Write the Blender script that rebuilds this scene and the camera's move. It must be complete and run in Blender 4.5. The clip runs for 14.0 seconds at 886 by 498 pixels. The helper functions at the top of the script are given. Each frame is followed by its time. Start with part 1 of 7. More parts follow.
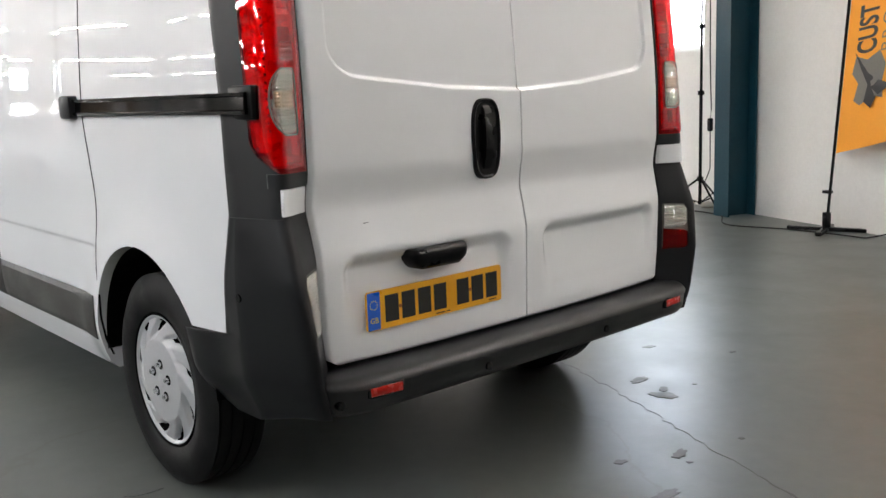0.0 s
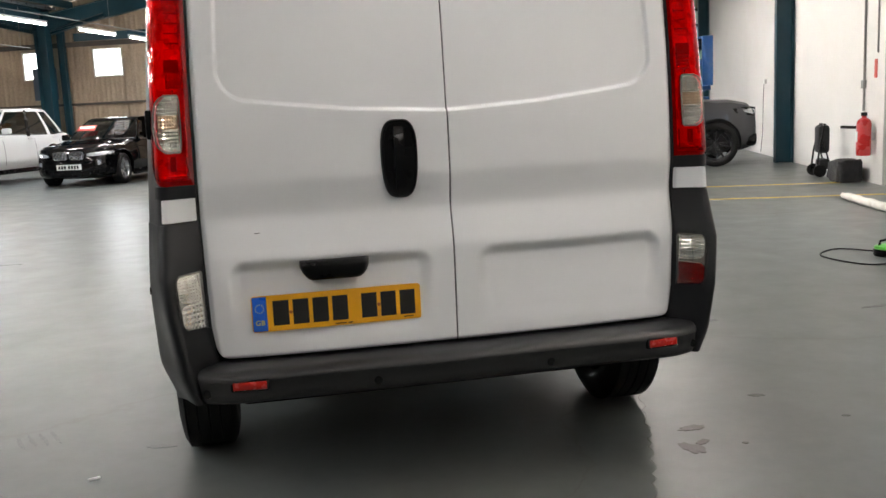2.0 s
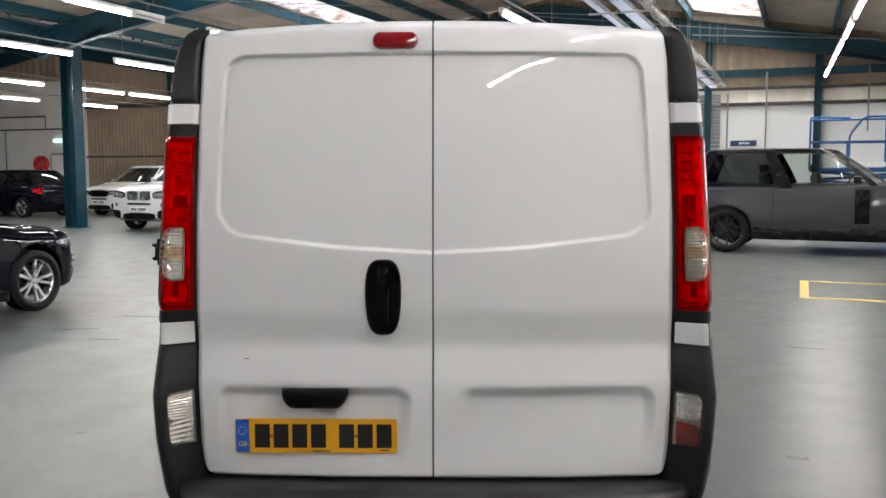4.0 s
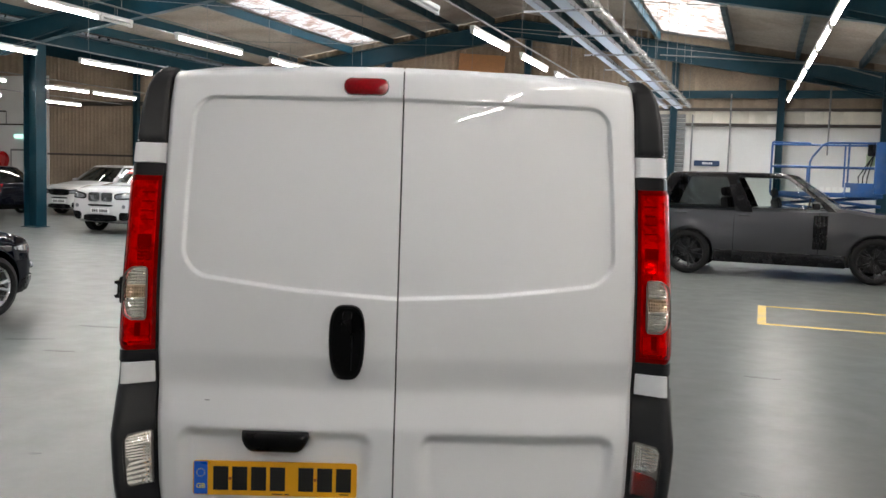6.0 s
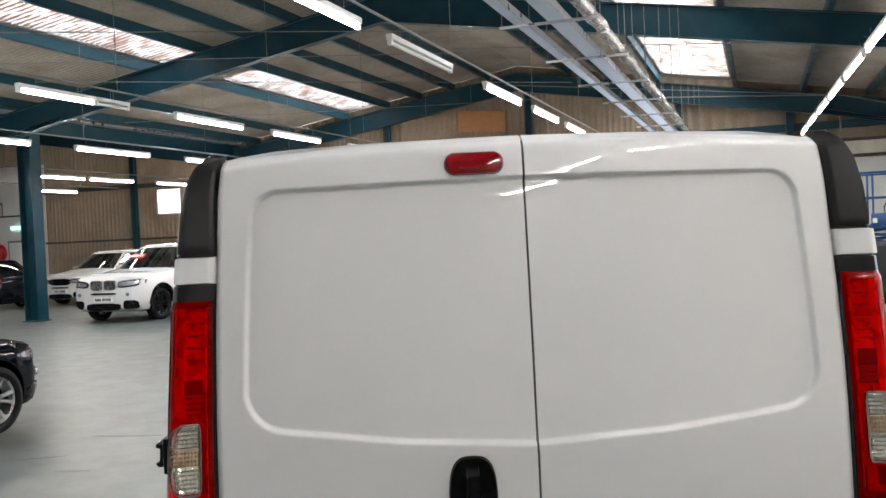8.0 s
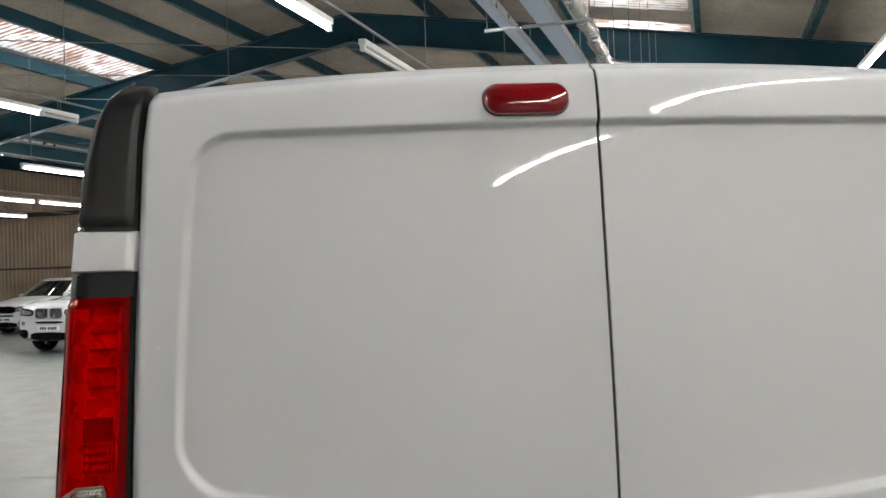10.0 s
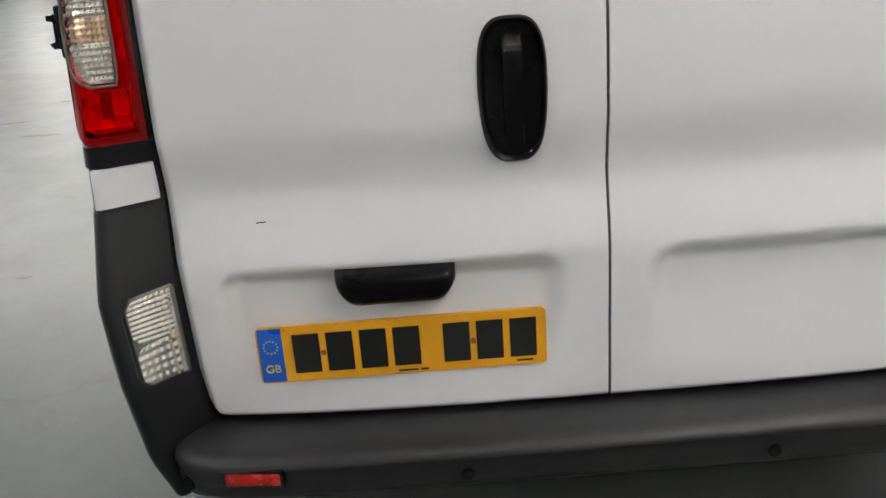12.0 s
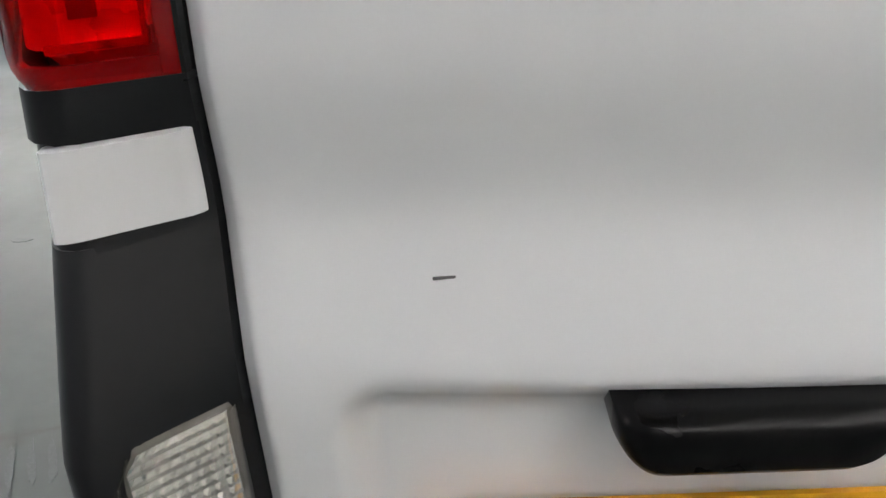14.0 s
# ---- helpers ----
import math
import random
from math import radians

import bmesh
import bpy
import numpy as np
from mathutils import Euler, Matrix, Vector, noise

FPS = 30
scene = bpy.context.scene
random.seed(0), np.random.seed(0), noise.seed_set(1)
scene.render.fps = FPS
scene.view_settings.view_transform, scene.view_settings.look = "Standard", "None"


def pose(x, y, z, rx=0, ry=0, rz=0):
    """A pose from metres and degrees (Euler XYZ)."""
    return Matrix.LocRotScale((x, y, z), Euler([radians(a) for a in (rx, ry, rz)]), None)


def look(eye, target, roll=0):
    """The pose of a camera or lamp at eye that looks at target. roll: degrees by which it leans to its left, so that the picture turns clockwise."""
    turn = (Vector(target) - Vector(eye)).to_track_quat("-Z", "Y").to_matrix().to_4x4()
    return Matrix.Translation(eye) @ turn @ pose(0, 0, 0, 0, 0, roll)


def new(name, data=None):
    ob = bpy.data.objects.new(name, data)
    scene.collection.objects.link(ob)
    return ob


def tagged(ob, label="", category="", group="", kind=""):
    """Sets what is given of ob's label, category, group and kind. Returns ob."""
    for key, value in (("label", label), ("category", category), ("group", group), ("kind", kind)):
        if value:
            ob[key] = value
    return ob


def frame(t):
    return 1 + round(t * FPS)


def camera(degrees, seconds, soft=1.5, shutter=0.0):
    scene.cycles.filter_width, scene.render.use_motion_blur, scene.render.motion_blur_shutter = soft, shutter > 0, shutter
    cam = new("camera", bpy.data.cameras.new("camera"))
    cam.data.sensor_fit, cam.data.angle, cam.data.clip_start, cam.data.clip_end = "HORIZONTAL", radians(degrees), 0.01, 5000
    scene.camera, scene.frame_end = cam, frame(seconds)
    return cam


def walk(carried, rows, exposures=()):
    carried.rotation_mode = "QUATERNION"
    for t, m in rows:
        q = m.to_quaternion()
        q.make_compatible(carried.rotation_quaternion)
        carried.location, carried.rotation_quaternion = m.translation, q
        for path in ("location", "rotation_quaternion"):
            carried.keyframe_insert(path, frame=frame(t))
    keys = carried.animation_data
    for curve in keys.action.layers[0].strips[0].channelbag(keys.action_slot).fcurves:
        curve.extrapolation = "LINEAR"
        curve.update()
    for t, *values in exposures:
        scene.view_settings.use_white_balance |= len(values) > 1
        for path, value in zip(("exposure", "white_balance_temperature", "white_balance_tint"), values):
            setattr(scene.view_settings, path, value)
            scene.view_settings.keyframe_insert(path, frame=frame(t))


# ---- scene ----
cam = camera(52.0, 14.0)
PATH = [
    (0, (-2.064, -1.967, 1.234), (-0.77, -0.483, 0.886), -2.2),
    (0.5, (-1.78, -2.267, 1.236), (-0.671, -0.638, 0.894), -2.2),
    (1, (-1.379, -2.458, 1.227), (-0.489, -0.697, 0.896), -3.2),
    (1.5, (-1.005, -2.669, 1.222), (-0.325, -0.816, 0.9), -3.3),
    (2, (-0.615, -2.749, 1.219), (-0.207, -0.814, 0.918), -2.7),
    (2.5, (-0.309, -2.817, 1.235), (-0.034, -0.861, 0.927), -2.6),
    (3, (-0.09, -2.905, 1.264), (0.032, -0.933, 0.95), -0.9),
    (3.5, (0.043, -2.861, 1.358), (0.097, -0.887, 1.04), -0.8),
    (4, (0.089, -2.831, 1.485), (0.049, -0.839, 1.309), -0.1),
    (4.2, (0.098, -2.838, 1.527), (0.043, -0.846, 1.353), -0.2),
    (6.3, (0.073, -2.832, 1.617), (0.124, -0.838, 1.462), 1.7),
    (6.5, (0.063, -2.797, 1.616), (0.116, -0.802, 1.477), 1.5),
    (7, (-0.017, -2.619, 1.656), (0.026, -0.622, 1.548), 1.2),
    (7.5, (-0.165, -2.346, 1.714), (-0.134, -0.347, 1.658), -2.4),
    (7.7, (-0.202, -2.251, 1.727), (-0.166, -0.252, 1.677), -2.6),
    (9.8, (-0.364, -1.406, 1.66), (-0.245, 0.589, 1.747), -1.6),
    (10, (-0.358, -1.389, 1.622), (-0.228, 0.606, 1.658), -1.8),
    (10.5, (-0.345, -1.406, 1.54), (-0.209, 0.578, 1.325), -2.5),
    (11, (-0.34, -1.447, 1.489), (-0.221, 0.514, 1.115), -2.4),
    (11.5, (-0.292, -1.446, 1.414), (-0.258, 0.467, 0.83), -3.6),
    (12, (-0.302, -1.466, 1.38), (-0.286, 0.401, 0.661), -4.2),
    (12.5, (-0.331, -1.417, 1.373), (-0.341, 0.417, 0.575), -4.4),
    (13, (-0.435, -1.172, 1.279), (-0.452, 0.677, 0.516), -4.2),
    (13.5, (-0.533, -0.761, 1.195), (-0.55, 1.088, 0.434), -3.9),
    (14, (-0.58, -0.563, 1.181), (-0.64, 1.245, 0.33), -3.4),
]
# the picture brightens and cools as the camera closes in on the lower door
LEVELS = ((0.0, 0.8, 6500, 12), (2.0, 0.72, 6600, 12), (3.0, 0.85, 6450, 12), (4.2, 0.8, 6400, 13), (6.3, 0.65, 6450, 12), (7.7, 0.65, 6450, 12),
          (9.8, 0.5, 6450, 10), (10.5, 0.45, 6450, 10), (11.0, 0.45, 6400, 10), (11.5, 0.74, 6380, 10), (12.0, 1.04, 6360, 12), (12.5, 1.1, 6350, 13), (14.0, 1.08, 6300, 12))
walk(cam, [(t, look(eye, target, roll)) for t, eye, target, roll in PATH], LEVELS)
SKY_WATTS, LEFT_SKY_WATTS, WINDOW_WATTS, TUBE_GLOW = 21.0, 62.0, 90.0, 90.0
# the walls run 20.4 degrees off the van: u across the hall, v along it
TURN = -20.4
HALL = pose(0, 0, 0, 0, 0, TURN)


# ---- light ----
world = bpy.data.worlds.new("sky")
scene.world = world
world.use_nodes = True
sky = world.node_tree.nodes.new("ShaderNodeTexSky")
sky.sky_type, sky.sun_disc = "NISHITA", False
sky.sun_elevation, sky.sun_rotation = radians(38), radians(110)
world.node_tree.links.new(sky.outputs[0], world.node_tree.nodes["Background"].inputs[0])
world.node_tree.nodes["Background"].inputs[1].default_value = 0.12
sun = new("sun", bpy.data.lights.new("sun", "SUN"))
sun.data.energy, sun.data.angle, sun.data.color = 1.0, radians(12), (1, 0.96, 0.9)
sun.matrix_basis = look((0, 0, 0), (-0.74, 0.27, -0.62))


def daylight(name, u, v, z, w, h, watts, aim, colour=(0.86, 0.94, 1.0)):
    """Sky light that comes in through an opening: u, v, z its middle, aim where it shines."""
    lamp = new(name, bpy.data.lights.new(name, "AREA"))
    lamp.data.shape, lamp.data.size, lamp.data.size_y = "RECTANGLE", w, h
    lamp.data.energy, lamp.data.color = watts, colour
    lamp.matrix_basis = HALL @ look((u, v, z), aim)
    return lamp


# ---- materials ----
def material(name, colour, rough=0.5, metal=0.0, vary=0.12, scale=6.0, bump=0.0, grain=80.0, coat=0.0, stain=None,
             stain_scale=0.6, stain_amount=0.5, rough_vary=0.1, per_object=0.0, spec=0.5):
    """A painted, plastic or mineral surface with grain and patches at two scales, in object space."""
    m = bpy.data.materials.new(name)
    m.use_nodes = True
    nt = m.node_tree
    n, li = nt.nodes, nt.links
    b = n["Principled BSDF"]
    b.inputs["Roughness"].default_value = rough
    b.inputs["Metallic"].default_value = metal
    b.inputs["Coat Weight"].default_value = coat
    b.inputs["Coat Roughness"].default_value = 0.04
    b.inputs["Specular IOR Level"].default_value = spec
    tc = n.new("ShaderNodeTexCoord")
    big = n.new("ShaderNodeTexNoise")
    big.inputs["Scale"].default_value, big.inputs["Detail"].default_value = scale, 5
    fine = n.new("ShaderNodeTexNoise")
    fine.inputs["Scale"].default_value, fine.inputs["Detail"].default_value = grain, 3
    li.new(tc.outputs["Object"], big.inputs["Vector"])
    li.new(tc.outputs["Object"], fine.inputs["Vector"])
    add = n.new("ShaderNodeMath")
    add.operation = "ADD"
    li.new(big.outputs["Fac"], add.inputs[0])
    li.new(fine.outputs["Fac"], add.inputs[1])
    rng = n.new("ShaderNodeMapRange")
    rng.inputs["From Min"].default_value, rng.inputs["From Max"].default_value = 0.6, 1.4
    rng.inputs["To Min"].default_value, rng.inputs["To Max"].default_value = 1 - vary, 1 + vary
    li.new(add.outputs[0], rng.inputs["Value"])
    hsv = n.new("ShaderNodeHueSaturation")
    hsv.inputs["Color"].default_value = (*colour, 1)
    value = rng.outputs[0]
    if per_object:
        info = n.new("ShaderNodeObjectInfo")
        r2 = n.new("ShaderNodeMapRange")
        r2.inputs["To Min"].default_value, r2.inputs["To Max"].default_value = 1 - per_object, 1 + per_object
        li.new(info.outputs["Random"], r2.inputs["Value"])
        mul = n.new("ShaderNodeMath")
        mul.operation = "MULTIPLY"
        li.new(value, mul.inputs[0])
        li.new(r2.outputs[0], mul.inputs[1])
        value = mul.outputs[0]
    li.new(value, hsv.inputs["Value"])
    out = hsv.outputs[0]
    if stain:
        st = n.new("ShaderNodeTexNoise")
        st.inputs["Scale"].default_value, st.inputs["Detail"].default_value, st.inputs["Distortion"].default_value = stain_scale, 8, 0.6
        li.new(tc.outputs["Object"], st.inputs["Vector"])
        r3 = n.new("ShaderNodeMapRange")
        r3.inputs["From Min"].default_value, r3.inputs["From Max"].default_value = 0.48, 0.72
        r3.inputs["To Max"].default_value = stain_amount
        li.new(st.outputs["Fac"], r3.inputs["Value"])
        mix = n.new("ShaderNodeMix")
        mix.data_type = "RGBA"
        mix.inputs["B"].default_value = (*stain, 1)
        li.new(r3.outputs[0], mix.inputs["Factor"])
        li.new(out, mix.inputs["A"])
        out = mix.outputs["Result"]
    li.new(out, b.inputs["Base Color"])
    rr = n.new("ShaderNodeMapRange")
    rr.inputs["To Min"].default_value, rr.inputs["To Max"].default_value = max(rough - rough_vary, 0.02), min(rough + rough_vary, 1)
    rr.inputs["From Min"].default_value, rr.inputs["From Max"].default_value = 0.3, 0.7
    li.new(big.outputs["Fac"], rr.inputs["Value"])
    li.new(rr.outputs[0], b.inputs["Roughness"])
    if bump:
        bp = n.new("ShaderNodeBump")
        bp.inputs["Strength"].default_value, bp.inputs["Distance"].default_value = 1.0, bump
        li.new(fine.outputs["Fac"], bp.inputs["Height"])
        li.new(bp.outputs[0], b.inputs["Normal"])
    return m


def glowing(name, colour, strength):
    m = bpy.data.materials.new(name)
    m.use_nodes = True
    b = m.node_tree.nodes["Principled BSDF"]
    b.inputs["Base Color"].default_value = (0.8, 0.8, 0.8, 1)
    b.inputs["Emission Color"].default_value = (*colour, 1)
    b.inputs["Emission Strength"].default_value = strength
    return m


def glass(name, colour=(1, 1, 1), rough=0.0, edge=0.4):
    """Thin glass: mostly clear with the gloss of a pane."""
    m = bpy.data.materials.new(name)
    m.use_nodes = True
    nt = m.node_tree
    nt.nodes.clear()
    out = nt.nodes.new("ShaderNodeOutputMaterial")
    clear = nt.nodes.new("ShaderNodeBsdfTransparent")
    clear.inputs[0].default_value = (*colour, 1)
    gloss = nt.nodes.new("ShaderNodeBsdfGlossy")
    gloss.inputs["Roughness"].default_value = rough
    lw = nt.nodes.new("ShaderNodeLayerWeight")
    lw.inputs[0].default_value = 0.2
    fr = nt.nodes.new("ShaderNodeMath")
    fr.operation, fr.inputs[1].default_value = "MULTIPLY", edge
    nt.links.new(lw.outputs["Facing"], fr.inputs[0])
    mx = nt.nodes.new("ShaderNodeMixShader")
    nt.links.new(fr.outputs[0], mx.inputs[0])
    nt.links.new(clear.outputs[0], mx.inputs[1])
    nt.links.new(gloss.outputs[0], mx.inputs[2])
    nt.links.new(mx.outputs[0], out.inputs[0])
    return m


WHITE_PAINT = material("van white paint", (0.735, 0.745, 0.755), 0.42, vary=0.015, scale=2.0, grain=500, coat=1.0, rough_vary=0.03)
WHITE_PAINT.node_tree.nodes["Principled BSDF"].inputs["Coat Roughness"].default_value = 0.015
BLACK_PLASTIC = material("textured dark plastic", (0.0036, 0.004, 0.005), 0.4, vary=0.15, scale=5, grain=900, bump=0.00012, spec=0.35)
GREY_PLASTIC = material("faded grey plastic", (0.032, 0.031, 0.028), 0.5, vary=0.12, scale=5, grain=900, bump=0.0004)
GLOSS_BLACK = material("gloss black plastic", (0.0025, 0.0025, 0.0028), 0.12, vary=0.1, coat=0.15, spec=0.35)
RUBBER = material("tyre rubber", (0.005, 0.005, 0.005), 0.6, spec=0.2, vary=0.25, scale=9, grain=300, bump=0.0006)
GAP = material("shut line shadow gap", (0.006, 0.006, 0.006), 0.9, spec=0.1)
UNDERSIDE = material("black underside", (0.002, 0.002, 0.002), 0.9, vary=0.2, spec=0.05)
SILVER = material("silver wheel trim", (0.5, 0.51, 0.52), 0.36, metal=0.45, vary=0.05, rough_vary=0.06)
CHROME = material("chrome", (0.8, 0.8, 0.82), 0.08, metal=1.0, vary=0.03)
RED_LENS = material("red lamp lens", (0.6, 0.006, 0.008), 0.09, vary=0.2, scale=30, grain=200, coat=0.8)
AMBER = material("amber tinted lamp facets", (0.8, 0.6, 0.44), 0.15, metal=0.7, vary=0.3, scale=50, coat=0.8)
REFLECTOR = material("red reflector", (0.35, 0.015, 0.01), 0.25, vary=0.15, scale=60)
PLATE_YELLOW = material("reflective yellow plate", (0.74, 0.35, 0.01), 0.35, vary=0.03)
PLATE_BLUE = material("blue plate band", (0.01, 0.1, 0.5), 0.35, vary=0.04)
PLATE_WHITE = material("white plate", (0.75, 0.75, 0.72), 0.35, vary=0.03)
INK = material("black print", (0.008, 0.008, 0.008), 0.4)
GOLD_INK = material("yellow print", (0.75, 0.55, 0.05), 0.4)
STEEL_TEAL = material("teal painted steel", (0.004, 0.033, 0.049), 0.38, vary=0.22, scale=2.5, grain=60, stain=(0.02, 0.05, 0.06), stain_scale=1.4, spec=0.28)
GALVANISED = material("galvanised steel", (0.55, 0.56, 0.58), 0.33, metal=0.9, vary=0.25, scale=9, grain=60)
PIPE_GREY = material("grey conduit", (0.2, 0.2, 0.19), 0.45, metal=0.3, vary=0.15)
WALL_WHITE = material("white painted blockwork", (0.68, 0.67, 0.64), 0.6, vary=0.06, scale=1.3, grain=45, bump=0.0015,
                      stain=(0.6, 0.57, 0.5), stain_scale=0.8, stain_amount=0.3)
CLADDING = material("weathered tan fibre cement sheet", (0.29, 0.224, 0.157), 0.8, vary=0.22, scale=1.2, grain=20, bump=0.002,
                    stain=(0.14, 0.1, 0.068), stain_scale=0.5, stain_amount=0.6)
CREAM = material("cream upper sheet", (0.8, 0.75, 0.64), 0.75, vary=0.1, scale=2, grain=30, stain=(0.42, 0.35, 0.26), stain_scale=0.9, stain_amount=0.4)
ROOF_SHEET = material("grey fibre cement roof sheet", (0.33, 0.295, 0.25), 0.85, vary=0.22, scale=0.9, grain=18, bump=0.002,
                      stain=(0.15, 0.12, 0.095), stain_scale=0.6, stain_amount=0.6)
DARK_BOARD = material("dark stained timber rail", (0.05, 0.04, 0.032), 0.7, vary=0.3, scale=6)
BOARD = material("orange chipboard", (0.42, 0.2, 0.08), 0.75, vary=0.15, scale=8)


def floor_material():
    """Worn pale grey-green floor paint: semi gloss, scuffed, with fine cracks and dark stains."""
    m = material("worn grey floor paint", (0.094, 0.101, 0.092), 0.4, vary=0.12, scale=0.45, grain=14, spec=0.275, stain=(0.078, 0.08, 0.074),
                 stain_scale=0.25, stain_amount=0.4)
    nt = m.node_tree
    n, li = nt.nodes, nt.links
    b = n["Principled BSDF"]
    tc = n.new("ShaderNodeTexCoord")
    patch = n.new("ShaderNodeTexNoise")
    patch.inputs["Scale"].default_value, patch.inputs["Detail"].default_value, patch.inputs["Distortion"].default_value = 3.0, 6, 0.4
    li.new(tc.outputs["Object"], patch.inputs["Vector"])
    ramp = n.new("ShaderNodeMapRange")
    ramp.inputs["From Min"].default_value, ramp.inputs["From Max"].default_value = 0.28, 0.72
    ramp.inputs["To Min"].default_value, ramp.inputs["To Max"].default_value = 0.31, 0.385
    li.new(patch.outputs["Fac"], ramp.inputs["Value"])
    li.new(ramp.outputs[0], b.inputs["Roughness"])
    crack = n.new("ShaderNodeTexVoronoi")
    crack.feature = "DISTANCE_TO_EDGE"
    crack.inputs["Scale"].default_value = 0.32
    warp = n.new("ShaderNodeTexNoise")
    warp.inputs["Scale"].default_value, warp.inputs["Detail"].default_value = 1.7, 6
    li.new(tc.outputs["Object"], warp.inputs["Vector"])
    off = n.new("ShaderNodeVectorMath")
    off.operation = "MULTIPLY_ADD"
    off.inputs[1].default_value = (0.7, 0.7, 0.0)
    li.new(warp.outputs["Color"], off.inputs[0])
    li.new(tc.outputs["Object"], off.inputs[2])
    li.new(off.outputs[0], crack.inputs["Vector"])
    line = n.new("ShaderNodeMapRange")
    line.inputs["From Max"].default_value = 0.004
    line.inputs["To Min"].default_value, line.inputs["To Max"].default_value = 0.55, 0.0
    li.new(crack.outputs["Distance"], line.inputs["Value"])
    mix = n.new("ShaderNodeMix")
    mix.data_type = "RGBA"
    mix.inputs["B"].default_value = (0.075, 0.07, 0.06, 1)
    old = b.inputs["Base Color"].links[0].from_socket
    li.new(line.outputs[0], mix.inputs["Factor"])
    li.new(old, mix.inputs["A"])
    li.new(mix.outputs["Result"], b.inputs["Base Color"])
    grit = n.new("ShaderNodeTexNoise")
    grit.inputs["Scale"].default_value, grit.inputs["Detail"].default_value, grit.inputs["Distortion"].default_value = 26.0, 6, 0.0
    li.new(tc.outputs["Object"], grit.inputs["Vector"])
    bp = n.new("ShaderNodeBump")
    bp.inputs["Strength"].default_value, bp.inputs["Distance"].default_value = 0.06, 0.0006
    li.new(grit.outputs["Fac"], bp.inputs["Height"])
    li.new(bp.outputs[0], b.inputs["Normal"])
    return m


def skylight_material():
    """Dirty translucent roof sheet that lets daylight through, with rib shading put into its colour."""
    m = bpy.data.materials.new("dirty rib-shaded translucent sheet")
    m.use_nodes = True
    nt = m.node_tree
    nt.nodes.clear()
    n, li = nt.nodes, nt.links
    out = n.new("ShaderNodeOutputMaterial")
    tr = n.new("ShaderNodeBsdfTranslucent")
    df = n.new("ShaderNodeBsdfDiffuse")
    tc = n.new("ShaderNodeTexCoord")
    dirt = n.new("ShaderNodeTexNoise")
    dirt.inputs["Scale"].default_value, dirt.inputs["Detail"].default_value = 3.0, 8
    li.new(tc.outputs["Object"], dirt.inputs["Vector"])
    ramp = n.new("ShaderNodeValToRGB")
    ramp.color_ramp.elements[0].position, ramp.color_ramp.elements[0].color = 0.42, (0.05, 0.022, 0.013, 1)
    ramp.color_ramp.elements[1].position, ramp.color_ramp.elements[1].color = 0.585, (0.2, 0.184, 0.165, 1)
    # bands at the corrugation pitch: rib shading and gathered dirt, both in the colour
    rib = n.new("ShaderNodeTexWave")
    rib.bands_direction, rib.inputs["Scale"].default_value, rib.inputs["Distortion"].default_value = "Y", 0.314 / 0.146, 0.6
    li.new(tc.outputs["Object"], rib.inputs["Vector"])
    rib_shade_dirt = n.new("ShaderNodeMapRange")
    rib_shade_dirt.inputs["To Min"].default_value, rib_shade_dirt.inputs["To Max"].default_value = -0.2, 0.18
    li.new(rib.outputs["Fac"], rib_shade_dirt.inputs["Value"])
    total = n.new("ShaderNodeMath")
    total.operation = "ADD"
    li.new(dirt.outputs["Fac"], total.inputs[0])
    li.new(rib_shade_dirt.outputs[0], total.inputs[1])
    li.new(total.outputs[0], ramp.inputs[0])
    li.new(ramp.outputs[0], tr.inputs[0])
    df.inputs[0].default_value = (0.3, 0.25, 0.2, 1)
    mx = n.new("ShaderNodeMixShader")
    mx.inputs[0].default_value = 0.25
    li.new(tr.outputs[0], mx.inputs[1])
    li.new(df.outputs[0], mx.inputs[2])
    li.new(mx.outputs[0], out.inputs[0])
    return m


FLOOR = floor_material()
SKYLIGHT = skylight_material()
TUBE = glowing("lit fluorescent tube", (1.0, 0.935, 0.87), TUBE_GLOW)
BATTEN = material("white enamel batten", (0.7, 0.7, 0.67), 0.4, vary=0.06)
PANE = glass("window pane")
YELLOW_LINE = material("worn yellow floor line", (0.6, 0.4, 0.06), 0.5, vary=0.25, scale=5, stain=(0.33, 0.3, 0.2), stain_scale=3, stain_amount=0.7)


# ---- mesh helpers ----
def smooth(ob, angle=None):
    for p in ob.data.polygons:
        p.use_smooth = True
    if angle is not None:
        ob.data.set_sharp_from_angle(angle=radians(angle))
    return ob


def link_mesh(name, bm, mat, m=None):
    me = bpy.data.meshes.new(name)
    bm.normal_update()
    bm.to_mesh(me)
    bm.free()
    if mat:
        me.materials.append(mat)
    ob = new(name, me)
    if m is not None:
        ob.matrix_basis = m
    return ob


def part(name, bm, mat, parent, label="", angle=35):
    """One mesh under a thing or under a part, in the coordinates of its parent."""
    ob = link_mesh(name, bm, mat)
    smooth(ob, angle)
    ob.parent = parent
    return tagged(ob, label)


def thing(name, label, category, m=None, group="", kind=""):
    ob = new(name)
    ob.empty_display_size = 0.2
    if m is not None:
        ob.matrix_basis = m
    return tagged(ob, label, category, group, kind)


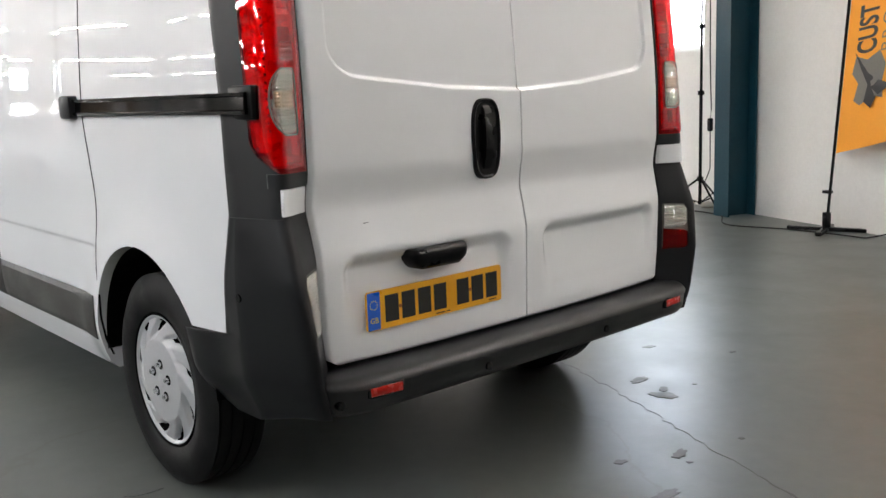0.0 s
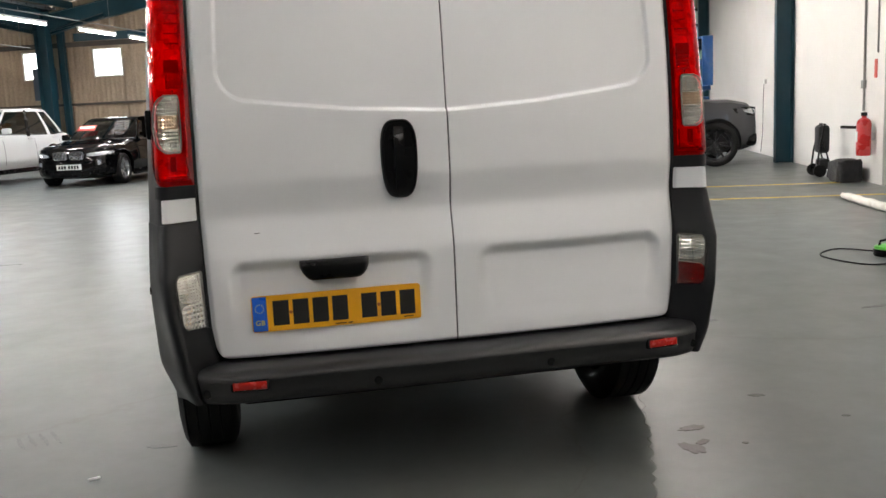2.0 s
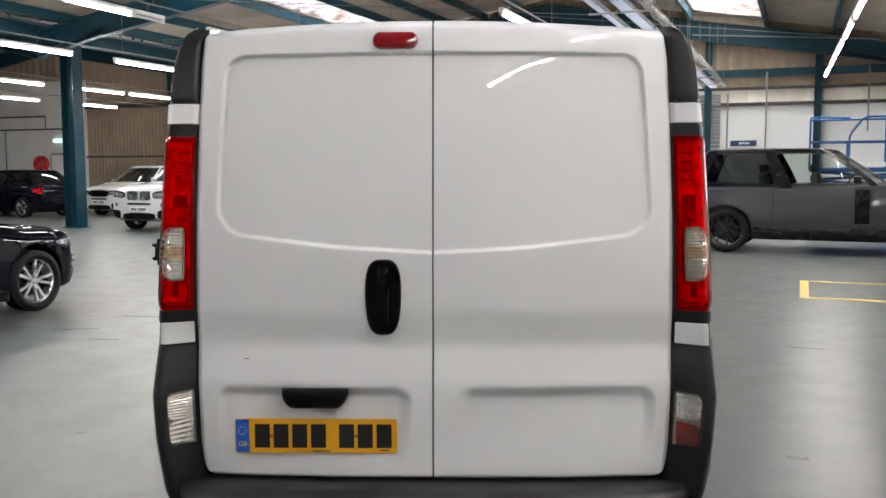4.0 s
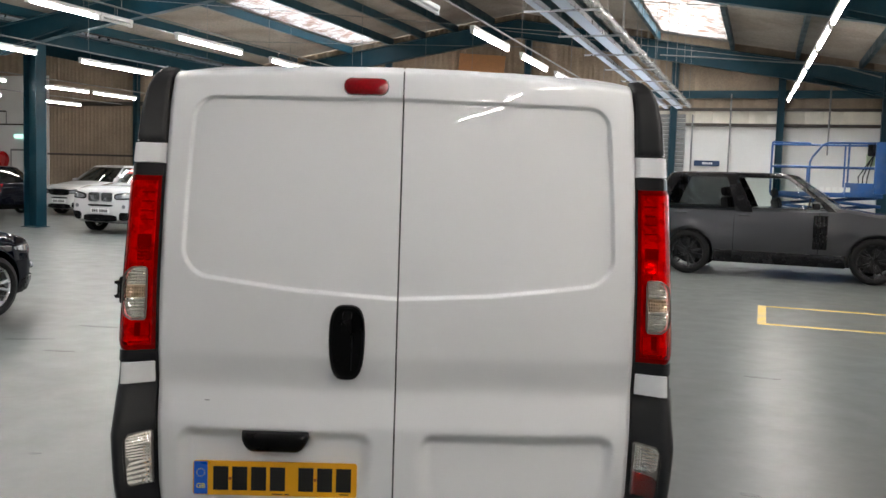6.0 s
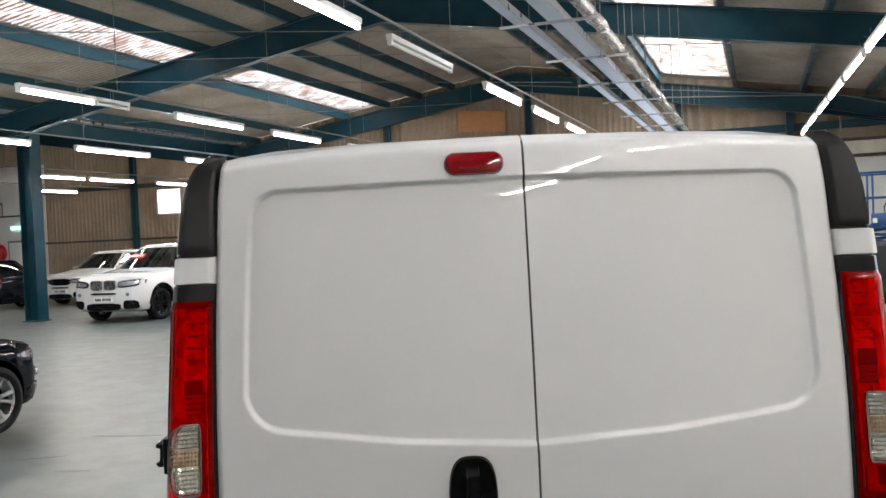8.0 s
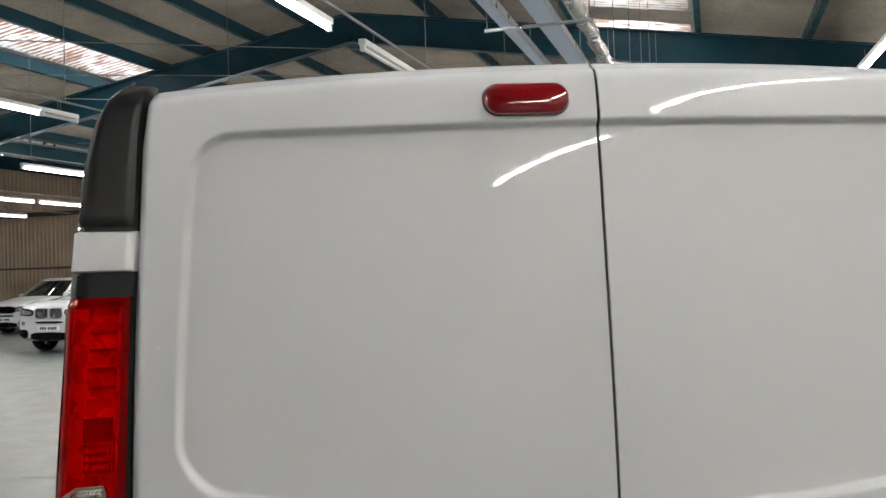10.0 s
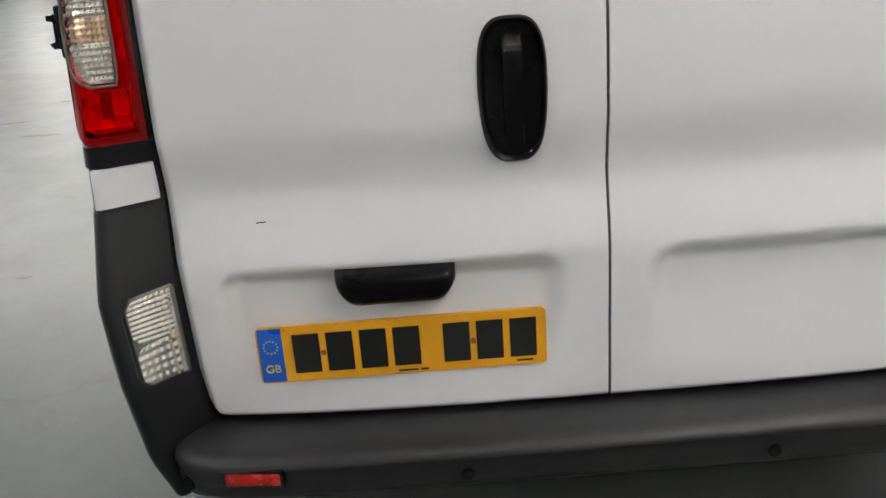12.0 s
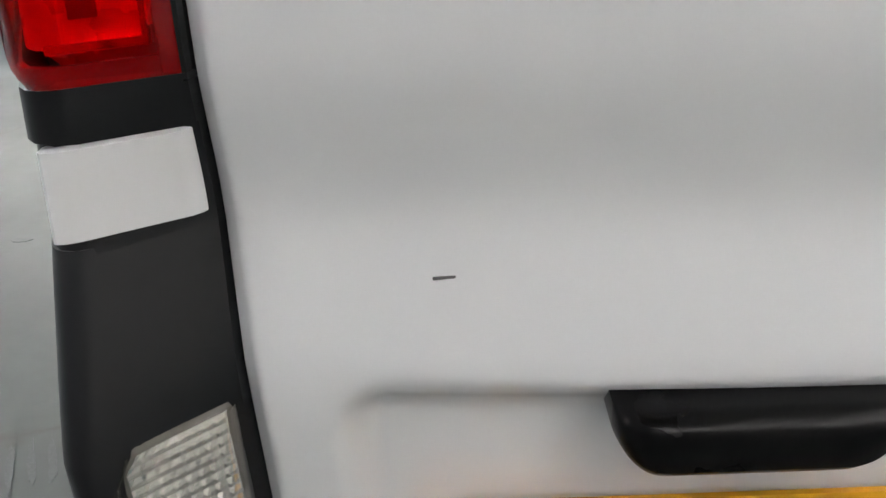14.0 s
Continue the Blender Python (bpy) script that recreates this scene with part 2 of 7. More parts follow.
def box(bm, lo, hi, bevel=0.0, m=None, segments=2):
    c = [(a + b) / 2 for a, b in zip(lo, hi)]
    s = [abs(b - a) for a, b in zip(lo, hi)]
    made = bmesh.ops.create_cube(bm, size=1, matrix=Matrix.Translation(c) @ Matrix.Diagonal((*s, 1)))["verts"]
    if bevel:
        edges = list({ed for v in made for ed in v.link_edges})
        faces = bmesh.ops.bevel(bm, geom=edges, offset=min(bevel, min(s) * 0.45), segments=segments, affect="EDGES", profile=0.5)
        made = list({v for f in faces["faces"] for v in f.verts} | {v for v in made if v.is_valid})
    if m is not None:
        bmesh.ops.transform(bm, matrix=m, verts=made)
    return made


def boxed(lo, hi, bevel=0.0, m=None, segments=2):
    bm = bmesh.new()
    box(bm, lo, hi, bevel, m, segments)
    return bm


def rod(bm, a, b, r, n=10, r2=None):
    a, b = Vector(a), Vector(b)
    m = Matrix.Translation((a + b) / 2) @ (b - a).to_track_quat("Z", "Y").to_matrix().to_4x4()
    return bmesh.ops.create_cone(bm, cap_ends=True, segments=n, radius1=r, radius2=r if r2 is None else r2, depth=(b - a).length, matrix=m)["verts"]


def tube_along(bm, pts, r, n=8):
    """A round bar along a line of points."""
    rings = []
    pts = [Vector(p) for p in pts]
    for i, p in enumerate(pts):
        way = (pts[min(i + 1, len(pts) - 1)] - pts[max(i - 1, 0)]).normalized()
        q = way.to_track_quat("Z", "Y")
        rings.append([bm.verts.new(p + q @ Vector((r * math.cos(2 * math.pi * k / n), r * math.sin(2 * math.pi * k / n), 0))) for k in range(n)])
    for a, b in zip(rings, rings[1:]):
        for k in range(n):
            bm.faces.new((a[k], a[(k + 1) % n], b[(k + 1) % n], b[k]))
    bm.faces.new(rings[0][::-1])
    bm.faces.new(rings[-1])


def loft(bm, rings, closed=True, cap=True):
    """Skin a list of rings of points."""
    vs = [[bm.verts.new(p) for p in r] for r in rings]
    k = len(vs[0])
    for a, b in zip(vs, vs[1:]):
        for i in range(k if closed else k - 1):
            j = (i + 1) % k
            bm.faces.new((a[i], a[j], b[j], b[i]))
    if cap:
        bm.faces.new(vs[0][::-1])
        bm.faces.new(vs[-1])
    return vs


def grid(bm, nu, nv, f):
    """A sheet of nu by nv cells through f(s, t), s and t from 0 to 1."""
    vs = [[bm.verts.new(f(i / nu, j / nv)) for j in range(nv + 1)] for i in range(nu + 1)]
    for i in range(nu):
        for j in range(nv):
            bm.faces.new((vs[i][j], vs[i + 1][j], vs[i + 1][j + 1], vs[i][j + 1]))
    return vs


def thick(bm, offset):
    """Give an open sheet depth: a copy moved by offset and a rim between."""
    edge = [e for e in bm.edges if e.is_boundary]
    made = bmesh.ops.extrude_face_region(bm, geom=list(bm.faces))
    bmesh.ops.translate(bm, vec=offset, verts=[g for g in made["geom"] if isinstance(g, bmesh.types.BMVert)])
    bmesh.ops.recalc_face_normals(bm, faces=list(bm.faces))


def lathe(bm, profile, n=40, axis="x"):
    """Turn a profile of (radius, along) round an axis."""
    rings = []
    for k in range(n):
        a = 2 * math.pi * k / n
        c, s = math.cos(a), math.sin(a)
        rings.append([(z, r * c, r * s) if axis == "x" else (r * c, r * s, z) for r, z in profile])
    vs = [[bm.verts.new(p) for p in r] for r in rings]
    m = len(profile)
    for k in range(n):
        a, b = vs[k], vs[(k + 1) % n]
        for i in range(m - 1):
            bm.faces.new((a[i], b[i], b[i + 1], a[i + 1]))
    bmesh.ops.remove_doubles(bm, verts=bm.verts, dist=1e-5)
    bmesh.ops.recalc_face_normals(bm, faces=bm.faces)


def curve_at(table, x):
    """Straight lines through a table of (x, value)."""
    return float(np.interp(x, [a for a, _ in table], [b for _, b in table]))


def ease(x, a=0.0, b=1.0):
    t = min(max((x - a) / (b - a), 0), 1)
    return t * t * (3 - 2 * t)


def words(text, size, mat, parent, m, name="lettering", stretch=1.0, bold=0.0, gap=1.0):
    cu = bpy.data.curves.new(name, "FONT")
    cu.body, cu.size, cu.extrude, cu.offset = text, size, 0.0006, bold
    cu.align_x, cu.align_y, cu.space_character = "CENTER", "CENTER", gap
    tmp = bpy.data.objects.new(name, cu)
    scene.collection.objects.link(tmp)
    bpy.context.view_layer.update()
    me = bpy.data.meshes.new_from_object(tmp.evaluated_get(bpy.context.evaluated_depsgraph_get()))
    bpy.data.objects.remove(tmp)
    me.transform(Matrix.Diagonal((stretch, 1, 1, 1)))
    me.transform(m)
    me.materials.append(mat)
    ob = new(name, me)
    ob.parent = parent
    return ob


def carve(ob, cutters):
    """Cut solid meshes out of an object and keep the result as plain mesh."""
    made = []
    for bm in cutters:
        c = link_mesh("cutter", bm, None)
        c.matrix_basis = ob.matrix_basis
        mod = ob.modifiers.new("cut", "BOOLEAN")
        mod.object, mod.solver = c, "EXACT"
        made.append(c)
    bpy.context.view_layer.update()
    me = bpy.data.meshes.new_from_object(ob.evaluated_get(bpy.context.evaluated_depsgraph_get()))
    ob.modifiers.clear()
    ob.data = me
    for c in made:
        bpy.data.objects.remove(c)
    return ob


# ---- the hall ----
RIGHT, END, BACK, VALLEY, RIDGE, LEFT = 4.3, 25.1, -17.0, -16.2, -6.3, -36.1
EAVE, TOP, SLOPE = 4.95, 6.74, 0.165
FRAMES = (-6.2, 4.15, 14.5, 24.8)


def structure(name, bm, mat, label="", category="", m=HALL):
    ob = link_mesh(name, bm, mat, m)
    return tagged(ob, label, category, kind="structure")


bm = bmesh.new()
box(bm, (-90, -90, -0.3), (90, 90, -0.012))
structure("ground", bm, material("yard concrete", (0.3, 0.3, 0.28), 0.8), "pale concrete yard ground outside the hall", "ground", Matrix())
bm = boxed((LEFT - 0.3, BACK - 0.3, -0.01), (RIGHT + 0.3, END + 0.3, 0.0))
structure("floor", bm, FLOOR, "worn pale grey painted concrete floor with scuffs and cracks", "floor")

# the bay outline painted beside the grey car
line_bm = bmesh.new()
for lo, hi in (((1.08, 8.5), (1.18, 10.24)), ((1.18, 10.14), (4.0, 10.24)), ((1.18, 8.5), (4.0, 8.6))):
    box(line_bm, (*lo, 0.0), (*hi, 0.004))
structure("floor_marking", line_bm, YELLOW_LINE, "worn yellow painted bay outline on the floor", "floor marking")


def wall_with_holes(name, mat, axis, place, depth, along, height, holes, label):
    """A wall on u = place or v = place, depth thick outwards, with openings (a0, a1, z0, z1)."""
    bm = bmesh.new()
    cuts = sorted({along[0], along[1], *[h[0] for h in holes], *[h[1] for h in holes]})
    levels = sorted({0.0, height, *[h[2] for h in holes], *[h[3] for h in holes]})
    for a0, a1 in zip(cuts, cuts[1:]):
        for z0, z1 in zip(levels, levels[1:]):
            if any(h[0] <= a0 and a1 <= h[1] and h[2] <= z0 and z1 <= h[3] for h in holes):
                continue
            if axis == "u":
                box(bm, (place, a0, z0), (place + depth, a1, z1))
            else:
                box(bm, (a0, place, z0), (a1, place + depth, z1))
    bmesh.ops.remove_doubles(bm, verts=bm.verts, dist=1e-4)
    return structure(name, bm, mat, label, "wall")


WIN_R = [(4.85, 6.55, 1.5, 2.95), (-4.6, -2.9, 1.5, 2.95), (-10.6, -8.9, 1.5, 2.95), (17.6, 19.2, 2.3, 3.1)]
DOOR_R = (8.62, 9.62, 0.0, 2.06)
wall_with_holes("wall_right", WALL_WHITE, "u", RIGHT, 0.26, (BACK, END + 0.26), EAVE, [*WIN_R[:1], DOOR_R], "white painted block wall with scuffs near the floor")
# unseen wall that closes the hall; tan chosen to cut its bounce light
wall_with_holes("wall_back", CLADDING, "v", BACK - 0.26, 0.26, (LEFT, RIGHT + 0.26), 6.9, [], "unseen plain tan sheeted back wall closing the hall")
wall_with_holes("wall_left", WALL_WHITE, "u", LEFT - 0.26, 0.26, (BACK, END + 0.26), EAVE, [], "white painted far side wall")
# low block wall behind the grey car, and the white wall of the far bay
wall_with_holes("wall_end_low", WALL_WHITE, "v", END, 0.26, (-2.2, RIGHT), 3.3, [], "white painted low block wall under cream sheeting")
wall_with_holes("wall_end_far", WALL_WHITE, "v", END, 0.26, (LEFT, -24.6), 4.9, [], "white painted end wall of the far bay")


def ribbed_wall(name, mat, u0, u1, z0, z1, v, pitch, depth, holes, label):
    """Upright ribbed sheeting on an end wall, with window openings (u0, u1, z0, z1)."""
    bm = bmesh.new()
    n = int((u1 - u0) / pitch * 6)
    us = [u0 + (u1 - u0) * i / n for i in range(n + 1)]
    levels = sorted({z0, *[h[2] for h in holes], *[h[3] for h in holes]})

    def top(u):
        if z1 is not None:
            return z1
        return TOP - 0.04 - SLOPE * min(abs(u - RIDGE), abs(u - (2 * VALLEY - RIDGE)))
    cols = []
    for i, u in enumerate(us):
        dv = depth * (0.5 + 0.5 * math.cos(2 * math.pi * (u - u0) / pitch)) ** 0.6
        zs = [*levels, top(u)]
        cols.append([bm.verts.new((u, v + dv, z)) for z in zs])
    for i in range(n):
        mid = (us[i] + us[i + 1]) / 2
        for j in range(len(cols[i]) - 1):
            zc = (cols[i][j].co.z + cols[i][j + 1].co.z) / 2
            if any(h[0] < mid < h[1] and h[2] < zc < h[3] for h in holes):
                continue
            bm.faces.new((cols[i][j], cols[i + 1][j], cols[i + 1][j + 1], cols[i][j + 1]))
    thick(bm, (0, 0.012, 0))
    return structure(name, bm, mat, label, "wall cladding")


WIN_E = [(-19.65, -18.65, 2.8, 3.7), (-17.3, -16.3, 2.8, 3.7), (-14.85, -13.85, 2.8, 3.7)]
ribbed_wall("wall_end_sheeting", CLADDING, -24.6, -2.2, 0.0, None, END, 0.17, 0.022, WIN_E, "weathered tan ribbed sheeting with dark streaks")
ribbed_wall("wall_end_gable", CLADDING, -2.2, RIGHT, 3.76, None, END + 0.02, 0.34, 0.04, [], "weathered tan ribbed gable sheeting")
ribbed_wall("wall_end_band", CREAM, -2.2, RIGHT, 3.3, 3.76, END + 0.05, 0.5, 0.05, [], "cream ribbed sheeting with rust stains")
ribbed_wall("wall_end_far_gable", CLADDING, LEFT, -24.6, 4.2, None, END + 0.02, 0.34, 0.04, [], "weathered tan ribbed gable sheeting over white wall")

# rails across the end wall
for name, u0, u1, z0, z1, mat, lab in (
        ("wall_rail", -24.6, -2.2, 3.78, 3.93, DARK_BOARD, "dark timber rail across tan sheeting"),
        ("wall_rail", -24.6, -2.2, 1.93, 2.0, DARK_BOARD, "dark timber rail across tan sheeting"),
        ("wall_rail", -2.2, RIGHT, 3.27, 3.36, DARK_BOARD, "dark timber rail above white wall"),
        ("wall_rail", -2.2, RIGHT, 3.72, 3.8, DARK_BOARD, "dark timber rail above cream sheeting"),
        ("tie_beam", -2.2, RIGHT, 4.08, 4.3, STEEL_TEAL, "teal steel tie beam across the end wall"),
        ("tie_beam", -15.4, -10.8, 3.95, 4.2, STEEL_TEAL, "teal steel tie beam across the end wall")):
    structure(name, boxed((u0, END - 0.09, z0), (u1, END - 0.005, z1), 0.006), mat, lab, "rail")


# roof: two ridged spans of corrugated sheet with translucent strips
# strips that end before v = 4 are unseen, added to light the hall
SKY = [(-11.97, -10.67, 9.6, 16.7), (-11.97, -10.67, 17.6, 24.9), (-12.2, -10.35, -1.5, 3.4), (-12.2, -10.35, -12.0, -7.0),
       (-1.97, -0.14, 15.0, 24.8), (-1.97, -0.14, 9.5, 14.2), (-1.85, -0.25, -1.5, 3.4), (-1.85, -0.25, -12.0, -7.0),
       (-22.9, -21.8, 6.0, 12.0), (-22.9, -21.8, -8.0, -2.0), (-30.5, -29.4, 6.0, 12.0)]


def roof_z(u):
    return TOP - SLOPE * min(abs(u - RIDGE), abs(u - (2 * VALLEY - RIDGE)))


def corrugated(u0, u1, v0, v1, lift=0.0, pitch=0.146, depth=0.045):
    bm = bmesh.new()
    n = max(int((v1 - v0) / pitch * 6), 6)
    rows = []
    for i in range(n + 1):
        v = v0 + (v1 - v0) * i / n
        dz = depth * 0.5 * math.cos(2 * math.pi * v / pitch) + lift
        rows.append([bm.verts.new((u, v, roof_z(u) + dz)) for u in (u0, u1)])
    for a, b in zip(rows, rows[1:]):
        bm.faces.new((a[0], a[1], b[1], b[0]))
    return bm


def merge(into, bm):
    me = bpy.data.meshes.new("tmp")
    bm.to_mesh(me)
    into.from_mesh(me)
    bm.free()
    bpy.data.meshes.remove(me)


us = sorted({RIGHT + 0.35, VALLEY, RIDGE, 2 * VALLEY - RIDGE, LEFT - 0.3, *[s[0] for s in SKY], *[s[1] for s in SKY]})
roof = bmesh.new()
for a, b in zip(us, us[1:]):
    holes = sorted((s[2], s[3]) for s in SKY if s[0] <= a and b <= s[1])
    at = BACK - 0.3
    for h0, h1 in [*holes, (END + 0.4, None)]:
        merge(roof, corrugated(a, b, at, h0))
        at = h1
roof_ob = structure("ceiling", roof, ROOF_SHEET, "grey corrugated fibre cement roof sheets, stained", "ceiling")
smooth(roof_ob, 60)
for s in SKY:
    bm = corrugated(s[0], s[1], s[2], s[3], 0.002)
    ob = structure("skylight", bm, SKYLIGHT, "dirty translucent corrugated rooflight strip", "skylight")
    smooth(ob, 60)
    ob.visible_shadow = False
    um = (s[0] + s[1]) / 2
    # left strips run stronger and bluer, most near the van, to light its flank
    daylight("daylight", um, (s[2] + s[3]) / 2, roof_z(um) + 0.35, s[1] - s[0], s[3] - s[2], (SKY_WATTS * (2.0 if s[2] > 14 else 1.15 if s[2] > 9 else 1.0) if um > RIDGE else LEFT_SKY_WATTS * (1.8 if -2 < s[2] < 5 else 0.65)) * (s[3] - s[2]) * (s[1] - s[0]), (um + 0.001, (s[2] + s[3]) / 2, 0), (0.89, 0.95, 1.0) if um > RIDGE else (0.76, 0.88, 1.0))

# purlins along the hall
for u in (3.4, 1.75, 0.0, -2.1, -3.6, -4.7, -7.2, -8.4, -9.5, -10.6, -12.06, -14.1, -15.4, -18, -19.8, -21.6, -23.1, -24.8, -27.7, -29.2, -30.7, -32.5, -34.3):
    structure("purlin", boxed((u - 0.05, BACK, roof_z(u) - 0.27), (u + 0.05, END, roof_z(u) - 0.05), 0.008), STEEL_TEAL, "teal steel purlin under the roof sheets", "purlin")


def i_beam(bm, a, b, depth, width, up=(0, 0, 1), flange=0.018, web=0.012):
    """A rolled steel beam from a to b; depth hangs below the line."""
    a, b, up = Vector(a), Vector(b), Vector(up)
    way = (b - a).normalized()
    side = way.cross(up).normalized()
    down = -(side.cross(way)).normalized()
    length = (b - a).length

    def bar(s0, s1, d0, d1):
        vs = []
        for k in (0, length):
            vs.append([bm.verts.new(a + way * k + side * s + down * d) for s, d in ((s0, d0), (s1, d0), (s1, d1), (s0, d1))])
        for i in range(4):
            j = (i + 1) % 4
            bm.faces.new((vs[0][i], vs[0][j], vs[1][j], vs[1][i]))
        bm.faces.new(vs[0][::-1])
        bm.faces.new(vs[1])
    bar(-width / 2, width / 2, 0, flange)
    bar(-width / 2, width / 2, depth - flange, depth)
    bar(-web / 2, web / 2, flange, depth - flange)
    bmesh.ops.recalc_face_normals(bm, faces=bm.faces)


for v in FRAMES:
    for u0, u1 in ((RIGHT - 0.05, RIDGE), (VALLEY, RIDGE), (VALLEY, 2 * VALLEY - RIDGE), (LEFT + 0.05, 2 * VALLEY - RIDGE)):
        bm = bmesh.new()
        i_beam(bm, (u0, v, roof_z(u0) - 0.3), (u1, v, roof_z(u1) - 0.3), 0.55, 0.2)
        # haunch under the foot of the rafter
        w = 1 if u1 > u0 else -1
        i_beam(bm, (u0, v, roof_z(u0) - 0.83), (u0 + w * 2.0, v, roof_z(u0 + w * 2.0) - 0.68), 0.14, 0.2)
        structure("rafter", bm, STEEL_TEAL, "teal steel portal rafter with a haunch", "rafter")
    for u in (RIGHT - 0.16, LEFT + 0.16):
        bm = bmesh.new()
        i_beam(bm, (u - 0.16, v, 0.0), (u - 0.16, v, 4.75), 0.3, 0.2, up=(-1, 0, 0))
        structure("column", bm, STEEL_TEAL, "teal steel portal column against white wall", "column")
for v in (15.55, 24.6, 5.2, -5.2, -15):
    bm = bmesh.new()
    i_beam(bm, (VALLEY - 0.2, v, 0), (VALLEY - 0.2, v, 4.85), 0.4, 0.34, up=(-1, 0, 0))
    box(bm, (VALLEY - 0.24, v - 0.22, 0), (VALLEY + 0.24, v + 0.22, 0.02))
    structure("column", bm, STEEL_TEAL, "free standing teal steel column on a base plate", "column")
for u in (-20.5, -15.8, -10.65, -6.0, -1.55, 1.4):
    bm = bmesh.new()
    i_beam(bm, (u - 0.1, END - 0.14, 0), (u - 0.1, END - 0.14, roof_z(u) - 0.5), 0.2, 0.16, up=(-1, 0, 0))
    structure("column", bm, STEEL_TEAL, "slim teal steel gable post", "column")
bm = bmesh.new()
i_beam(bm, (VALLEY, BACK, EAVE - 0.05), (VALLEY, END, EAVE + 0.02), 0.35, 0.2)
structure("valley_beam", bm, STEEL_TEAL, "teal steel valley beam", "beam")
structure("valley_gutter", boxed((VALLEY - 0.25, BACK, EAVE + 0.03), (VALLEY + 0.25, END, EAVE + 0.09)), GALVANISED, "steel valley gutter", "gutter")

# windows
for i, (a0, a1, z0, z1) in enumerate(WIN_R[:1]):
    win = thing("window_%d" % (i + 1), "bright white-framed window in white wall", "window", HALL, kind="structure")
    bm = bmesh.new()
    for lo, hi in (((a0, z0), (a1, z0 + 0.06)), ((a0, z1 - 0.06), (a1, z1)), ((a0, z0 + 0.06), (a0 + 0.06, z1 - 0.06)), ((a1 - 0.06, z0 + 0.06), (a1, z1 - 0.06)),
                   (((a0 + a1) / 2 - 0.03, z0 + 0.06), ((a0 + a1) / 2 + 0.03, z1 - 0.06))):
        box(bm, (RIGHT + 0.14, lo[0], lo[1]), (RIGHT + 0.2, hi[0], hi[1]), 0.006)
    part("window_frame", bm, BATTEN, win)
    ob = part("pane", boxed((RIGHT + 0.165, a0 + 0.06, z0 + 0.06), (RIGHT + 0.171, a1 - 0.06, z1 - 0.06)), PANE, win)
    ob.visible_shadow = False
    daylight("daylight", RIGHT + 0.3, (a0 + a1) / 2, (z0 + z1) / 2, a1 - a0 + 0.9, z1 - z0 + 0.5, WINDOW_WATTS, (RIGHT - 5, (a0 + a1) / 2, 0.4), (0.62, 0.78, 1.0))
bright = glowing("overcast sky beyond the windows", (0.92, 0.97, 1.0), 5.0)
structure("backdrop", boxed((RIGHT + 3.0, 0.0, 0.0), (RIGHT + 3.05, 16.0, 6.0)), bright, "plain bright overcast sky outside the window", "sky")
structure("backdrop", boxed((-30.0, END + 3.0, 0.0), (-8.0, END + 3.05, 7.0)), bright, "plain bright overcast sky outside the end windows", "sky")
for i, (a0, a1, z0, z1) in enumerate(WIN_E):
    win = thing("window_%d" % (i + 2), "small bright window in tan sheeting", "window", HALL, kind="structure")
    bm = bmesh.new()
    for lo, hi in (((a0, z0), (a1, z0 + 0.05)), ((a0, z1 - 0.05), (a1, z1)), ((a0, z0 + 0.05), (a0 + 0.05, z1 - 0.05)), ((a1 - 0.05, z0 + 0.05), (a1, z1 - 0.05))):
        box(bm, (lo[0], END - 0.01, lo[1]), (hi[0], END + 0.07, hi[1]), 0.006)
    part("window_frame", bm, BATTEN, win)
    ob = part("pane", boxed((a0 + 0.05, END + 0.03, z0 + 0.05), (a1 - 0.05, END + 0.036, z1 - 0.05)), PANE, win)
    ob.visible_shadow = False
    daylight("daylight", (a0 + a1) / 2, END + 0.3, (z0 + z1) / 2, a1 - a0, z1 - z0, 32, ((a0 + a1) / 2, END - 5, 0.5), (0.8, 0.9, 1.0))


# ---- strip lights ----
def strip_light(u, v, length, z=3.58, lit=True, lean=0.0):
    m = HALL @ pose(u, v, z, 0, 0, lean)
    t = thing("strip_light", "lit fluorescent strip light hanging below the roof" if lit else "unlit fluorescent strip light below the roof", "strip light", m, "strip lights under the roof")
    part("housing", boxed((-0.035, 0, 0.03), (0.035, length, 0.085), 0.008), BATTEN, t)
    bm = bmesh.new()
    rod(bm, (0, 0.05, 0.0), (0, length - 0.05, 0.0), 0.019, 12)
    part("fluorescent_tube", bm, TUBE if lit else BATTEN, t)
    for y in (0.0, length - 0.05):
        part("end_cap", boxed((-0.024, y, -0.024), (0.024, y + 0.05, 0.045), 0.006), BATTEN, t)
    for y in (0.3, length - 0.3):
        bm = bmesh.new()
        rod(bm, (0, y, 0.085), (0, y, 0.2), 0.004, 6)
        part("hanger", bm, PIPE_GREY, t)


for k in range(7):
    strip_light(1.96 - 0.0235 * (5.4 + 2.15 * k), 5.4 + 2.15 * k, 1.85, lean=1.35)
# tubes at v below 3 are unseen, added to light the van's rear
for v, on in ((-3.2, 1), (0.4, 1), (3.55, 1), (6.1, 0), (9.33, 1), (12.0, 1), (14.6, 1), (17.4, 1), (-8, 1)):
    strip_light(-2.8, v, 1.85, lit=bool(on))
for v, on in ((-4, 1), (0.5, 1), (4.0, 0), (9.25, 1), (12.05, 1), (15.2, 1), (18.2, 1), (21, 1)):
    strip_light(-7.5, v, 1.85, lit=bool(on))
strip_light(-7.5, 6.25, 1.3)
strip_light(-7.5, 7.56, 0.65, lit=False)
for v in (-4, 0.5, 6.2, 8.8, 11.75, 15.2, 18.4, 21):
    strip_light(-11.5, v, 2.2 if v == 11.75 else 1.85)
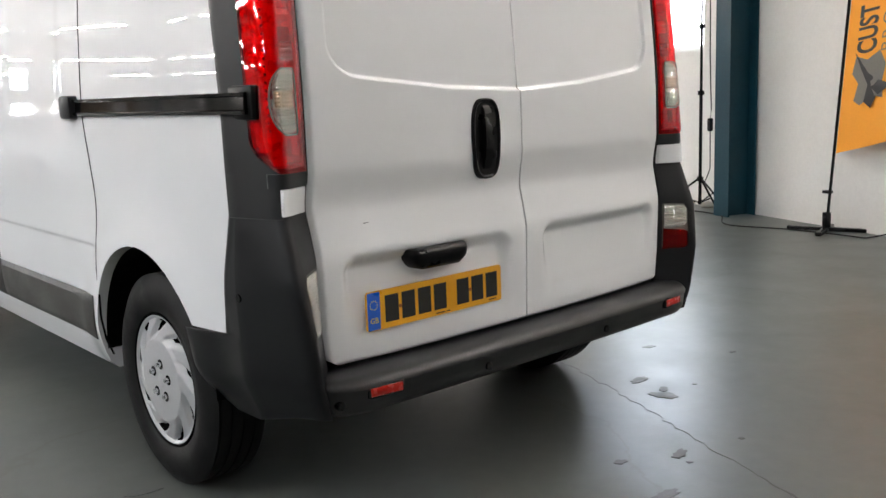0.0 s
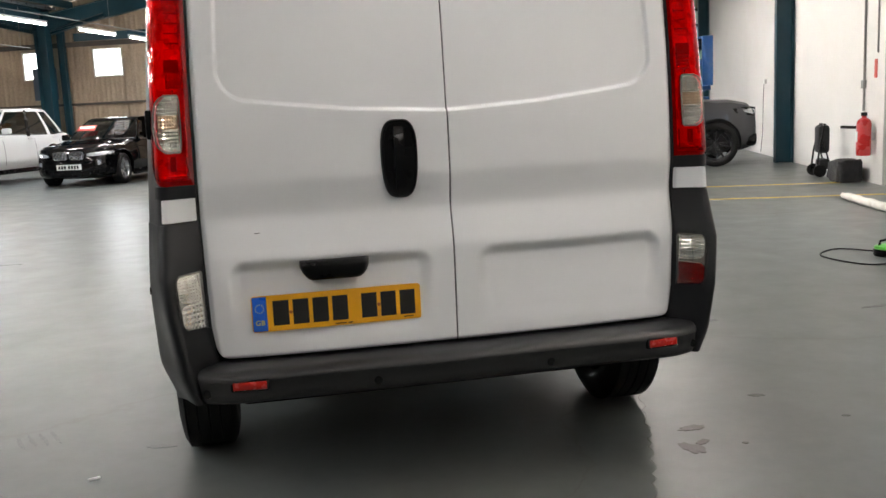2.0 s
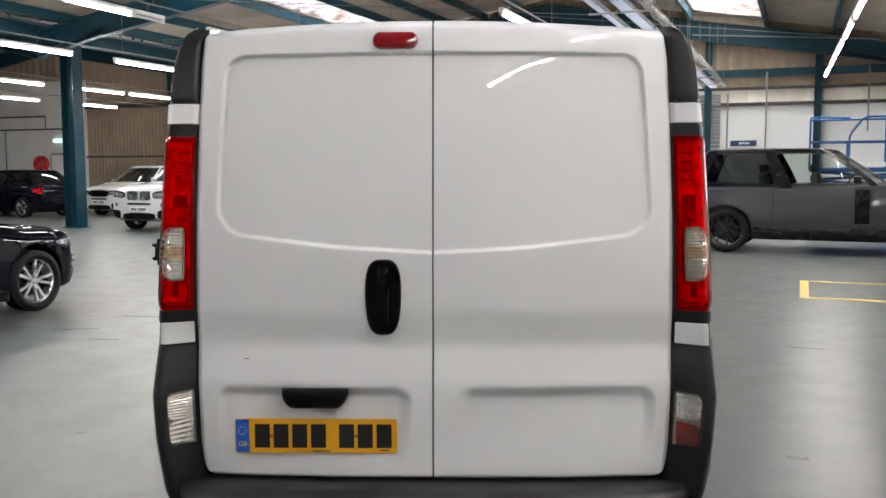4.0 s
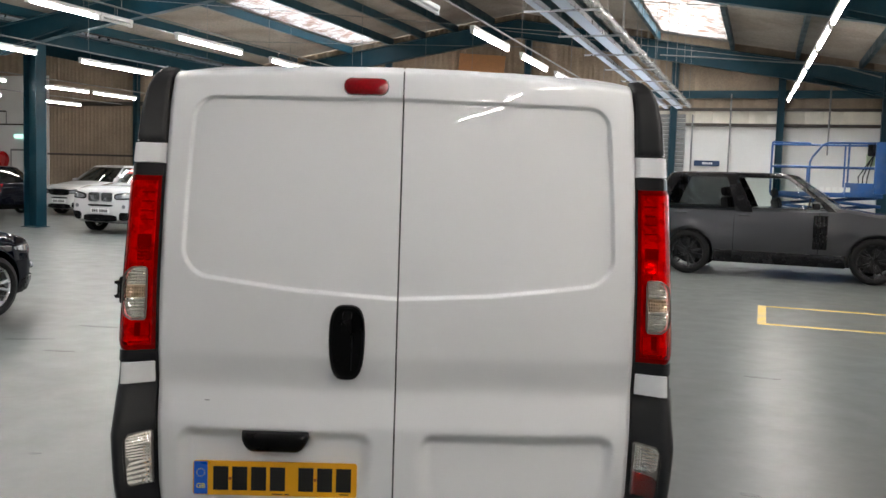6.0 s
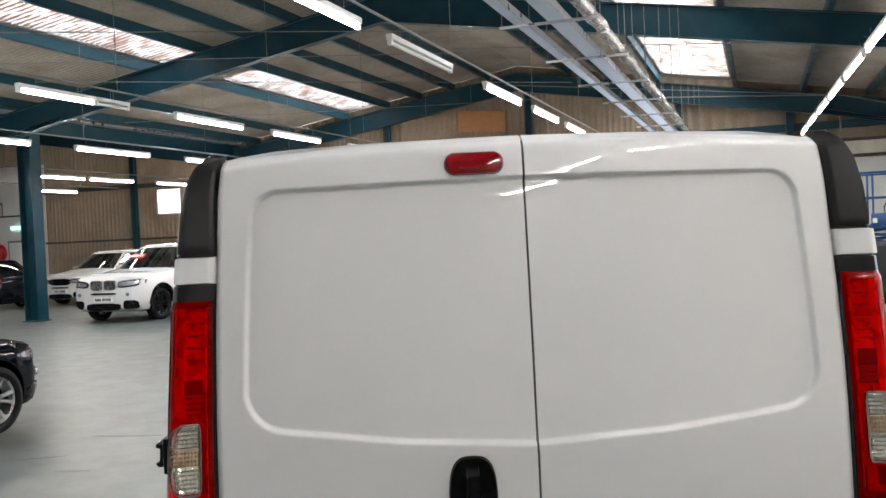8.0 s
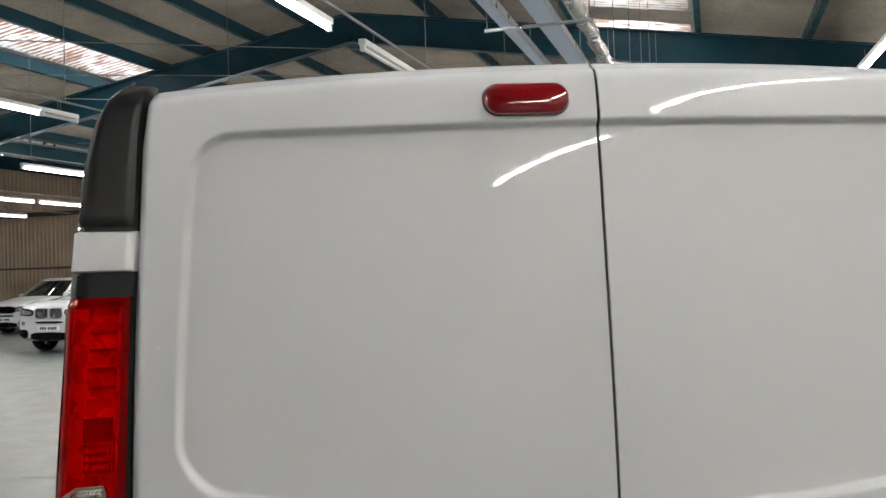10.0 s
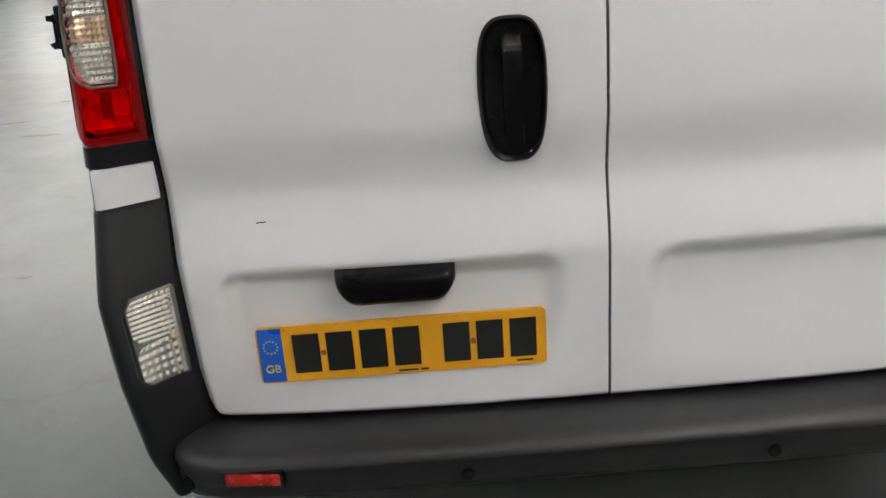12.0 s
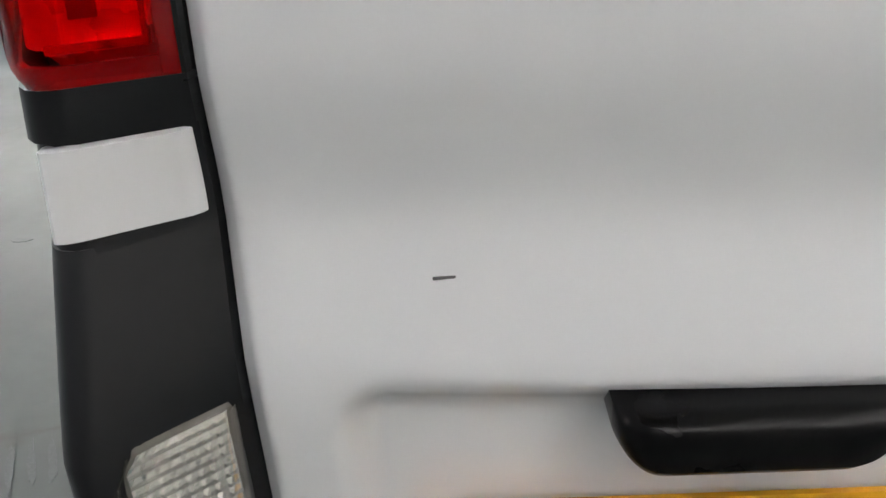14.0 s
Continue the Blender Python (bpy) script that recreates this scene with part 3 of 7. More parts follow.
for v in (0, 5, 10.5, 13.2, 16.1, 18.1, 21):
    strip_light(-16.6, v, 1.85)
for v in (9.5, 13.5, 17.2, 20.6):
    strip_light(-20.8, v, 1.85)
for v in (-4.75, -2.55, -0.35):
    strip_light(2.22, v, 1.85)
for u in (-2.8, -7.5, -11.5, -16.6, -20.8):
    bm = bmesh.new()
    rod(bm, (u, -10, 3.79), (u, 24.5, 3.79), 0.014, 8)
    structure("conduit_run", bm, PIPE_GREY, "grey steel conduit carrying the strip lights", "conduit")
    bm = bmesh.new()
    for v in (-8, -4, 0, 4, 8, 12, 16, 20, 24):
        rod(bm, (u, v, 3.79), (u, v, roof_z(u) - 0.2), 0.005, 6)
    structure("hanger_rods", bm, PIPE_GREY, "thin steel rods holding the conduit", "hanger rods")


# ---- the white van: x across, y towards its nose, z up; its rear doors face the camera ----
MIRROR = material("dim mirror glass", (0.12, 0.12, 0.125), 0.03, metal=1.0, vary=0.02)
LAMP_TRIM = material("grey lamp rim", (0.12, 0.115, 0.1), 0.3, vary=0.1, coat=0.5)
SATIN_BLACK = material("satin black plastic", (0.0015, 0.0015, 0.0017), 0.3, vary=0.1, spec=0.18)
RED_GLASS = glass("red lamp glass", (0.9, 0.026, 0.032), 0.03, edge=0.9)
FOG_GLASS = glass("dark red fog filter", (0.5, 0.05, 0.055), 0.05, edge=0.9)
CLEAR_GLASS = glass("clear lamp glass", (0.93, 0.93, 0.91), 0.03, edge=0.9)
LAMP_SILVER = material("silvered lamp reflector", (0.9, 0.89, 0.86), 0.11, metal=0.78, vary=0.1, scale=40)
LAMP_RED = material("red lamp chamber wall", (0.95, 0.3, 0.3), 0.28, metal=0.3, vary=0.12, scale=30)
LAMP_MID = material("mid red lamp reflector", (0.75, 0.14, 0.14), 0.3, metal=0.3, vary=0.2, scale=25)
# shaded depth of the lamp chambers, put into a darker red
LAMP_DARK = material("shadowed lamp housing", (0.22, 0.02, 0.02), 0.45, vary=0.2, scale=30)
SEAL = material("grey rubber seal", (0.1, 0.1, 0.1), 0.7)
BUMPER_PLASTIC = material("grained bumper plastic", (0.0115, 0.0118, 0.0125), 0.45, vary=0.25, scale=4, grain=700, bump=0.0003)
van = thing("van", "white panel van with dark plastic bumpers, parked on the floor", "van")
REAR_AXLE, FRONT_AXLE, HUB = 0.752, 3.845, 0.345
SIDE = [(0.28, 0.88), (0.36, 0.915), (0.45, 0.935), (0.75, 0.946), (0.95, 0.934), (1.1, 0.924), (1.3, 0.912), (1.5, 0.897), (1.7, 0.876), (1.82, 0.855), (1.88, 0.834), (1.915, 0.803), (1.94, 0.75), (1.957, 0.62), (1.967, 0.35), (1.97, 0.0)]
DOOR_EDGE = [(0.49, 0.737), (0.52, 0.748), (0.6, 0.756), (0.93, 0.764), (1.3, 0.759), (1.56, 0.753), (1.7, 0.748), (1.85, 0.744), (1.93, 0.735)]
DOOR_Y = [(0.49, 0.002), (0.78, -0.004), (0.81, -0.003), (0.925, 0.022), (0.955, 0.02), (1.03, 0.006), (1.22, 0.008), (1.4, 0.02), (1.6, 0.04), (1.8, 0.064), (1.86, 0.073), (1.92, 0.085), (1.965, 0.105)]


PANEL_SIDE = [(1.2, 0.687), (1.35, 0.685), (1.5, 0.679), (1.7, 0.668), (1.86, 0.656)]
PANEL_FOOT = [(0, 1.222), (0.3, 1.239), (0.5, 1.262), (0.6, 1.274), (0.75, 1.288)]


def eased_table(table, width, n=400):
    """A table of straight lines, resampled and rounded over a width."""
    z = np.linspace(table[0][0], table[-1][0], n)
    xs, vs = [a for a, _ in table], [b for _, b in table]
    offs = np.linspace(-width, width, 15)
    w = np.exp(-(offs / width * 1.7) ** 2)
    out = sum(k * np.interp(z + o, xs, vs) for k, o in zip(w, offs)) / w.sum()
    return z, out


DOOR_SOFT = eased_table(DOOR_Y, 0.11)
DOOR_FIRM = eased_table(DOOR_Y, 0.02)
SIDE_SOFT = eased_table(SIDE, 0.09)


def fine_steps(spans):
    """Values from the first to the last bound, each span (from, to, step) with its own spacing."""
    out = []
    for a, b, step in spans:
        n = max(round((b - a) / step), 1)
        out += [a + (b - a) * k / n for k in range(n)]
    return [*out, spans[-1][1]]


def door_top(x):
    return 1.957 - 0.032 * (x / 0.71) ** 2


def rounded_gap(dx, dz, r):
    """Signed distance to a box corner with radius r; dx and dz are distances past its sides."""
    qx, qz = dx + r, dz + r
    return math.hypot(max(qx, 0), max(qz, 0)) + min(max(qx, qz), 0) - r


def door_y(x, z):
    """The face of the rear doors, with the pressed panels."""
    a = abs(x)
    k = ease(z, 1.04, 1.2) * (1 - ease(z, 1.84, 1.9))
    y = (1 - k) * float(np.interp(z, *DOOR_FIRM)) + k * float(np.interp(z, *DOOR_SOFT))
    y += 0.034 * (a / 0.75) ** 3
    # wide shallow panel across both doors
    half = curve_at(PANEL_SIDE, z)
    low = curve_at(PANEL_FOOT, a)
    d = rounded_gap(a - half, max(z - 1.850 + 0.012 * a, low - z), 0.088 if z < 1.55 else 0.062)
    y += 0.0145 * ease(-d, -0.006, 0.006)
    # number plate pocket and its twin
    x0, x1 = (-0.69, -0.075) if x < 0 else (0.08, 0.705)
    d = rounded_gap(max(x0 - x, x - x1), max(z - 0.79, 0.535 - z), 0.045)
    y += (0.006 + 0.024 * ease(z, 0.56, 0.78)) * ease(-d, -0.008, 0.034 + 0.03 * ease(0.72 - z, 0, 0.2))
    # edges roll forward
    edge = curve_at(DOOR_EDGE, z) - a
    y += 0.012 * ease(0.014 - edge, 0, 0.014) + 0.010 * ease(0.508 - z, 0, 0.015) + 0.03 * ease(z - door_top(x) + 0.03, 0, 0.03) ** 2
    return y


def rear_door(sign, name, label):
    bm = bmesh.new()

    x0 = 0.0027
    zt = door_top(0.37)
    rows = [(z - 0.497) / (zt - 0.497) for z in fine_steps([(0.497, 0.515, 0.003), (0.515, 0.82, 0.006), (0.82, 1.2, 0.01), (1.2, 1.4, 0.0028), (1.4, 1.74, 0.01), (1.74, 1.87, 0.0032), (1.87, zt, 0.006)])]
    cols = fine_steps([(0, 0.03, 0.006), (0.03, 0.82, 0.012), (0.82, 0.94, 0.0038), (0.94, 1.0, 0.006)])

    def f(s, t):
        z = 0.497 + (zt - 0.497) * t
        x = x0 + (curve_at(DOOR_EDGE, z) - x0) * s
        # top edge falls to the sides, low outer corner is rounded
        z += (door_top(x) - zt) * ease(t, 0.6, 1)
        z += 0.02 * max(0, (s - 0.95) / 0.05) ** 2 * max(0, 1 - t * 14)
        return (sign * x, door_y(sign * x, z), z)
    loft(bm, [[f(s, t) for s in cols] for t in rows], False, False)
    if sign < 0:
        bmesh.ops.reverse_faces(bm, faces=bm.faces)
    thick(bm, (0, 0.03, 0))
    ob = part(name, bm, WHITE_PAINT, van, label, 50)
    return ob


door_l = rear_door(-1, "rear_door", "white rear door with number plate pocket")
rear_door(1, "rear_door", "white rear door with plain pressed pocket")
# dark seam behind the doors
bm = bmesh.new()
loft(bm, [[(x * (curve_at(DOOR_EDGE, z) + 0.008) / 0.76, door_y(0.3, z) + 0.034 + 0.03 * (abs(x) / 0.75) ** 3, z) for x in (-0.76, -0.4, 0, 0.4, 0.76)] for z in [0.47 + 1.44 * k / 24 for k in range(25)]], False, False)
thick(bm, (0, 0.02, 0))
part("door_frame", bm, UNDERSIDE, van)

# tubular rubber seam between the doors
bm = bmesh.new()
tube_along(bm, [(0.0, door_y(0.0, z) + 0.010, z) for z in [0.5 + 1.44 * k / 60 for k in range(61)]], 0.0045, 8)
part("rubber_seal", bm, SEAL, van)


def body_half(z, y):
    k = ease(z, 1.74, 1.84)
    w = (1 - k) * float(np.interp(z, *SIDE_SOFT)) + k * curve_at(SIDE, z)
    # pinch towards the tail and the nose
    w *= 1 - 0.022 * ease(0.5 - y, 0, 0.5)
    w *= 1 - 0.16 * ease(y, 3.9, 4.75) ** 1.5 - 0.07 * ease(y, 2.9, 4.2) * ease(z, 1.0, 1.9)
    # flared lip round the rear arch, shallow pressed panel in the sliding door
    for ax in (REAR_AXLE, FRONT_AXLE):
        r = math.hypot(y - ax, z - 0.37)
        w += 0.017 * ease(0.6 - r, 0, 0.19) * (1 if z > 0.3 else 0)
    if w > 0.5:
        d = rounded_gap(max(1.4 - y, y - 2.05), max(z - 1.8, 1.19 - z), 0.07)
        w -= 0.004 * ease(-d, 0, 0.04)
        # sharp shelf low on the sliding door
        w -= 0.006 * ease(0.757 - z, 0, 0.012) * ease(z, 0.6, 0.74) * ease(y, 1.1, 1.13)
    return w


def roof_line(y):
    """Height of the body's top along its length."""
    return curve_at([(0.1, 1.95), (0.3, 1.97), (2.9, 1.975), (3.3, 1.93), (3.7, 1.62), (4.05, 1.26), (4.3, 1.12), (4.55, 1.0), (4.69, 0.8)], y)


ZS = fine_steps([(0.30, 0.7, 0.03), (0.7, 0.8, 0.006), (0.8, 1.16, 0.025), (1.16, 1.22, 0.012), (1.22, 1.8, 0.025), (1.8, 1.955, 0.009), (1.955, 1.9695, 0.003)])


def edge_y(z):
    """Where the white flank ends at the dark rear pillar."""
    return curve_at([(0.3, 0.235), (0.61, 0.232), (0.75, 0.215), (0.92, 0.182), (1.05, 0.199), (1.2, 0.215), (1.34, 0.237), (1.47, 0.262), (1.7, 0.268), (1.97, 0.268)], z)


ys = [0.212 + 0.0292 * k for k in range(154)]
rings = []
for y in ys:
    top = roof_line(y)
    half = []
    for z in ZS:
        zz = 0.30 + (z - 0.30) * (top - 0.30) / 1.67 if top < 1.96 and y > 1 else z
        yy = y + (edge_y(z) - 0.212) * (1 - ease(y, 0.212, 0.5))
        half.append((body_half(z, yy), yy, zz))
    rings.append([*half, *[(-x, yy, zz) for x, yy, zz in half[::-1]]])
bm = bmesh.new()
loft(bm, rings)
bmesh.ops.recalc_face_normals(bm, faces=bm.faces)
body = link_mesh("body", bm, WHITE_PAINT)
cut = []
for ax in (REAR_AXLE, FRONT_AXLE):
    for s in (-1, 1):
        c = bmesh.new()
        rod(c, (s * 0.66, ax, 0.375), (s * 1.2, ax, 0.375), 0.412, 48)
        cut.append(c)
c = bmesh.new()
box(c, (-1.3, -0.1, 0.1), (1.3, 0.425, 0.597))
cut.append(c)
carve(body, cut)
if not body.data.materials:
    body.data.materials.append(WHITE_PAINT)
smooth(body, 40)
body.parent = van
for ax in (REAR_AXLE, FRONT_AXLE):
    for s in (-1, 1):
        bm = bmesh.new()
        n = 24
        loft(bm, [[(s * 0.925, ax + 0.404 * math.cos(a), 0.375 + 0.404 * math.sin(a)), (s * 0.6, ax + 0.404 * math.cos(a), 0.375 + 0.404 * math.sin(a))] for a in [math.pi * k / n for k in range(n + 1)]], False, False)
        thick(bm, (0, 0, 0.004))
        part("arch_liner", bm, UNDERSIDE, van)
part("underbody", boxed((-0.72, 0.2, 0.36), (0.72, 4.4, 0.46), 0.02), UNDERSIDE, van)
# blocks added under the body to keep light off the floor below
part("mid_light_block", boxed((-0.35, 1.22, 0.3), (0.35, 3.3, 0.4), 0.03), UNDERSIDE, van)
part("rear_light_block", boxed((-0.7, 0.16, 0.3), (0.7, 0.36, 0.4), 0.03), UNDERSIDE, van)
part("low_light_block", boxed((-0.46, 0.3, 0.265), (0.2, 0.85, 0.36), 0.05), UNDERSIDE, van)
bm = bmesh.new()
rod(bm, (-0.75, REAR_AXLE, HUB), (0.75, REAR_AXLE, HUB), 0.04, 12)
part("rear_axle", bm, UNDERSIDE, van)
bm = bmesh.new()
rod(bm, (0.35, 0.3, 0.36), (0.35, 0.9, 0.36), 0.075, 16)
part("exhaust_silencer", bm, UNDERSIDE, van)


# ---- rear corners: lamps, covers, bumper ----
KNUCKLE = [(0.34, 0.815, -0.055), (0.5, 0.84, -0.075), (0.62, 0.856, -0.08), (0.77, 0.876, -0.056), (0.92, 0.874, 0.0), (1.04, 0.869, 0.008), (1.3, 0.862, 0.032), (1.6, 0.848, 0.058), (1.7, 0.84, 0.068), (1.8, 0.833, 0.086), (1.87, 0.818, 0.101), (1.91, 0.797, 0.113), (1.95, 0.75, 0.132)]


def corner(sign, z, a, out=0.0, y_end=None):
    """The rear corner of the body: a = 0 at the door, 1 on the flank; out: proud of the surface."""
    y_end = edge_y(z) + 0.01 if y_end is None else y_end
    x0 = curve_at(DOOR_EDGE, z) + 0.0045
    p0 = Vector((x0, door_y(x0 - 0.02, z) + 0.009 - out))
    k = Vector((curve_at([(q[0], q[1]) for q in KNUCKLE], z) + out, curve_at([(q[0], q[2]) for q in KNUCKLE], z) - out))
    p3 = Vector((max(body_half(z, y_end) + 0.002, k.x - out + 0.012) + out, y_end))
    pa, pc = p0.lerp(k, 0.72), k.lerp(p3, 0.25)
    if a < 0.5:
        p = p0.lerp(pa, a / 0.5)
    elif a < 0.75:
        f = (a - 0.5) / 0.25
        p = pa.lerp(k, f).lerp(k.lerp(pc, f), f)
    else:
        p = pc.lerp(p3, (a - 0.75) / 0.25)
    return (sign * p.x, p.y, z)


def corner_patch(sign, a0, a1, z0, z1, out, na=14, nz=14, depth=0.02, pillow=0.0, facet=0.0):
    bm = bmesh.new()

    def f(s, t):
        z = z0 + (z1 - z0) * t
        e = min(s, 1 - s, t * 3, (1 - t) * 3)
        o = out - pillow * (1 - ease(e, 0, 0.12)) + facet * (round(s * na) % 2) * (round(t * nz) % 2)
        return corner(sign, z, a0 + (a1 - a0) * s, o)
    grid(bm, na, nz, f)
    thick(bm, (-sign * depth * 0.3, depth, 0))
    return bm


def lamp_side(z):
    """How far the lamp reaches round the corner: its lower outer corner is rounded."""
    h = max(0, 1 - (z - 1.03) / 0.095)
    return 0.835 - 0.34 * (1 - math.sqrt(max(0, 1 - h * h)))


def window_edge(z):
    """The clear window's span round the corner at height z."""
    f = abs(2 * (z - 1.132) / 0.168 - 1)
    return 0.2 + 0.03 * f ** 8, 0.655 - 0.1 * f ** 2 - 0.1 * f ** 8


def shell(sign, z0, z1, span, out, na=12, nz=12, depth=0.004, facet=0.0, skip=None, pillow=0.0):
    """A curved plate that follows the rear corner; span(z) gives its two ends."""
    bm = bmesh.new()
    pts = []
    for j in range(nz + 1):
        z = z0 + (z1 - z0) * j / nz
        a0, a1 = span(z)
        row = []
        for i in range(na + 1):
            e = min(i / na, 1 - i / na, 3 * j / nz, 3 - 3 * j / nz)
            o = out + facet * (i % 2) * (j % 2) - pillow * (1 - ease(e, 0, 0.12))
            row.append((bm.verts.new(corner(sign, z, a0 + (a1 - a0) * i / na, o)), a0 + (a1 - a0) * i / na, z))
        pts.append(row)
    for r0, r1 in zip(pts, pts[1:]):
        for p, q, r, w in zip(r0, r0[1:], r1[1:], r1):
            if skip and skip((p[1] + q[1]) / 2, (p[2] + r[2]) / 2):
                continue
            bm.faces.new([v[0] for v in ((p, q, r, w) if sign > 0 else (w, r, q, p))])
    bmesh.ops.delete(bm, geom=[v for v in bm.verts if not v.link_faces], context="VERTS")
    thick(bm, (-sign * depth * 0.3, depth, 0))
    return bm


def in_window(a, z):
    if not 1.136 < z < 1.296:
        return False
    a0, a1 = window_edge(z)
    return a0 + 0.012 < a < a1 - 0.012


for sign in (-1, 1):
    part("corner_trim", corner_patch(sign, 0.0, 1.0, 0.9, 1.034, 0.0, 16, 12), BLACK_PLASTIC, van, "dark plastic corner pillar cover")
    part("corner_trim", corner_patch(sign, 0.0, 1.0, 1.59, 1.698, 0.0, 16, 8), BLACK_PLASTIC, van, "dark plastic corner pillar cover")
    part("corner_trim", corner_patch(sign, 0.0, 0.7, 1.696, 1.938, -0.002, 14, 20), BLACK_PLASTIC, van, "dark plastic corner pillar cover")
    part("pillar_skin", corner_patch(sign, 0.64, 1.0, 1.696, 1.94, 0.002, 12, 24), WHITE_PAINT, van, "white painted pillar edge")
    part("corner_trim", shell(sign, 1.034, 1.59, lambda z: (lamp_side(z) - 0.012, 1.0), 0.0, 8, 30, 0.02), BLACK_PLASTIC, van, "dark plastic corner pillar cover")
    part("hinge_cover", corner_patch(sign, 0.02, 0.655, 1.7, 1.934, 0.006, 18, 24, pillow=0.004), BLACK_PLASTIC, van)
    part("body_insert", corner_patch(sign, 0.0, 0.66, 0.926, 0.998, 0.007, 32, 24, pillow=0.011), WHITE_PAINT, van, "white body-coloured corner insert")
    part("body_insert", corner_patch(sign, 0.0, 0.68, 1.628, 1.692, 0.009, 32, 24, pillow=0.008), WHITE_PAINT, van, "white body-coloured corner insert")
    part("lamp_surround", corner_patch(sign, 0.0, 0.74, 1.0, 1.036, 0.004, 12, 4), BLACK_PLASTIC, van)
    part("lamp_surround", corner_patch(sign, 0.0, 0.76, 1.588, 1.624, 0.004, 12, 4), BLACK_PLASTIC, van)
    lamp = part("tail_lamp", shell(sign, 1.03, 1.592, lambda z: (0.015, lamp_side(z)), 0.008, 36, 84, 0.002, skip=in_window, pillow=0.005), RED_GLASS, van, "red tail lamp with a clear indicator window")
    lamp.visible_shadow = False
    # the housing and its chambers, seen through the lens
    part("housing", shell(sign, 1.03, 1.592, lambda z: (0.0, lamp_side(z)), -0.012, 12, 24, 0.008), LAMP_MID, lamp)
    part("inner_edge", shell(sign, 1.03, 1.592, lambda z: (0.0, 0.02), 0.004, 3, 20, 0.012), GLOSS_BLACK, lamp)
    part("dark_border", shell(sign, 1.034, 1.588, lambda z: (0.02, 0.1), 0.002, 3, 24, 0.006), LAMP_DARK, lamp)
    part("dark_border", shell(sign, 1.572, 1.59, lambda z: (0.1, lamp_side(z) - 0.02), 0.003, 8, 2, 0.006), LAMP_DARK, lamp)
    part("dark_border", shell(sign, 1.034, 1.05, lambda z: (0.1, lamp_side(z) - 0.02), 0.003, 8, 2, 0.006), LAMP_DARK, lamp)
    part("reflector_bowl", shell(sign, 1.432, 1.57, lambda z: (0.16, 0.5 - 0.1 * max(0, (z - 1.53) / 0.04) ** 2), -0.010, 10, 14, 0.004, pillow=-0.008), LAMP_MID, lamp)
    for k in range(4):
        z = 1.446 + 0.029 * k
        part("lens_rib", shell(sign, z, z + 0.0045, lambda z: (0.17, 0.46), -0.002, 8, 1, 0.006), LAMP_SILVER, lamp)
    part("reflector_bowl", shell(sign, 1.372, 1.43, lambda z: (0.13, 0.52), -0.006, 8, 4, 0.004), LAMP_RED, lamp)
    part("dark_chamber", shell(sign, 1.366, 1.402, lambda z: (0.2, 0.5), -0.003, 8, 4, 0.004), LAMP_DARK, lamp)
    tagged(part("reflector_facets", shell(sign, 1.318, 1.368, lambda z: (0.14, 0.52), -0.006, 16, 8, 0.004, 0.003), LAMP_SILVER, lamp, angle=4), kind="stuff")
    part("side_band", shell(sign, 1.09, 1.585, lambda z: (0.68, max(lamp_side(z) - 0.01, 0.69)), -0.001, 4, 30, 0.004), LAMP_RED, lamp)
    part("infill", shell(sign, 1.06, 1.58, lambda z: (0.49, 0.68), -0.003, 4, 24, 0.004, skip=in_window), LAMP_MID, lamp)
    part("frame_band", shell(sign, 1.07, 1.582, lambda z: (0.122, 0.14), 0.002, 2, 24, 0.004), LAMP_RED, lamp)
    part("reflector_bowl", shell(sign, 1.058, 1.128, lambda z: (0.13, 0.5), -0.008, 10, 8, 0.004, pillow=-0.006), LAMP_MID, lamp)
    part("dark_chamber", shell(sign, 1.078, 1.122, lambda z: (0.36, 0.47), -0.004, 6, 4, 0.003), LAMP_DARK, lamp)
    part("lens_edge", shell(sign, 1.058, 1.064, lambda z: (0.13, 0.52), 0.004, 8, 1, 0.004), LAMP_SILVER, lamp)
    part("lens_edge", shell(sign, 1.062, 1.122, lambda z: (0.13, 0.15), 0.004, 1, 8, 0.004), LAMP_SILVER, lamp)
    part("lens_edge", shell(sign, 1.3, 1.316, lambda z: (0.3, 0.33), 0.004, 1, 3, 0.004), LAMP_SILVER, lamp)
    for k in range(22):
        z = 1.14 + 0.02 * k
        part("lens_dot", corner_patch(sign, 0.665, 0.69, z, z + 0.008, 0.0035, 2, 2, 0.004), LAMP_SILVER, lamp)
    win = part("indicator_window", shell(sign, 1.132, 1.3, window_edge, 0.0105, 14, 20, 0.002, pillow=0.003), CLEAR_GLASS, lamp, "clear ribbed indicator window")
    win.visible_shadow = False
    bm = bmesh.new()
    loop = []
    for k in range(21):
        z = 1.133 + 0.166 * k / 20
        loop.append(corner(sign, z, window_edge(z)[1], 0.0085))
    for k in range(21):
        z = 1.299 - 0.166 * k / 20
        loop.append(corner(sign, z, window_edge(z)[0], 0.0085))
    tube_along(bm, [*loop, loop[0]], 0.0023, 8)
    part("window_rim", bm, LAMP_TRIM, win)
    part("window_back", shell(sign, 1.134, 1.298, window_edge, 0.001, 14, 14, 0.003), LAMP_SILVER, win)
    for z0, z1, nz in ((1.244, 1.293, 10), (1.139, 1.2, 12)):
        tagged(part("lens_facets", shell(sign, z0, z1, lambda z: (window_edge(z)[0] + 0.02, window_edge(z)[1] - 0.03), 0.004, 14, nz, 0.004, 0.0045), LAMP_SILVER, win, angle=4), kind="stuff")
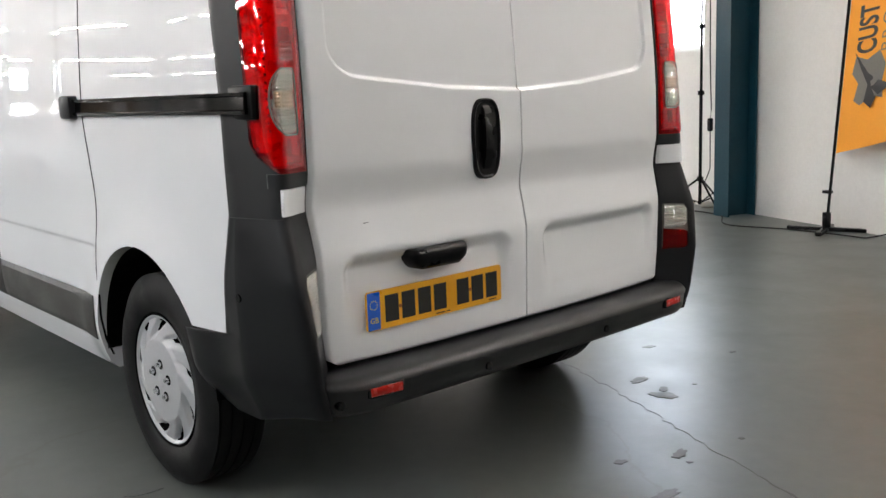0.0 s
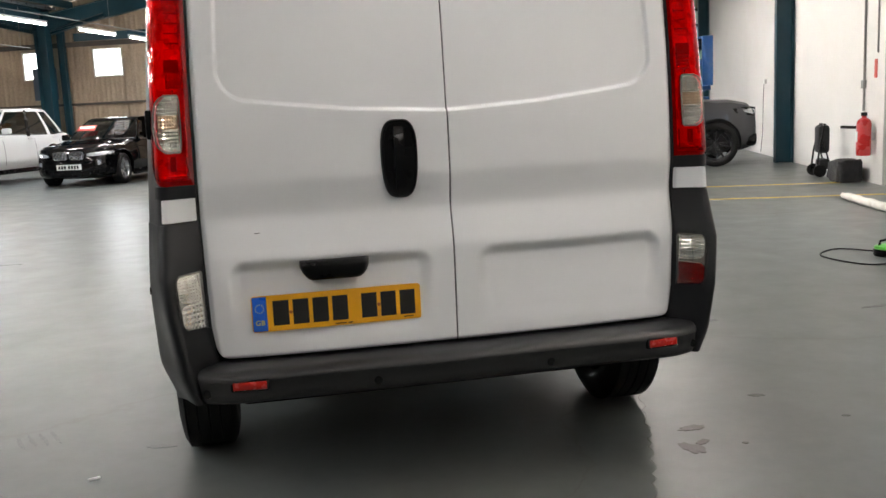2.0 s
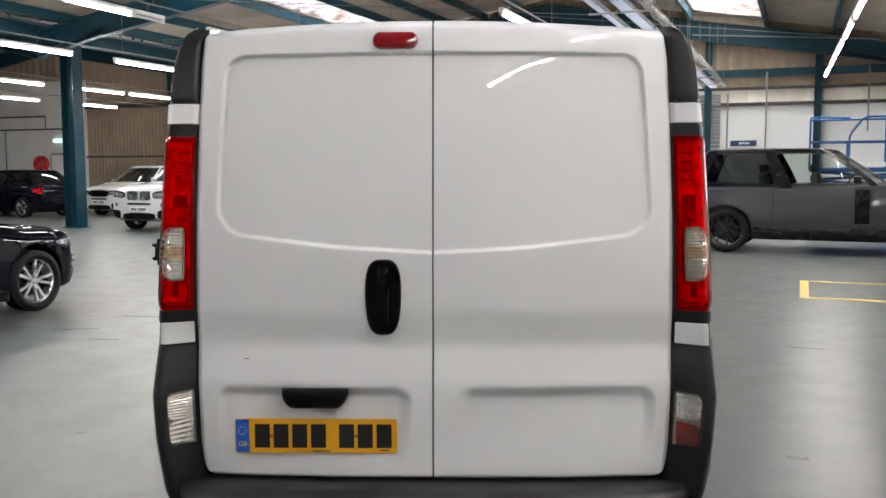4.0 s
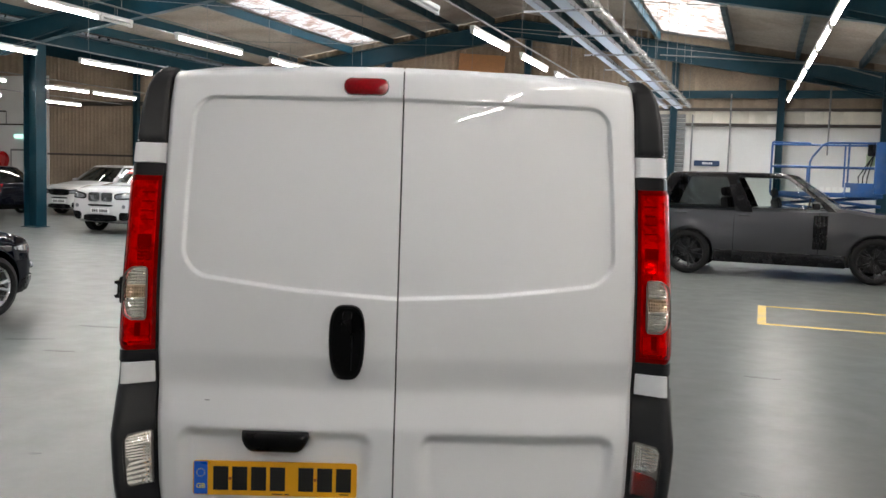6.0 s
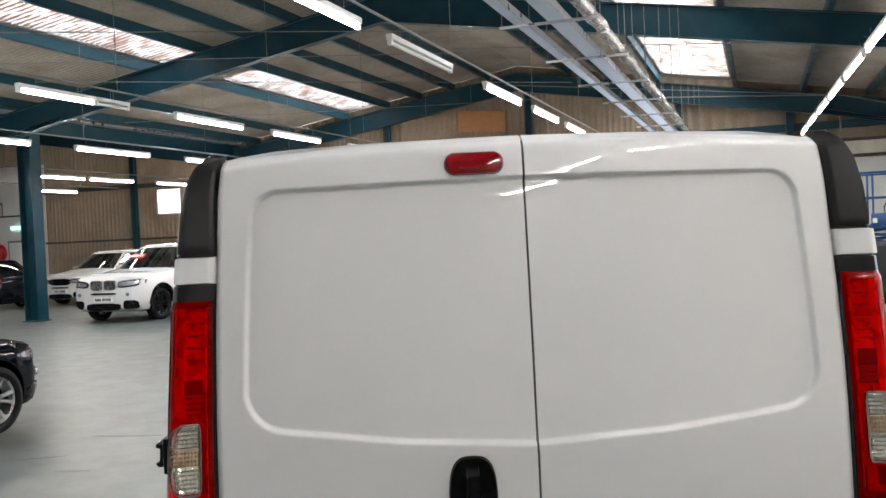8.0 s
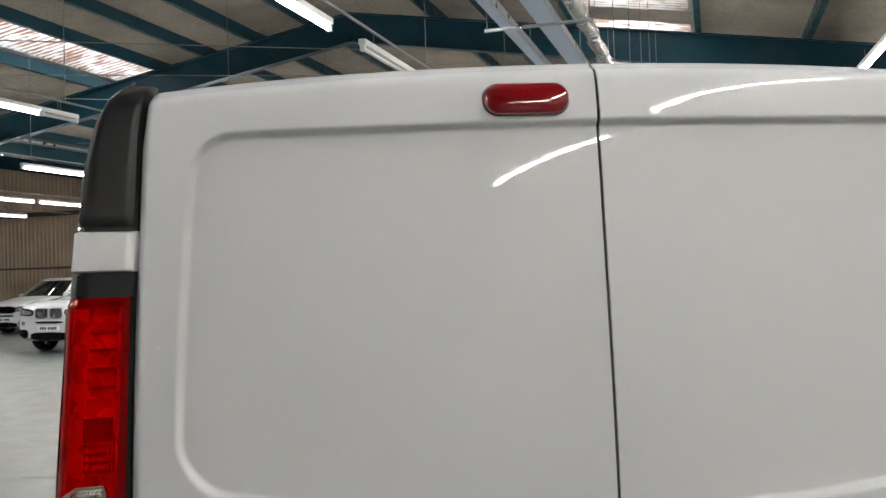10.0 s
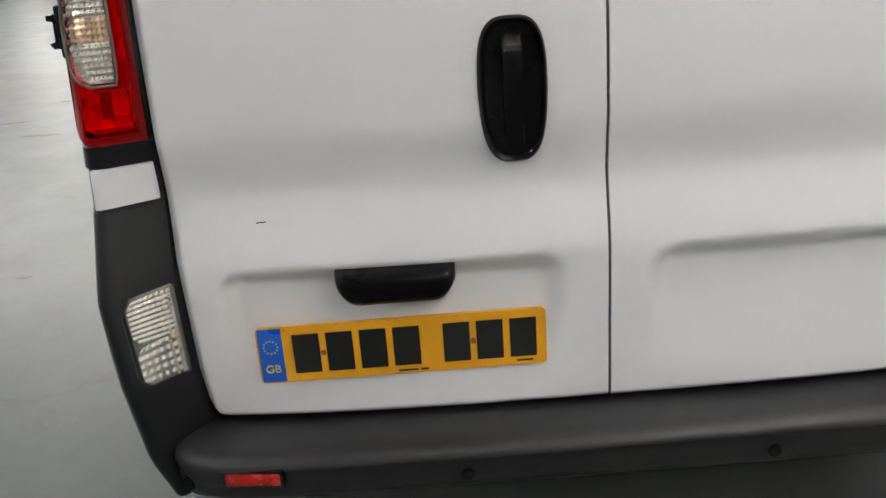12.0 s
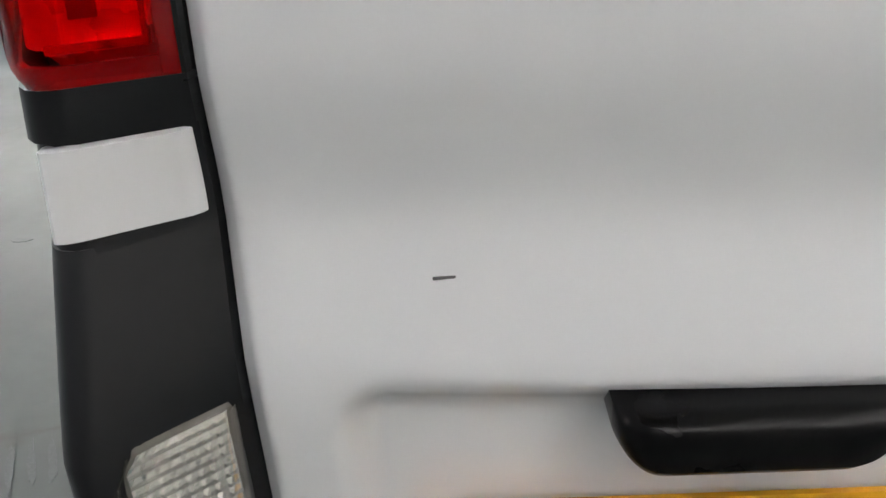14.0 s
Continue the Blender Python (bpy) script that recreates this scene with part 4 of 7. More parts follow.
    tagged(part("amber_facets", shell(sign, 1.202, 1.242, lambda z: (window_edge(z)[0] + 0.05, window_edge(z)[1] - 0.05), 0.004, 14, 8, 0.004, 0.0045), AMBER, win, "amber-tinted facets over the bulb", angle=4), kind="stuff")

    # bumper corner: upright over the flank, longer below
    bm = bmesh.new()

    def wrap(s, t):
        foot = 0.35 + 0.036 * ease(0.76 - s, 0, 0.24)
        z = foot + (0.921 - foot) * t
        bulge = 0.006 * math.sin(math.pi * t)
        far = curve_at([(0.34, 0.27), (0.352, 0.315), (0.375, 0.352), (0.47, 0.402), (0.588, 0.432)], z) if z < 0.588 else edge_y(z) + 0.006
        low = ease(0.5 - z, 0, 0.16)
        if s < 0.7:
            p = corner(sign, max(z, 0.5), s / 0.7, bulge, 0.165)
            return (p[0] * (1 - 0.045 * low), p[1] + 0.012 * low * (1 - s), z)
        p = corner(sign, max(z, 0.5), 1.0, bulge, 0.165)
        k = (s - 0.7) / 0.3
        y = 0.165 + (far - 0.165) * k
        x = abs(p[0]) * (1 - 0.045 * low)
        x += (max(body_half(max(z, 0.5), y) + 0.004, x) - x) * ease(k) * (1 - low)
        return (sign * x, y, z)
    grid(bm, 40, 46, wrap)
    thick(bm, (-sign * 0.004, 0.014, 0))
    part("bumper_corner", bm, BLACK_PLASTIC, van, "dark textured bumper corner")
    bm = bmesh.new()
    rod(bm, (sign * 0.9, 0.158, 0.708), (sign * 0.937, 0.158, 0.708), 0.012, 16)
    part("trim_plug", bm, GLOSS_BLACK, van)
    # low lamp in the bumper corner
    def low_lamp(a0, a1, z0, z1, out, pillow=0.004, facet=0.0, na=12, nz=16):
        bm = bmesh.new()

        def f(s, t):
            z = z0 + (z1 - z0 - 0.005 * s) * t + 0.006 * (1 - t) * s
            e = min(s * 2, 2 - 2 * s, t * 2, 2 - 2 * t)
            cut = (1 - ease(min(t, 1 - t), 0, 0.16)) * ease(s, 0.5, 1.0)
            o = out - pillow * (1 - ease(e, 0, 0.25)) + facet * (round(s * na) % 2) * (round(t * nz) % 2)
            return corner(sign, z, a0 + (a1 - a0) * (s - cut * 0.13 * s), o, 0.19)
        grid(bm, na, nz, f)
        thick(bm, (-sign * 0.004, 0.014, 0))
        return bm
    fog = part("bumper_lamp", low_lamp(0.02, 0.492, 0.598, 0.783, 0.008), LAMP_TRIM, van, "grey-rimmed lamp in the bumper")
    if sign < 0:
        part("lamp_lens", low_lamp(0.045, 0.475, 0.606, 0.776, 0.0165), CLEAR_GLASS, fog, "clear reversing lamp lens")
        spans = ((0.609, 0.69, 12, 10), (0.686, 0.775, 16, 18))
    else:
        part("lamp_lens", low_lamp(0.045, 0.475, 0.606, 0.776, 0.0165), CLEAR_GLASS, fog, "clear reversing lamp lens")
        part("fog_filter", low_lamp(0.06, 0.455, 0.608, 0.686, 0.0135), FOG_GLASS, fog, "dark red fog lamp filter")
        spans = ((0.69, 0.775, 18, 15), (0.609, 0.688, 14, 13))
    for z0, z1, na, nz in spans:
        tagged(part("lens_facets", low_lamp(0.07, 0.445, z0, z1, 0.0085, 0.0, 0.0042, na, nz), LAMP_SILVER, fog, angle=4), kind="stuff")

# bumper with a flat tread
bm = bmesh.new()
rings = []
for k in range(81):
    x = -0.818 + 1.636 * k / 80
    sw = 0.075 * ease(abs(x), 0.66, 0.9) ** 1.4 + 0.045 * ease(abs(x), 0.765, 0.835) ** 2
    crown = -0.012 * (1 - (x / 0.835) ** 2)
    prof = [(0.06, 0.487), (-0.01, 0.489), (-0.055, 0.487), (-0.078, 0.482), (-0.092, 0.473), (-0.098, 0.463), (-0.096, 0.455), (-0.091, 0.45), (-0.089, 0.42), (-0.085, 0.401), (-0.074, 0.388), (-0.04, 0.381), (0.1, 0.383), (0.16, 0.42)]
    rings.append([(x, y + sw + crown, z) for y, z in prof])
loft(bm, rings)
bmesh.ops.recalc_face_normals(bm, faces=bm.faces)
bumper = part("bumper", bm, BUMPER_PLASTIC, van, "dark textured plastic step bumper", 50)


def face_y(x):
    return -0.091 + 0.075 * ease(abs(x), 0.66, 0.9) ** 1.4 - 0.012 * (1 - (x / 0.835) ** 2)


for s in (-1, 1):
    m = Matrix.Translation((s * 0.655, face_y(0.655) - 0.005, 0.006)) @ Matrix.Rotation(s * 0.12, 4, "Z")
    part("reflector_recess", boxed((-0.056, -0.002, 0.423), (0.056, 0.02, 0.458), 0.004, m), GLOSS_BLACK, bumper)
    part("reflector", boxed((-0.05, -0.005, 0.428), (0.05, 0.01, 0.453), 0.003, m), REFLECTOR, bumper, "red reflector in the bumper")
for x in (-0.78, -0.275, 0.275, 0.78):
    bm = bmesh.new()
    y = face_y(x) + 0.002
    rod(bm, (x, y + 0.02, 0.422), (x, y - 0.004, 0.422), 0.0125, 20)
    rod(bm, (x, y, 0.422), (x, y - 0.0065, 0.422), 0.0095, 20)
    part("parking_sensor", bm, GLOSS_BLACK, bumper)

# door handle: an oval plate with a raised grip and two finger hollows
HX, HZ = -0.157, 1.081
bm = bmesh.new()


def oval(sx, sz, n=48, power=3.2, taper=0.12):
    out = []
    for k in range(n):
        a = 2 * math.pi * k / n
        c, s = math.cos(a), math.sin(a)
        x = math.copysign(abs(c) ** (2 / power), c) * sx
        z = math.copysign(abs(s) ** (2 / power), s) * sz
        out.append((x * (1 + taper * (0 if z > 0 else z / sz * 0.8)), z))
    return out


hy = door_y(HX, HZ)
loft(bm, [[(HX + x * k, hy - d, HZ + z * k2) for x, z in oval(0.0555, 0.118)] for k, k2, d in ((1.04, 1.02, -0.012), (1.03, 1.015, 0.005), (0.97, 0.985, 0.011), (0.92, 0.96, 0.010), (0.84, 0.92, 0.004), (0.6, 0.8, 0.003))])
bmesh.ops.recalc_face_normals(bm, faces=bm.faces)
handle = part("door_handle", bm, SATIN_BLACK, van, "black oval recessed door handle")
bm = bmesh.new()
grip = [(0.098, 0.8, 0.004), (0.085, 0.9, 0.014), (0.04, 1.0, 0.02), (-0.02, 1.0, 0.021), (-0.05, 0.95, 0.016), (-0.09, 0.9, 0.006)]
loft(bm, [[(HX - 0.018 * w, hy + 0.004, HZ + z), (HX - 0.016 * w, hy - d, HZ + z), (HX + 0.016 * w, hy - d, HZ + z), (HX + 0.018 * w, hy + 0.004, HZ + z)] for z, w, d in grip])
bmesh.ops.recalc_face_normals(bm, faces=bm.faces)
part("grip", bm, SATIN_BLACK, handle)
for s in (-1, 1):
    bm = bmesh.new()
    bmesh.ops.create_uvsphere(bm, u_segments=16, v_segments=10, radius=1, matrix=Matrix.Translation((HX + s * 0.034, hy - 0.003, HZ - 0.05)) @ Matrix.Diagonal((0.011, 0.0025, 0.013, 1)))
    part("finger_hollow", bm, SATIN_BLACK, handle)

# number plate lamp pod
bm = bmesh.new()
pod = []
for k in range(41):
    s = math.sin(math.pi * (k / 40 - 0.5))
    x = -0.376 + 0.105 * s
    drop = 0.062 * (1 - max(0, (abs(s) - 0.6) / 0.4) ** 2.4 * 0.62)
    out = 0.032 * math.sqrt(max(0.02, 1 - abs(s) ** 12))
    yb = door_y(x, 0.76)
    zt = 0.789
    pod.append([(x, yb + 0.01, zt), (x, -0.004 - 0.4 * out, zt), (x, -0.004 - 0.85 * out, zt - 0.005), (x, -0.004 - out, zt - 0.016), (x, -0.004 - out * 0.9, zt - drop * 0.75), (x, -0.004 - out * 0.5, zt - drop * 0.96), (x, yb + 0.01, zt - drop)])
loft(bm, pod)
bmesh.ops.recalc_face_normals(bm, faces=bm.faces)
part("number_plate_lamp", bm, SATIN_BLACK, van, "black number plate lamp housing", 60)

# number plate: leaning a touch, its characters stand as plain bars
px, pz = -0.375, 0.635
plate_m = Matrix.Translation((px, door_y(px, pz) - 0.013, pz)) @ Matrix.Rotation(radians(90), 4, "X")
bm = bmesh.new()
vs = box(bm, (-0.26, -0.0555, -0.003), (0.26, 0.0555, 0.003))
edges = [e for e in bm.edges if abs(e.verts[0].co.z - e.verts[1].co.z) > 0.004]
bmesh.ops.bevel(bm, geom=edges, offset=0.009, segments=4, affect="EDGES", profile=0.5)
bmesh.ops.transform(bm, matrix=plate_m, verts=bm.verts)
plate = part("number_plate", bm, PLATE_YELLOW, van, "yellow rear number plate with blue band")
part("blue_band", boxed((-0.257, -0.053, 0.003), (-0.214, 0.053, 0.0036), 0, plate_m), PLATE_BLUE, plate)
bm = bmesh.new()
for k in range(12):
    a = 2 * math.pi * k / 12
    box(bm, (-0.2355 + 0.0125 * math.cos(a) - 0.0014, 0.017 + 0.0125 * math.sin(a) - 0.0014, 0.0036), (-0.2355 + 0.0125 * math.cos(a) + 0.0014, 0.017 + 0.0125 * math.sin(a) + 0.0014, 0.004), 0, plate_m)
part("star_ring", bm, GOLD_INK, plate)
words("GB", 0.022, GOLD_INK, plate, plate_m @ Matrix.Translation((-0.2355, -0.027, 0.0042)), bold=0.0)
for x in (-0.172, -0.112, -0.052, 0.008, 0.098, 0.158, 0.218):
    part("character_bar", boxed((x - 0.024, -0.0385, 0.003), (x + 0.024, 0.0385, 0.0038), 0, plate_m), INK, plate)
for x in (-0.142, 0.128):
    bm = bmesh.new()
    rod(bm, (x, 0.0, 0.002), (x, 0.0, 0.0055), 0.0052, 14)
    bmesh.ops.transform(bm, matrix=plate_m, verts=bm.verts)
    part("screw_cap", bm, material("brown screw cap", (0.3, 0.09, 0.02), 0.5), plate)
for x0, x1, y0 in ((-0.01, 0.025, -0.0505), (0.03, 0.045, -0.0505), (0.205, 0.235, -0.048)):
    part("print_bar", boxed((x0, y0, 0.003), (x1, y0 + 0.0035, 0.0036), 0, plate_m), INK, plate)

# high stop lamp
STOP_RED = material("deep red stop lamp lens", (0.2, 0.001, 0.004), 0.06, vary=0.25, scale=25, grain=150, coat=0.9)


def stadium(sx, sz, n=24):
    r = sz * 0.92
    out = []
    for k in range(n):
        a = 2 * math.pi * (k + 0.5) / n
        c, s = math.cos(a), math.sin(a)
        out.append((math.copysign(sx - r, c) + r * c, math.copysign(sz - r, s) + r * s))
    return out


bm = bmesh.new()
sy = door_y(-0.119, 1.89)
lean = (door_y(-0.119, 1.915) - door_y(-0.119, 1.865)) / 0.05
loft(bm, [[(-0.119 + x * k, sy - d + z * k2 * lean, 1.889 + z * k2) for x, z in stadium(0.071, 0.0275)] for k, k2, d in ((1.005, 1.01, -0.01), (1.005, 1.01, 0.0005), (0.99, 0.98, 0.001))])
bmesh.ops.recalc_face_normals(bm, faces=bm.faces)
stop = part("stop_lamp", bm, GLOSS_BLACK, van, "oval red high stop lamp")
bm = bmesh.new()
loft(bm, [[(-0.119 + x * k, sy - d + z * k2 * lean, 1.889 + z * k2) for x, z in stadium(0.0702, 0.0268)] for k, k2, d in ((1.0, 1.0, 0.0), (1.0, 1.0, 0.007), (0.96, 0.9, 0.012), (0.86, 0.62, 0.0155), (0.5, 0.2, 0.017))])
bmesh.ops.recalc_face_normals(bm, faces=bm.faces)
part("lens", bm, STOP_RED, stop)

# wear: a short dark scratch and a paint chip
sm = Matrix.Translation((-0.6, door_y(-0.6, 0.879) - 0.0008, 0.879)) @ Matrix.Rotation(-0.06, 4, "Y")
part("scratch", boxed((-0.0085, 0, -0.0011), (0.0085, 0.002, 0.0011), 0, sm), SEAL, door_l, "short dark scratch in the paint")
bm = bmesh.new()
bmesh.ops.create_icosphere(bm, subdivisions=2, radius=0.0028, matrix=Matrix.Translation((-0.715, door_y(-0.715, 1.505), 1.505)) @ Matrix.Diagonal((1, 0.3, 1, 1)))
part("paint_chip", bm, PLATE_WHITE, door_l)


# ---- flanks ----
def flank(sign, y, z, out):
    return (sign * (body_half(z, y) + out), y, z)


def flank_strip(sign, pts, width, out=0.0012):
    """A thin gap line along the flank through (y, z) points."""
    bm = bmesh.new()
    rows = []
    for i, (y, z) in enumerate(pts):
        a, b = pts[max(i - 1, 0)], pts[min(i + 1, len(pts) - 1)]
        ln = math.hypot(b[0] - a[0], b[1] - a[1])
        ny, nz = -(b[1] - a[1]) / ln * width / 2, (b[0] - a[0]) / ln * width / 2
        rows.append([flank(sign, y + ny, z + nz, out), flank(sign, y - ny, z - nz, out)])
    loft(bm, rows, False, False)
    thick(bm, (-sign * 0.006, 0, 0))
    return bm


def steps(a, b, n):
    return [(a[0] + (b[0] - a[0]) * k / n, a[1] + (b[1] - a[1]) * k / n) for k in range(n + 1)]


for sign in (-1, 1):
    part("door_gap", flank_strip(sign, [(1.2, 1.86), *steps((1.2, 1.6), (1.19, 1.2), 12), *steps((1.17, 1.13), (1.105, 0.95), 6), *steps((1.093, 0.9), (1.094, 0.76), 6), (1.1, 0.68), (1.118, 0.5), (1.112, 0.42), (1.09, 0.37)], 0.006), GAP, van)
    part("door_gap", flank_strip(sign, steps((2.3, 1.86), (2.28, 0.42), 24), 0.006), GAP, van)
    part("body_edge", flank_strip(sign, [(edge_y(1.9 - 0.053 * k) + 0.004, 1.9 - 0.053 * k) for k in range(25)], 0.008, 0.0), GAP, van)
    # grey sill moulding in three lengths
    for y0, y1 in ((1.165, 2.275), (2.29, 3.36)):
        bm = bmesh.new()

        def mould(s, t, y0=y0, y1=y1):
            y, z = y0 + (y1 - y0) * s, 0.405 + 0.165 * t
            if y0 < 1.2:
                y += 0.03 * (1 - t) * (1 - s)
            e = min(t, 1 - t, s * 8, (1 - s) * 8)
            return flank(sign, y, z, 0.004 + 0.014 * ease(e, 0, 0.12))
        grid(bm, 24, 10, mould)
        thick(bm, (-sign * 0.012, 0, 0))
        part("sill_moulding", bm, GREY_PLASTIC, van, "faded grey plastic sill moulding")
    if sign > 0:
        continue
    # sliding door rail
    bm = bmesh.new()
    rail = []
    for k in range(13):
        y = 0.1 + 1.17 * k / 12
        x = max(body_half(1.21, max(y, 0.17)), 0.9)
        rail.append([(sign * (x - 0.02), y, 1.188), (sign * (x + 0.012), y, 1.188), (sign * (x + 0.018), y, 1.197), (sign * (x + 0.008), y, 1.2), (sign * (x + 0.006), y, 1.232), (sign * (x + 0.016), y, 1.235), (sign * (x + 0.016), y, 1.243), (sign * (x - 0.02), y, 1.246)])
    loft(bm, rail)
    bmesh.ops.recalc_face_normals(bm, faces=bm.faces)
    rl = part("slide_rail", bm, GLOSS_BLACK, van, "black sliding door rail")
    part("rail_stop", boxed((-0.03, -0.05, -0.04), (0.014, 0.05, 0.04), 0.012, Matrix.Translation((sign * 0.918, 1.28, 1.217))), BLACK_PLASTIC, rl)
    part("rail_pocket", boxed((-0.006, -0.06, -0.044), (0.02, 0.075, 0.044), 0.006, Matrix.Translation((sign * 0.892, 0.14, 1.217))), SATIN_BLACK, rl)
    # side handles
    for y in (2.2, 2.42):
        bm = bmesh.new()
        loft(bm, [[flank(sign, y + x * k - (z * 0.35), 1.16 + z * k, d) for x, z in oval(0.035, 0.1, 24, 2.6, 0)] for k, d in ((1.0, -0.004), (0.98, 0.004), (0.8, 0.008), (0.5, 0.004))])
        bmesh.ops.recalc_face_normals(bm, faces=bm.faces)
        part("side_handle", bm, GLOSS_BLACK, van, "black side door handle")
for sign in (-1, 1):
    # front door glass and mirror
    bm = bmesh.new()

    def side_glass(s, t):
        y = 2.42 + (3.55 - 2.42) * s
        z0, z1 = 1.24 - 0.06 * s, 1.8 - 0.42 * ease(s, 0.55, 1.0)
        return flank(sign, y + 0.02, z0 + (z1 - z0) * t, 0.003 if 0 < s < 1 else -0.004)
    grid(bm, 20, 10, side_glass)
    thick(bm, (-sign * 0.008, 0, 0))
    part("side_window", bm, GLOSS_BLACK, van, "dark cab side window")
    mirror = part("door_mirror", boxed((-0.086, -0.06, -0.165), (0.086, 0.08, 0.125), 0.055, Matrix.Translation((sign * 1.03, 3.5, 1.36)), 4), SATIN_BLACK, van, "tall black door mirror")
    part("mirror_glass", boxed((-0.056, -0.064, -0.125), (0.056, -0.058, 0.085), 0.002, Matrix.Translation((sign * 1.03, 3.5, 1.36))), MIRROR, mirror)
    bm = bmesh.new()
    rod(bm, (sign * 0.86, 3.52, 1.32), (sign * 1.02, 3.52, 1.36), 0.035, 10)
    part("mirror_arm", bm, BLACK_PLASTIC, mirror)
part("windscreen", boxed((-0.7, -0.01, -0.3), (0.7, 0.01, 0.3), 0.005, Matrix.Translation((0, 3.74, 1.62)) @ Matrix.Rotation(radians(50), 4, "X")), GLOSS_BLACK, van)


# ---- wheels ----
def tyre_mesh(r, w, rim):
    prof = [(rim, -w * 0.42), (rim + 0.012, -w * 0.47), (rim + (r - rim) * 0.45, -w * 0.5), (r - 0.028, -w * 0.46), (r - 0.008, -w * 0.4)]
    tread = []
    for k in range(4):
        x = -w * 0.38 + w * 0.76 * k / 4
        tread += [(r, x), (r, x + w * 0.15), (r - 0.007, x + w * 0.155), (r - 0.007, x + w * 0.185)]
    tread.append((r, w * 0.38))
    prof += tread + [(a, -b) for a, b in prof[::-1]]
    bm = bmesh.new()
    lathe(bm, prof, 64)
    return bm


def trim_mesh(r, out):
    """A silver wheel cover with slanting slots cut into its rim band."""
    bm = bmesh.new()
    n, k, nq = 9, 22, 24
    for i in range(n):
        for j in range(k):
            for q in range(nq):
                f0, f1 = q / nq, (q + 1) / nq
                a0, a1 = (i + j / k) * 2 * math.pi / n, (i + (j + 1) / k) * 2 * math.pi / n
                fm, jm = (f0 + f1) / 2, (j + 0.5) / k
                if 0.69 < fm < 0.9 and abs(jm - 0.72) < 0.06 + 0.5 * (fm - 0.69):
                    continue
                pts = []
                for a, jj, f in ((a0, j / k, f0), (a1, (j + 1) / k, f0), (a1, (j + 1) / k, f1), (a0, j / k, f1)):
                    rr = 0.02 + (r - 0.02) * f
                    tw = a + 1.3 * max(f - 0.58, 0)
                    dome = out - 0.006 * ease(f, 0.58, 0.64) - (out - 0.012) * ease(f, 0.64, 1.0) + 0.007 * ease(f, 0.91, 0.96)
                    band = ease(f, 0.6, 0.7) * ease(0.93 - f, 0, 0.05)
                    gap = min(abs(jj - 0.72), abs(jj + 0.28))
                    dome -= 0.015 * ease(0.3 - gap, 0, 0.2) * band
                    pts.append(bm.verts.new((dome, rr * math.cos(tw), rr * math.sin(tw))))
                bm.faces.new(pts)
    bmesh.ops.remove_doubles(bm, verts=bm.verts, dist=0.0009)
    lathe_bm = bmesh.new()
    lathe(lathe_bm, [(0.0, out + 0.002), (0.02, out + 0.001), (0.024, out)], 24)
    merge(bm, lathe_bm)
    return bm


def van_wheel(x, y, sign):
    w = part("wheel", tyre_mesh(HUB, 0.205, 0.222), RUBBER, van, "black tyre with silver trim")
    w.matrix_basis = Matrix.Translation((x, y, HUB)) @ Matrix.Diagonal((sign, 1, 1, 1))
    bm = bmesh.new()
    lathe(bm, [(0.02, 0.03), (0.19, 0.03), (0.206, 0.085), (0.219, 0.092), (0.221, 0.07)], 48)
    part("rim", bm, UNDERSIDE, w)
    t = part("wheel_trim", trim_mesh(0.217, 0.024), SILVER, w, "silver plastic wheel trim with slanting slots")
    t.matrix_basis = Matrix.Translation((0.075, 0, 0))
    for k in range(5):
        a = 2 * math.pi * k / 5 + 0.4
        # solid dark disc round each nut stands in for the shade of a socket
        bm = bmesh.new()
        rod(bm, (0.09, 0.055 * math.cos(a), 0.055 * math.sin(a)), (0.1005, 0.055 * math.cos(a), 0.055 * math.sin(a)), 0.0165, 16)
        part("nut_shade_disc", bm, UNDERSIDE, w)
        bm = bmesh.new()
        rod(bm, (0.095, 0.055 * math.cos(a), 0.055 * math.sin(a)), (0.112, 0.055 * math.cos(a), 0.055 * math.sin(a)), 0.0105, 12, 0.008)
        part("wheel_nut", bm, CHROME, w)


for sign in (-1, 1):
    van_wheel(sign * 0.815, REAR_AXLE, sign)
    van_wheel(sign * 0.815, FRONT_AXLE, sign)


# ---- parked cars: x towards the nose, y to the left, z up ----
CAR_GLASS = glass("tinted car glass", (0.24, 0.26, 0.26), 0.0, 0.8)
FRONT_GLASS = glass("clear car glass", (0.42, 0.45, 0.44), 0.0, 0.9)
CLEAR_PANE = glass("untinted car glass", (0.74, 0.78, 0.76), 0.0, 0.9)
CAR_SEAT = material("black seat cloth", (0.012, 0.012, 0.013), 0.8, vary=0.2)
CAR_BLACK = material("black car trim", (0.004, 0.004, 0.0044), 0.25, vary=0.1, spec=0.22)
HEADLAMP = material("clear headlamp", (0.6, 0.62, 0.65), 0.08, metal=0.7, vary=0.4, scale=20, coat=1.0)
ALLOY = material("silver alloy", (0.6, 0.61, 0.62), 0.25, metal=0.85, vary=0.05)
DARK_ALLOY = material("dark grey alloy", (0.03, 0.03, 0.032), 0.3, metal=0.6, vary=0.1)
STICKER = material("red price sticker", (0.6, 0.06, 0.04), 0.5)


def paint(name, colour, metal=0.0, rough=0.22, coat=0.55):
    return material(name, colour, rough + 0.2, metal=metal, vary=0.03, scale=2, grain=400, coat=coat, rough_vary=0.03, spec=0.06)


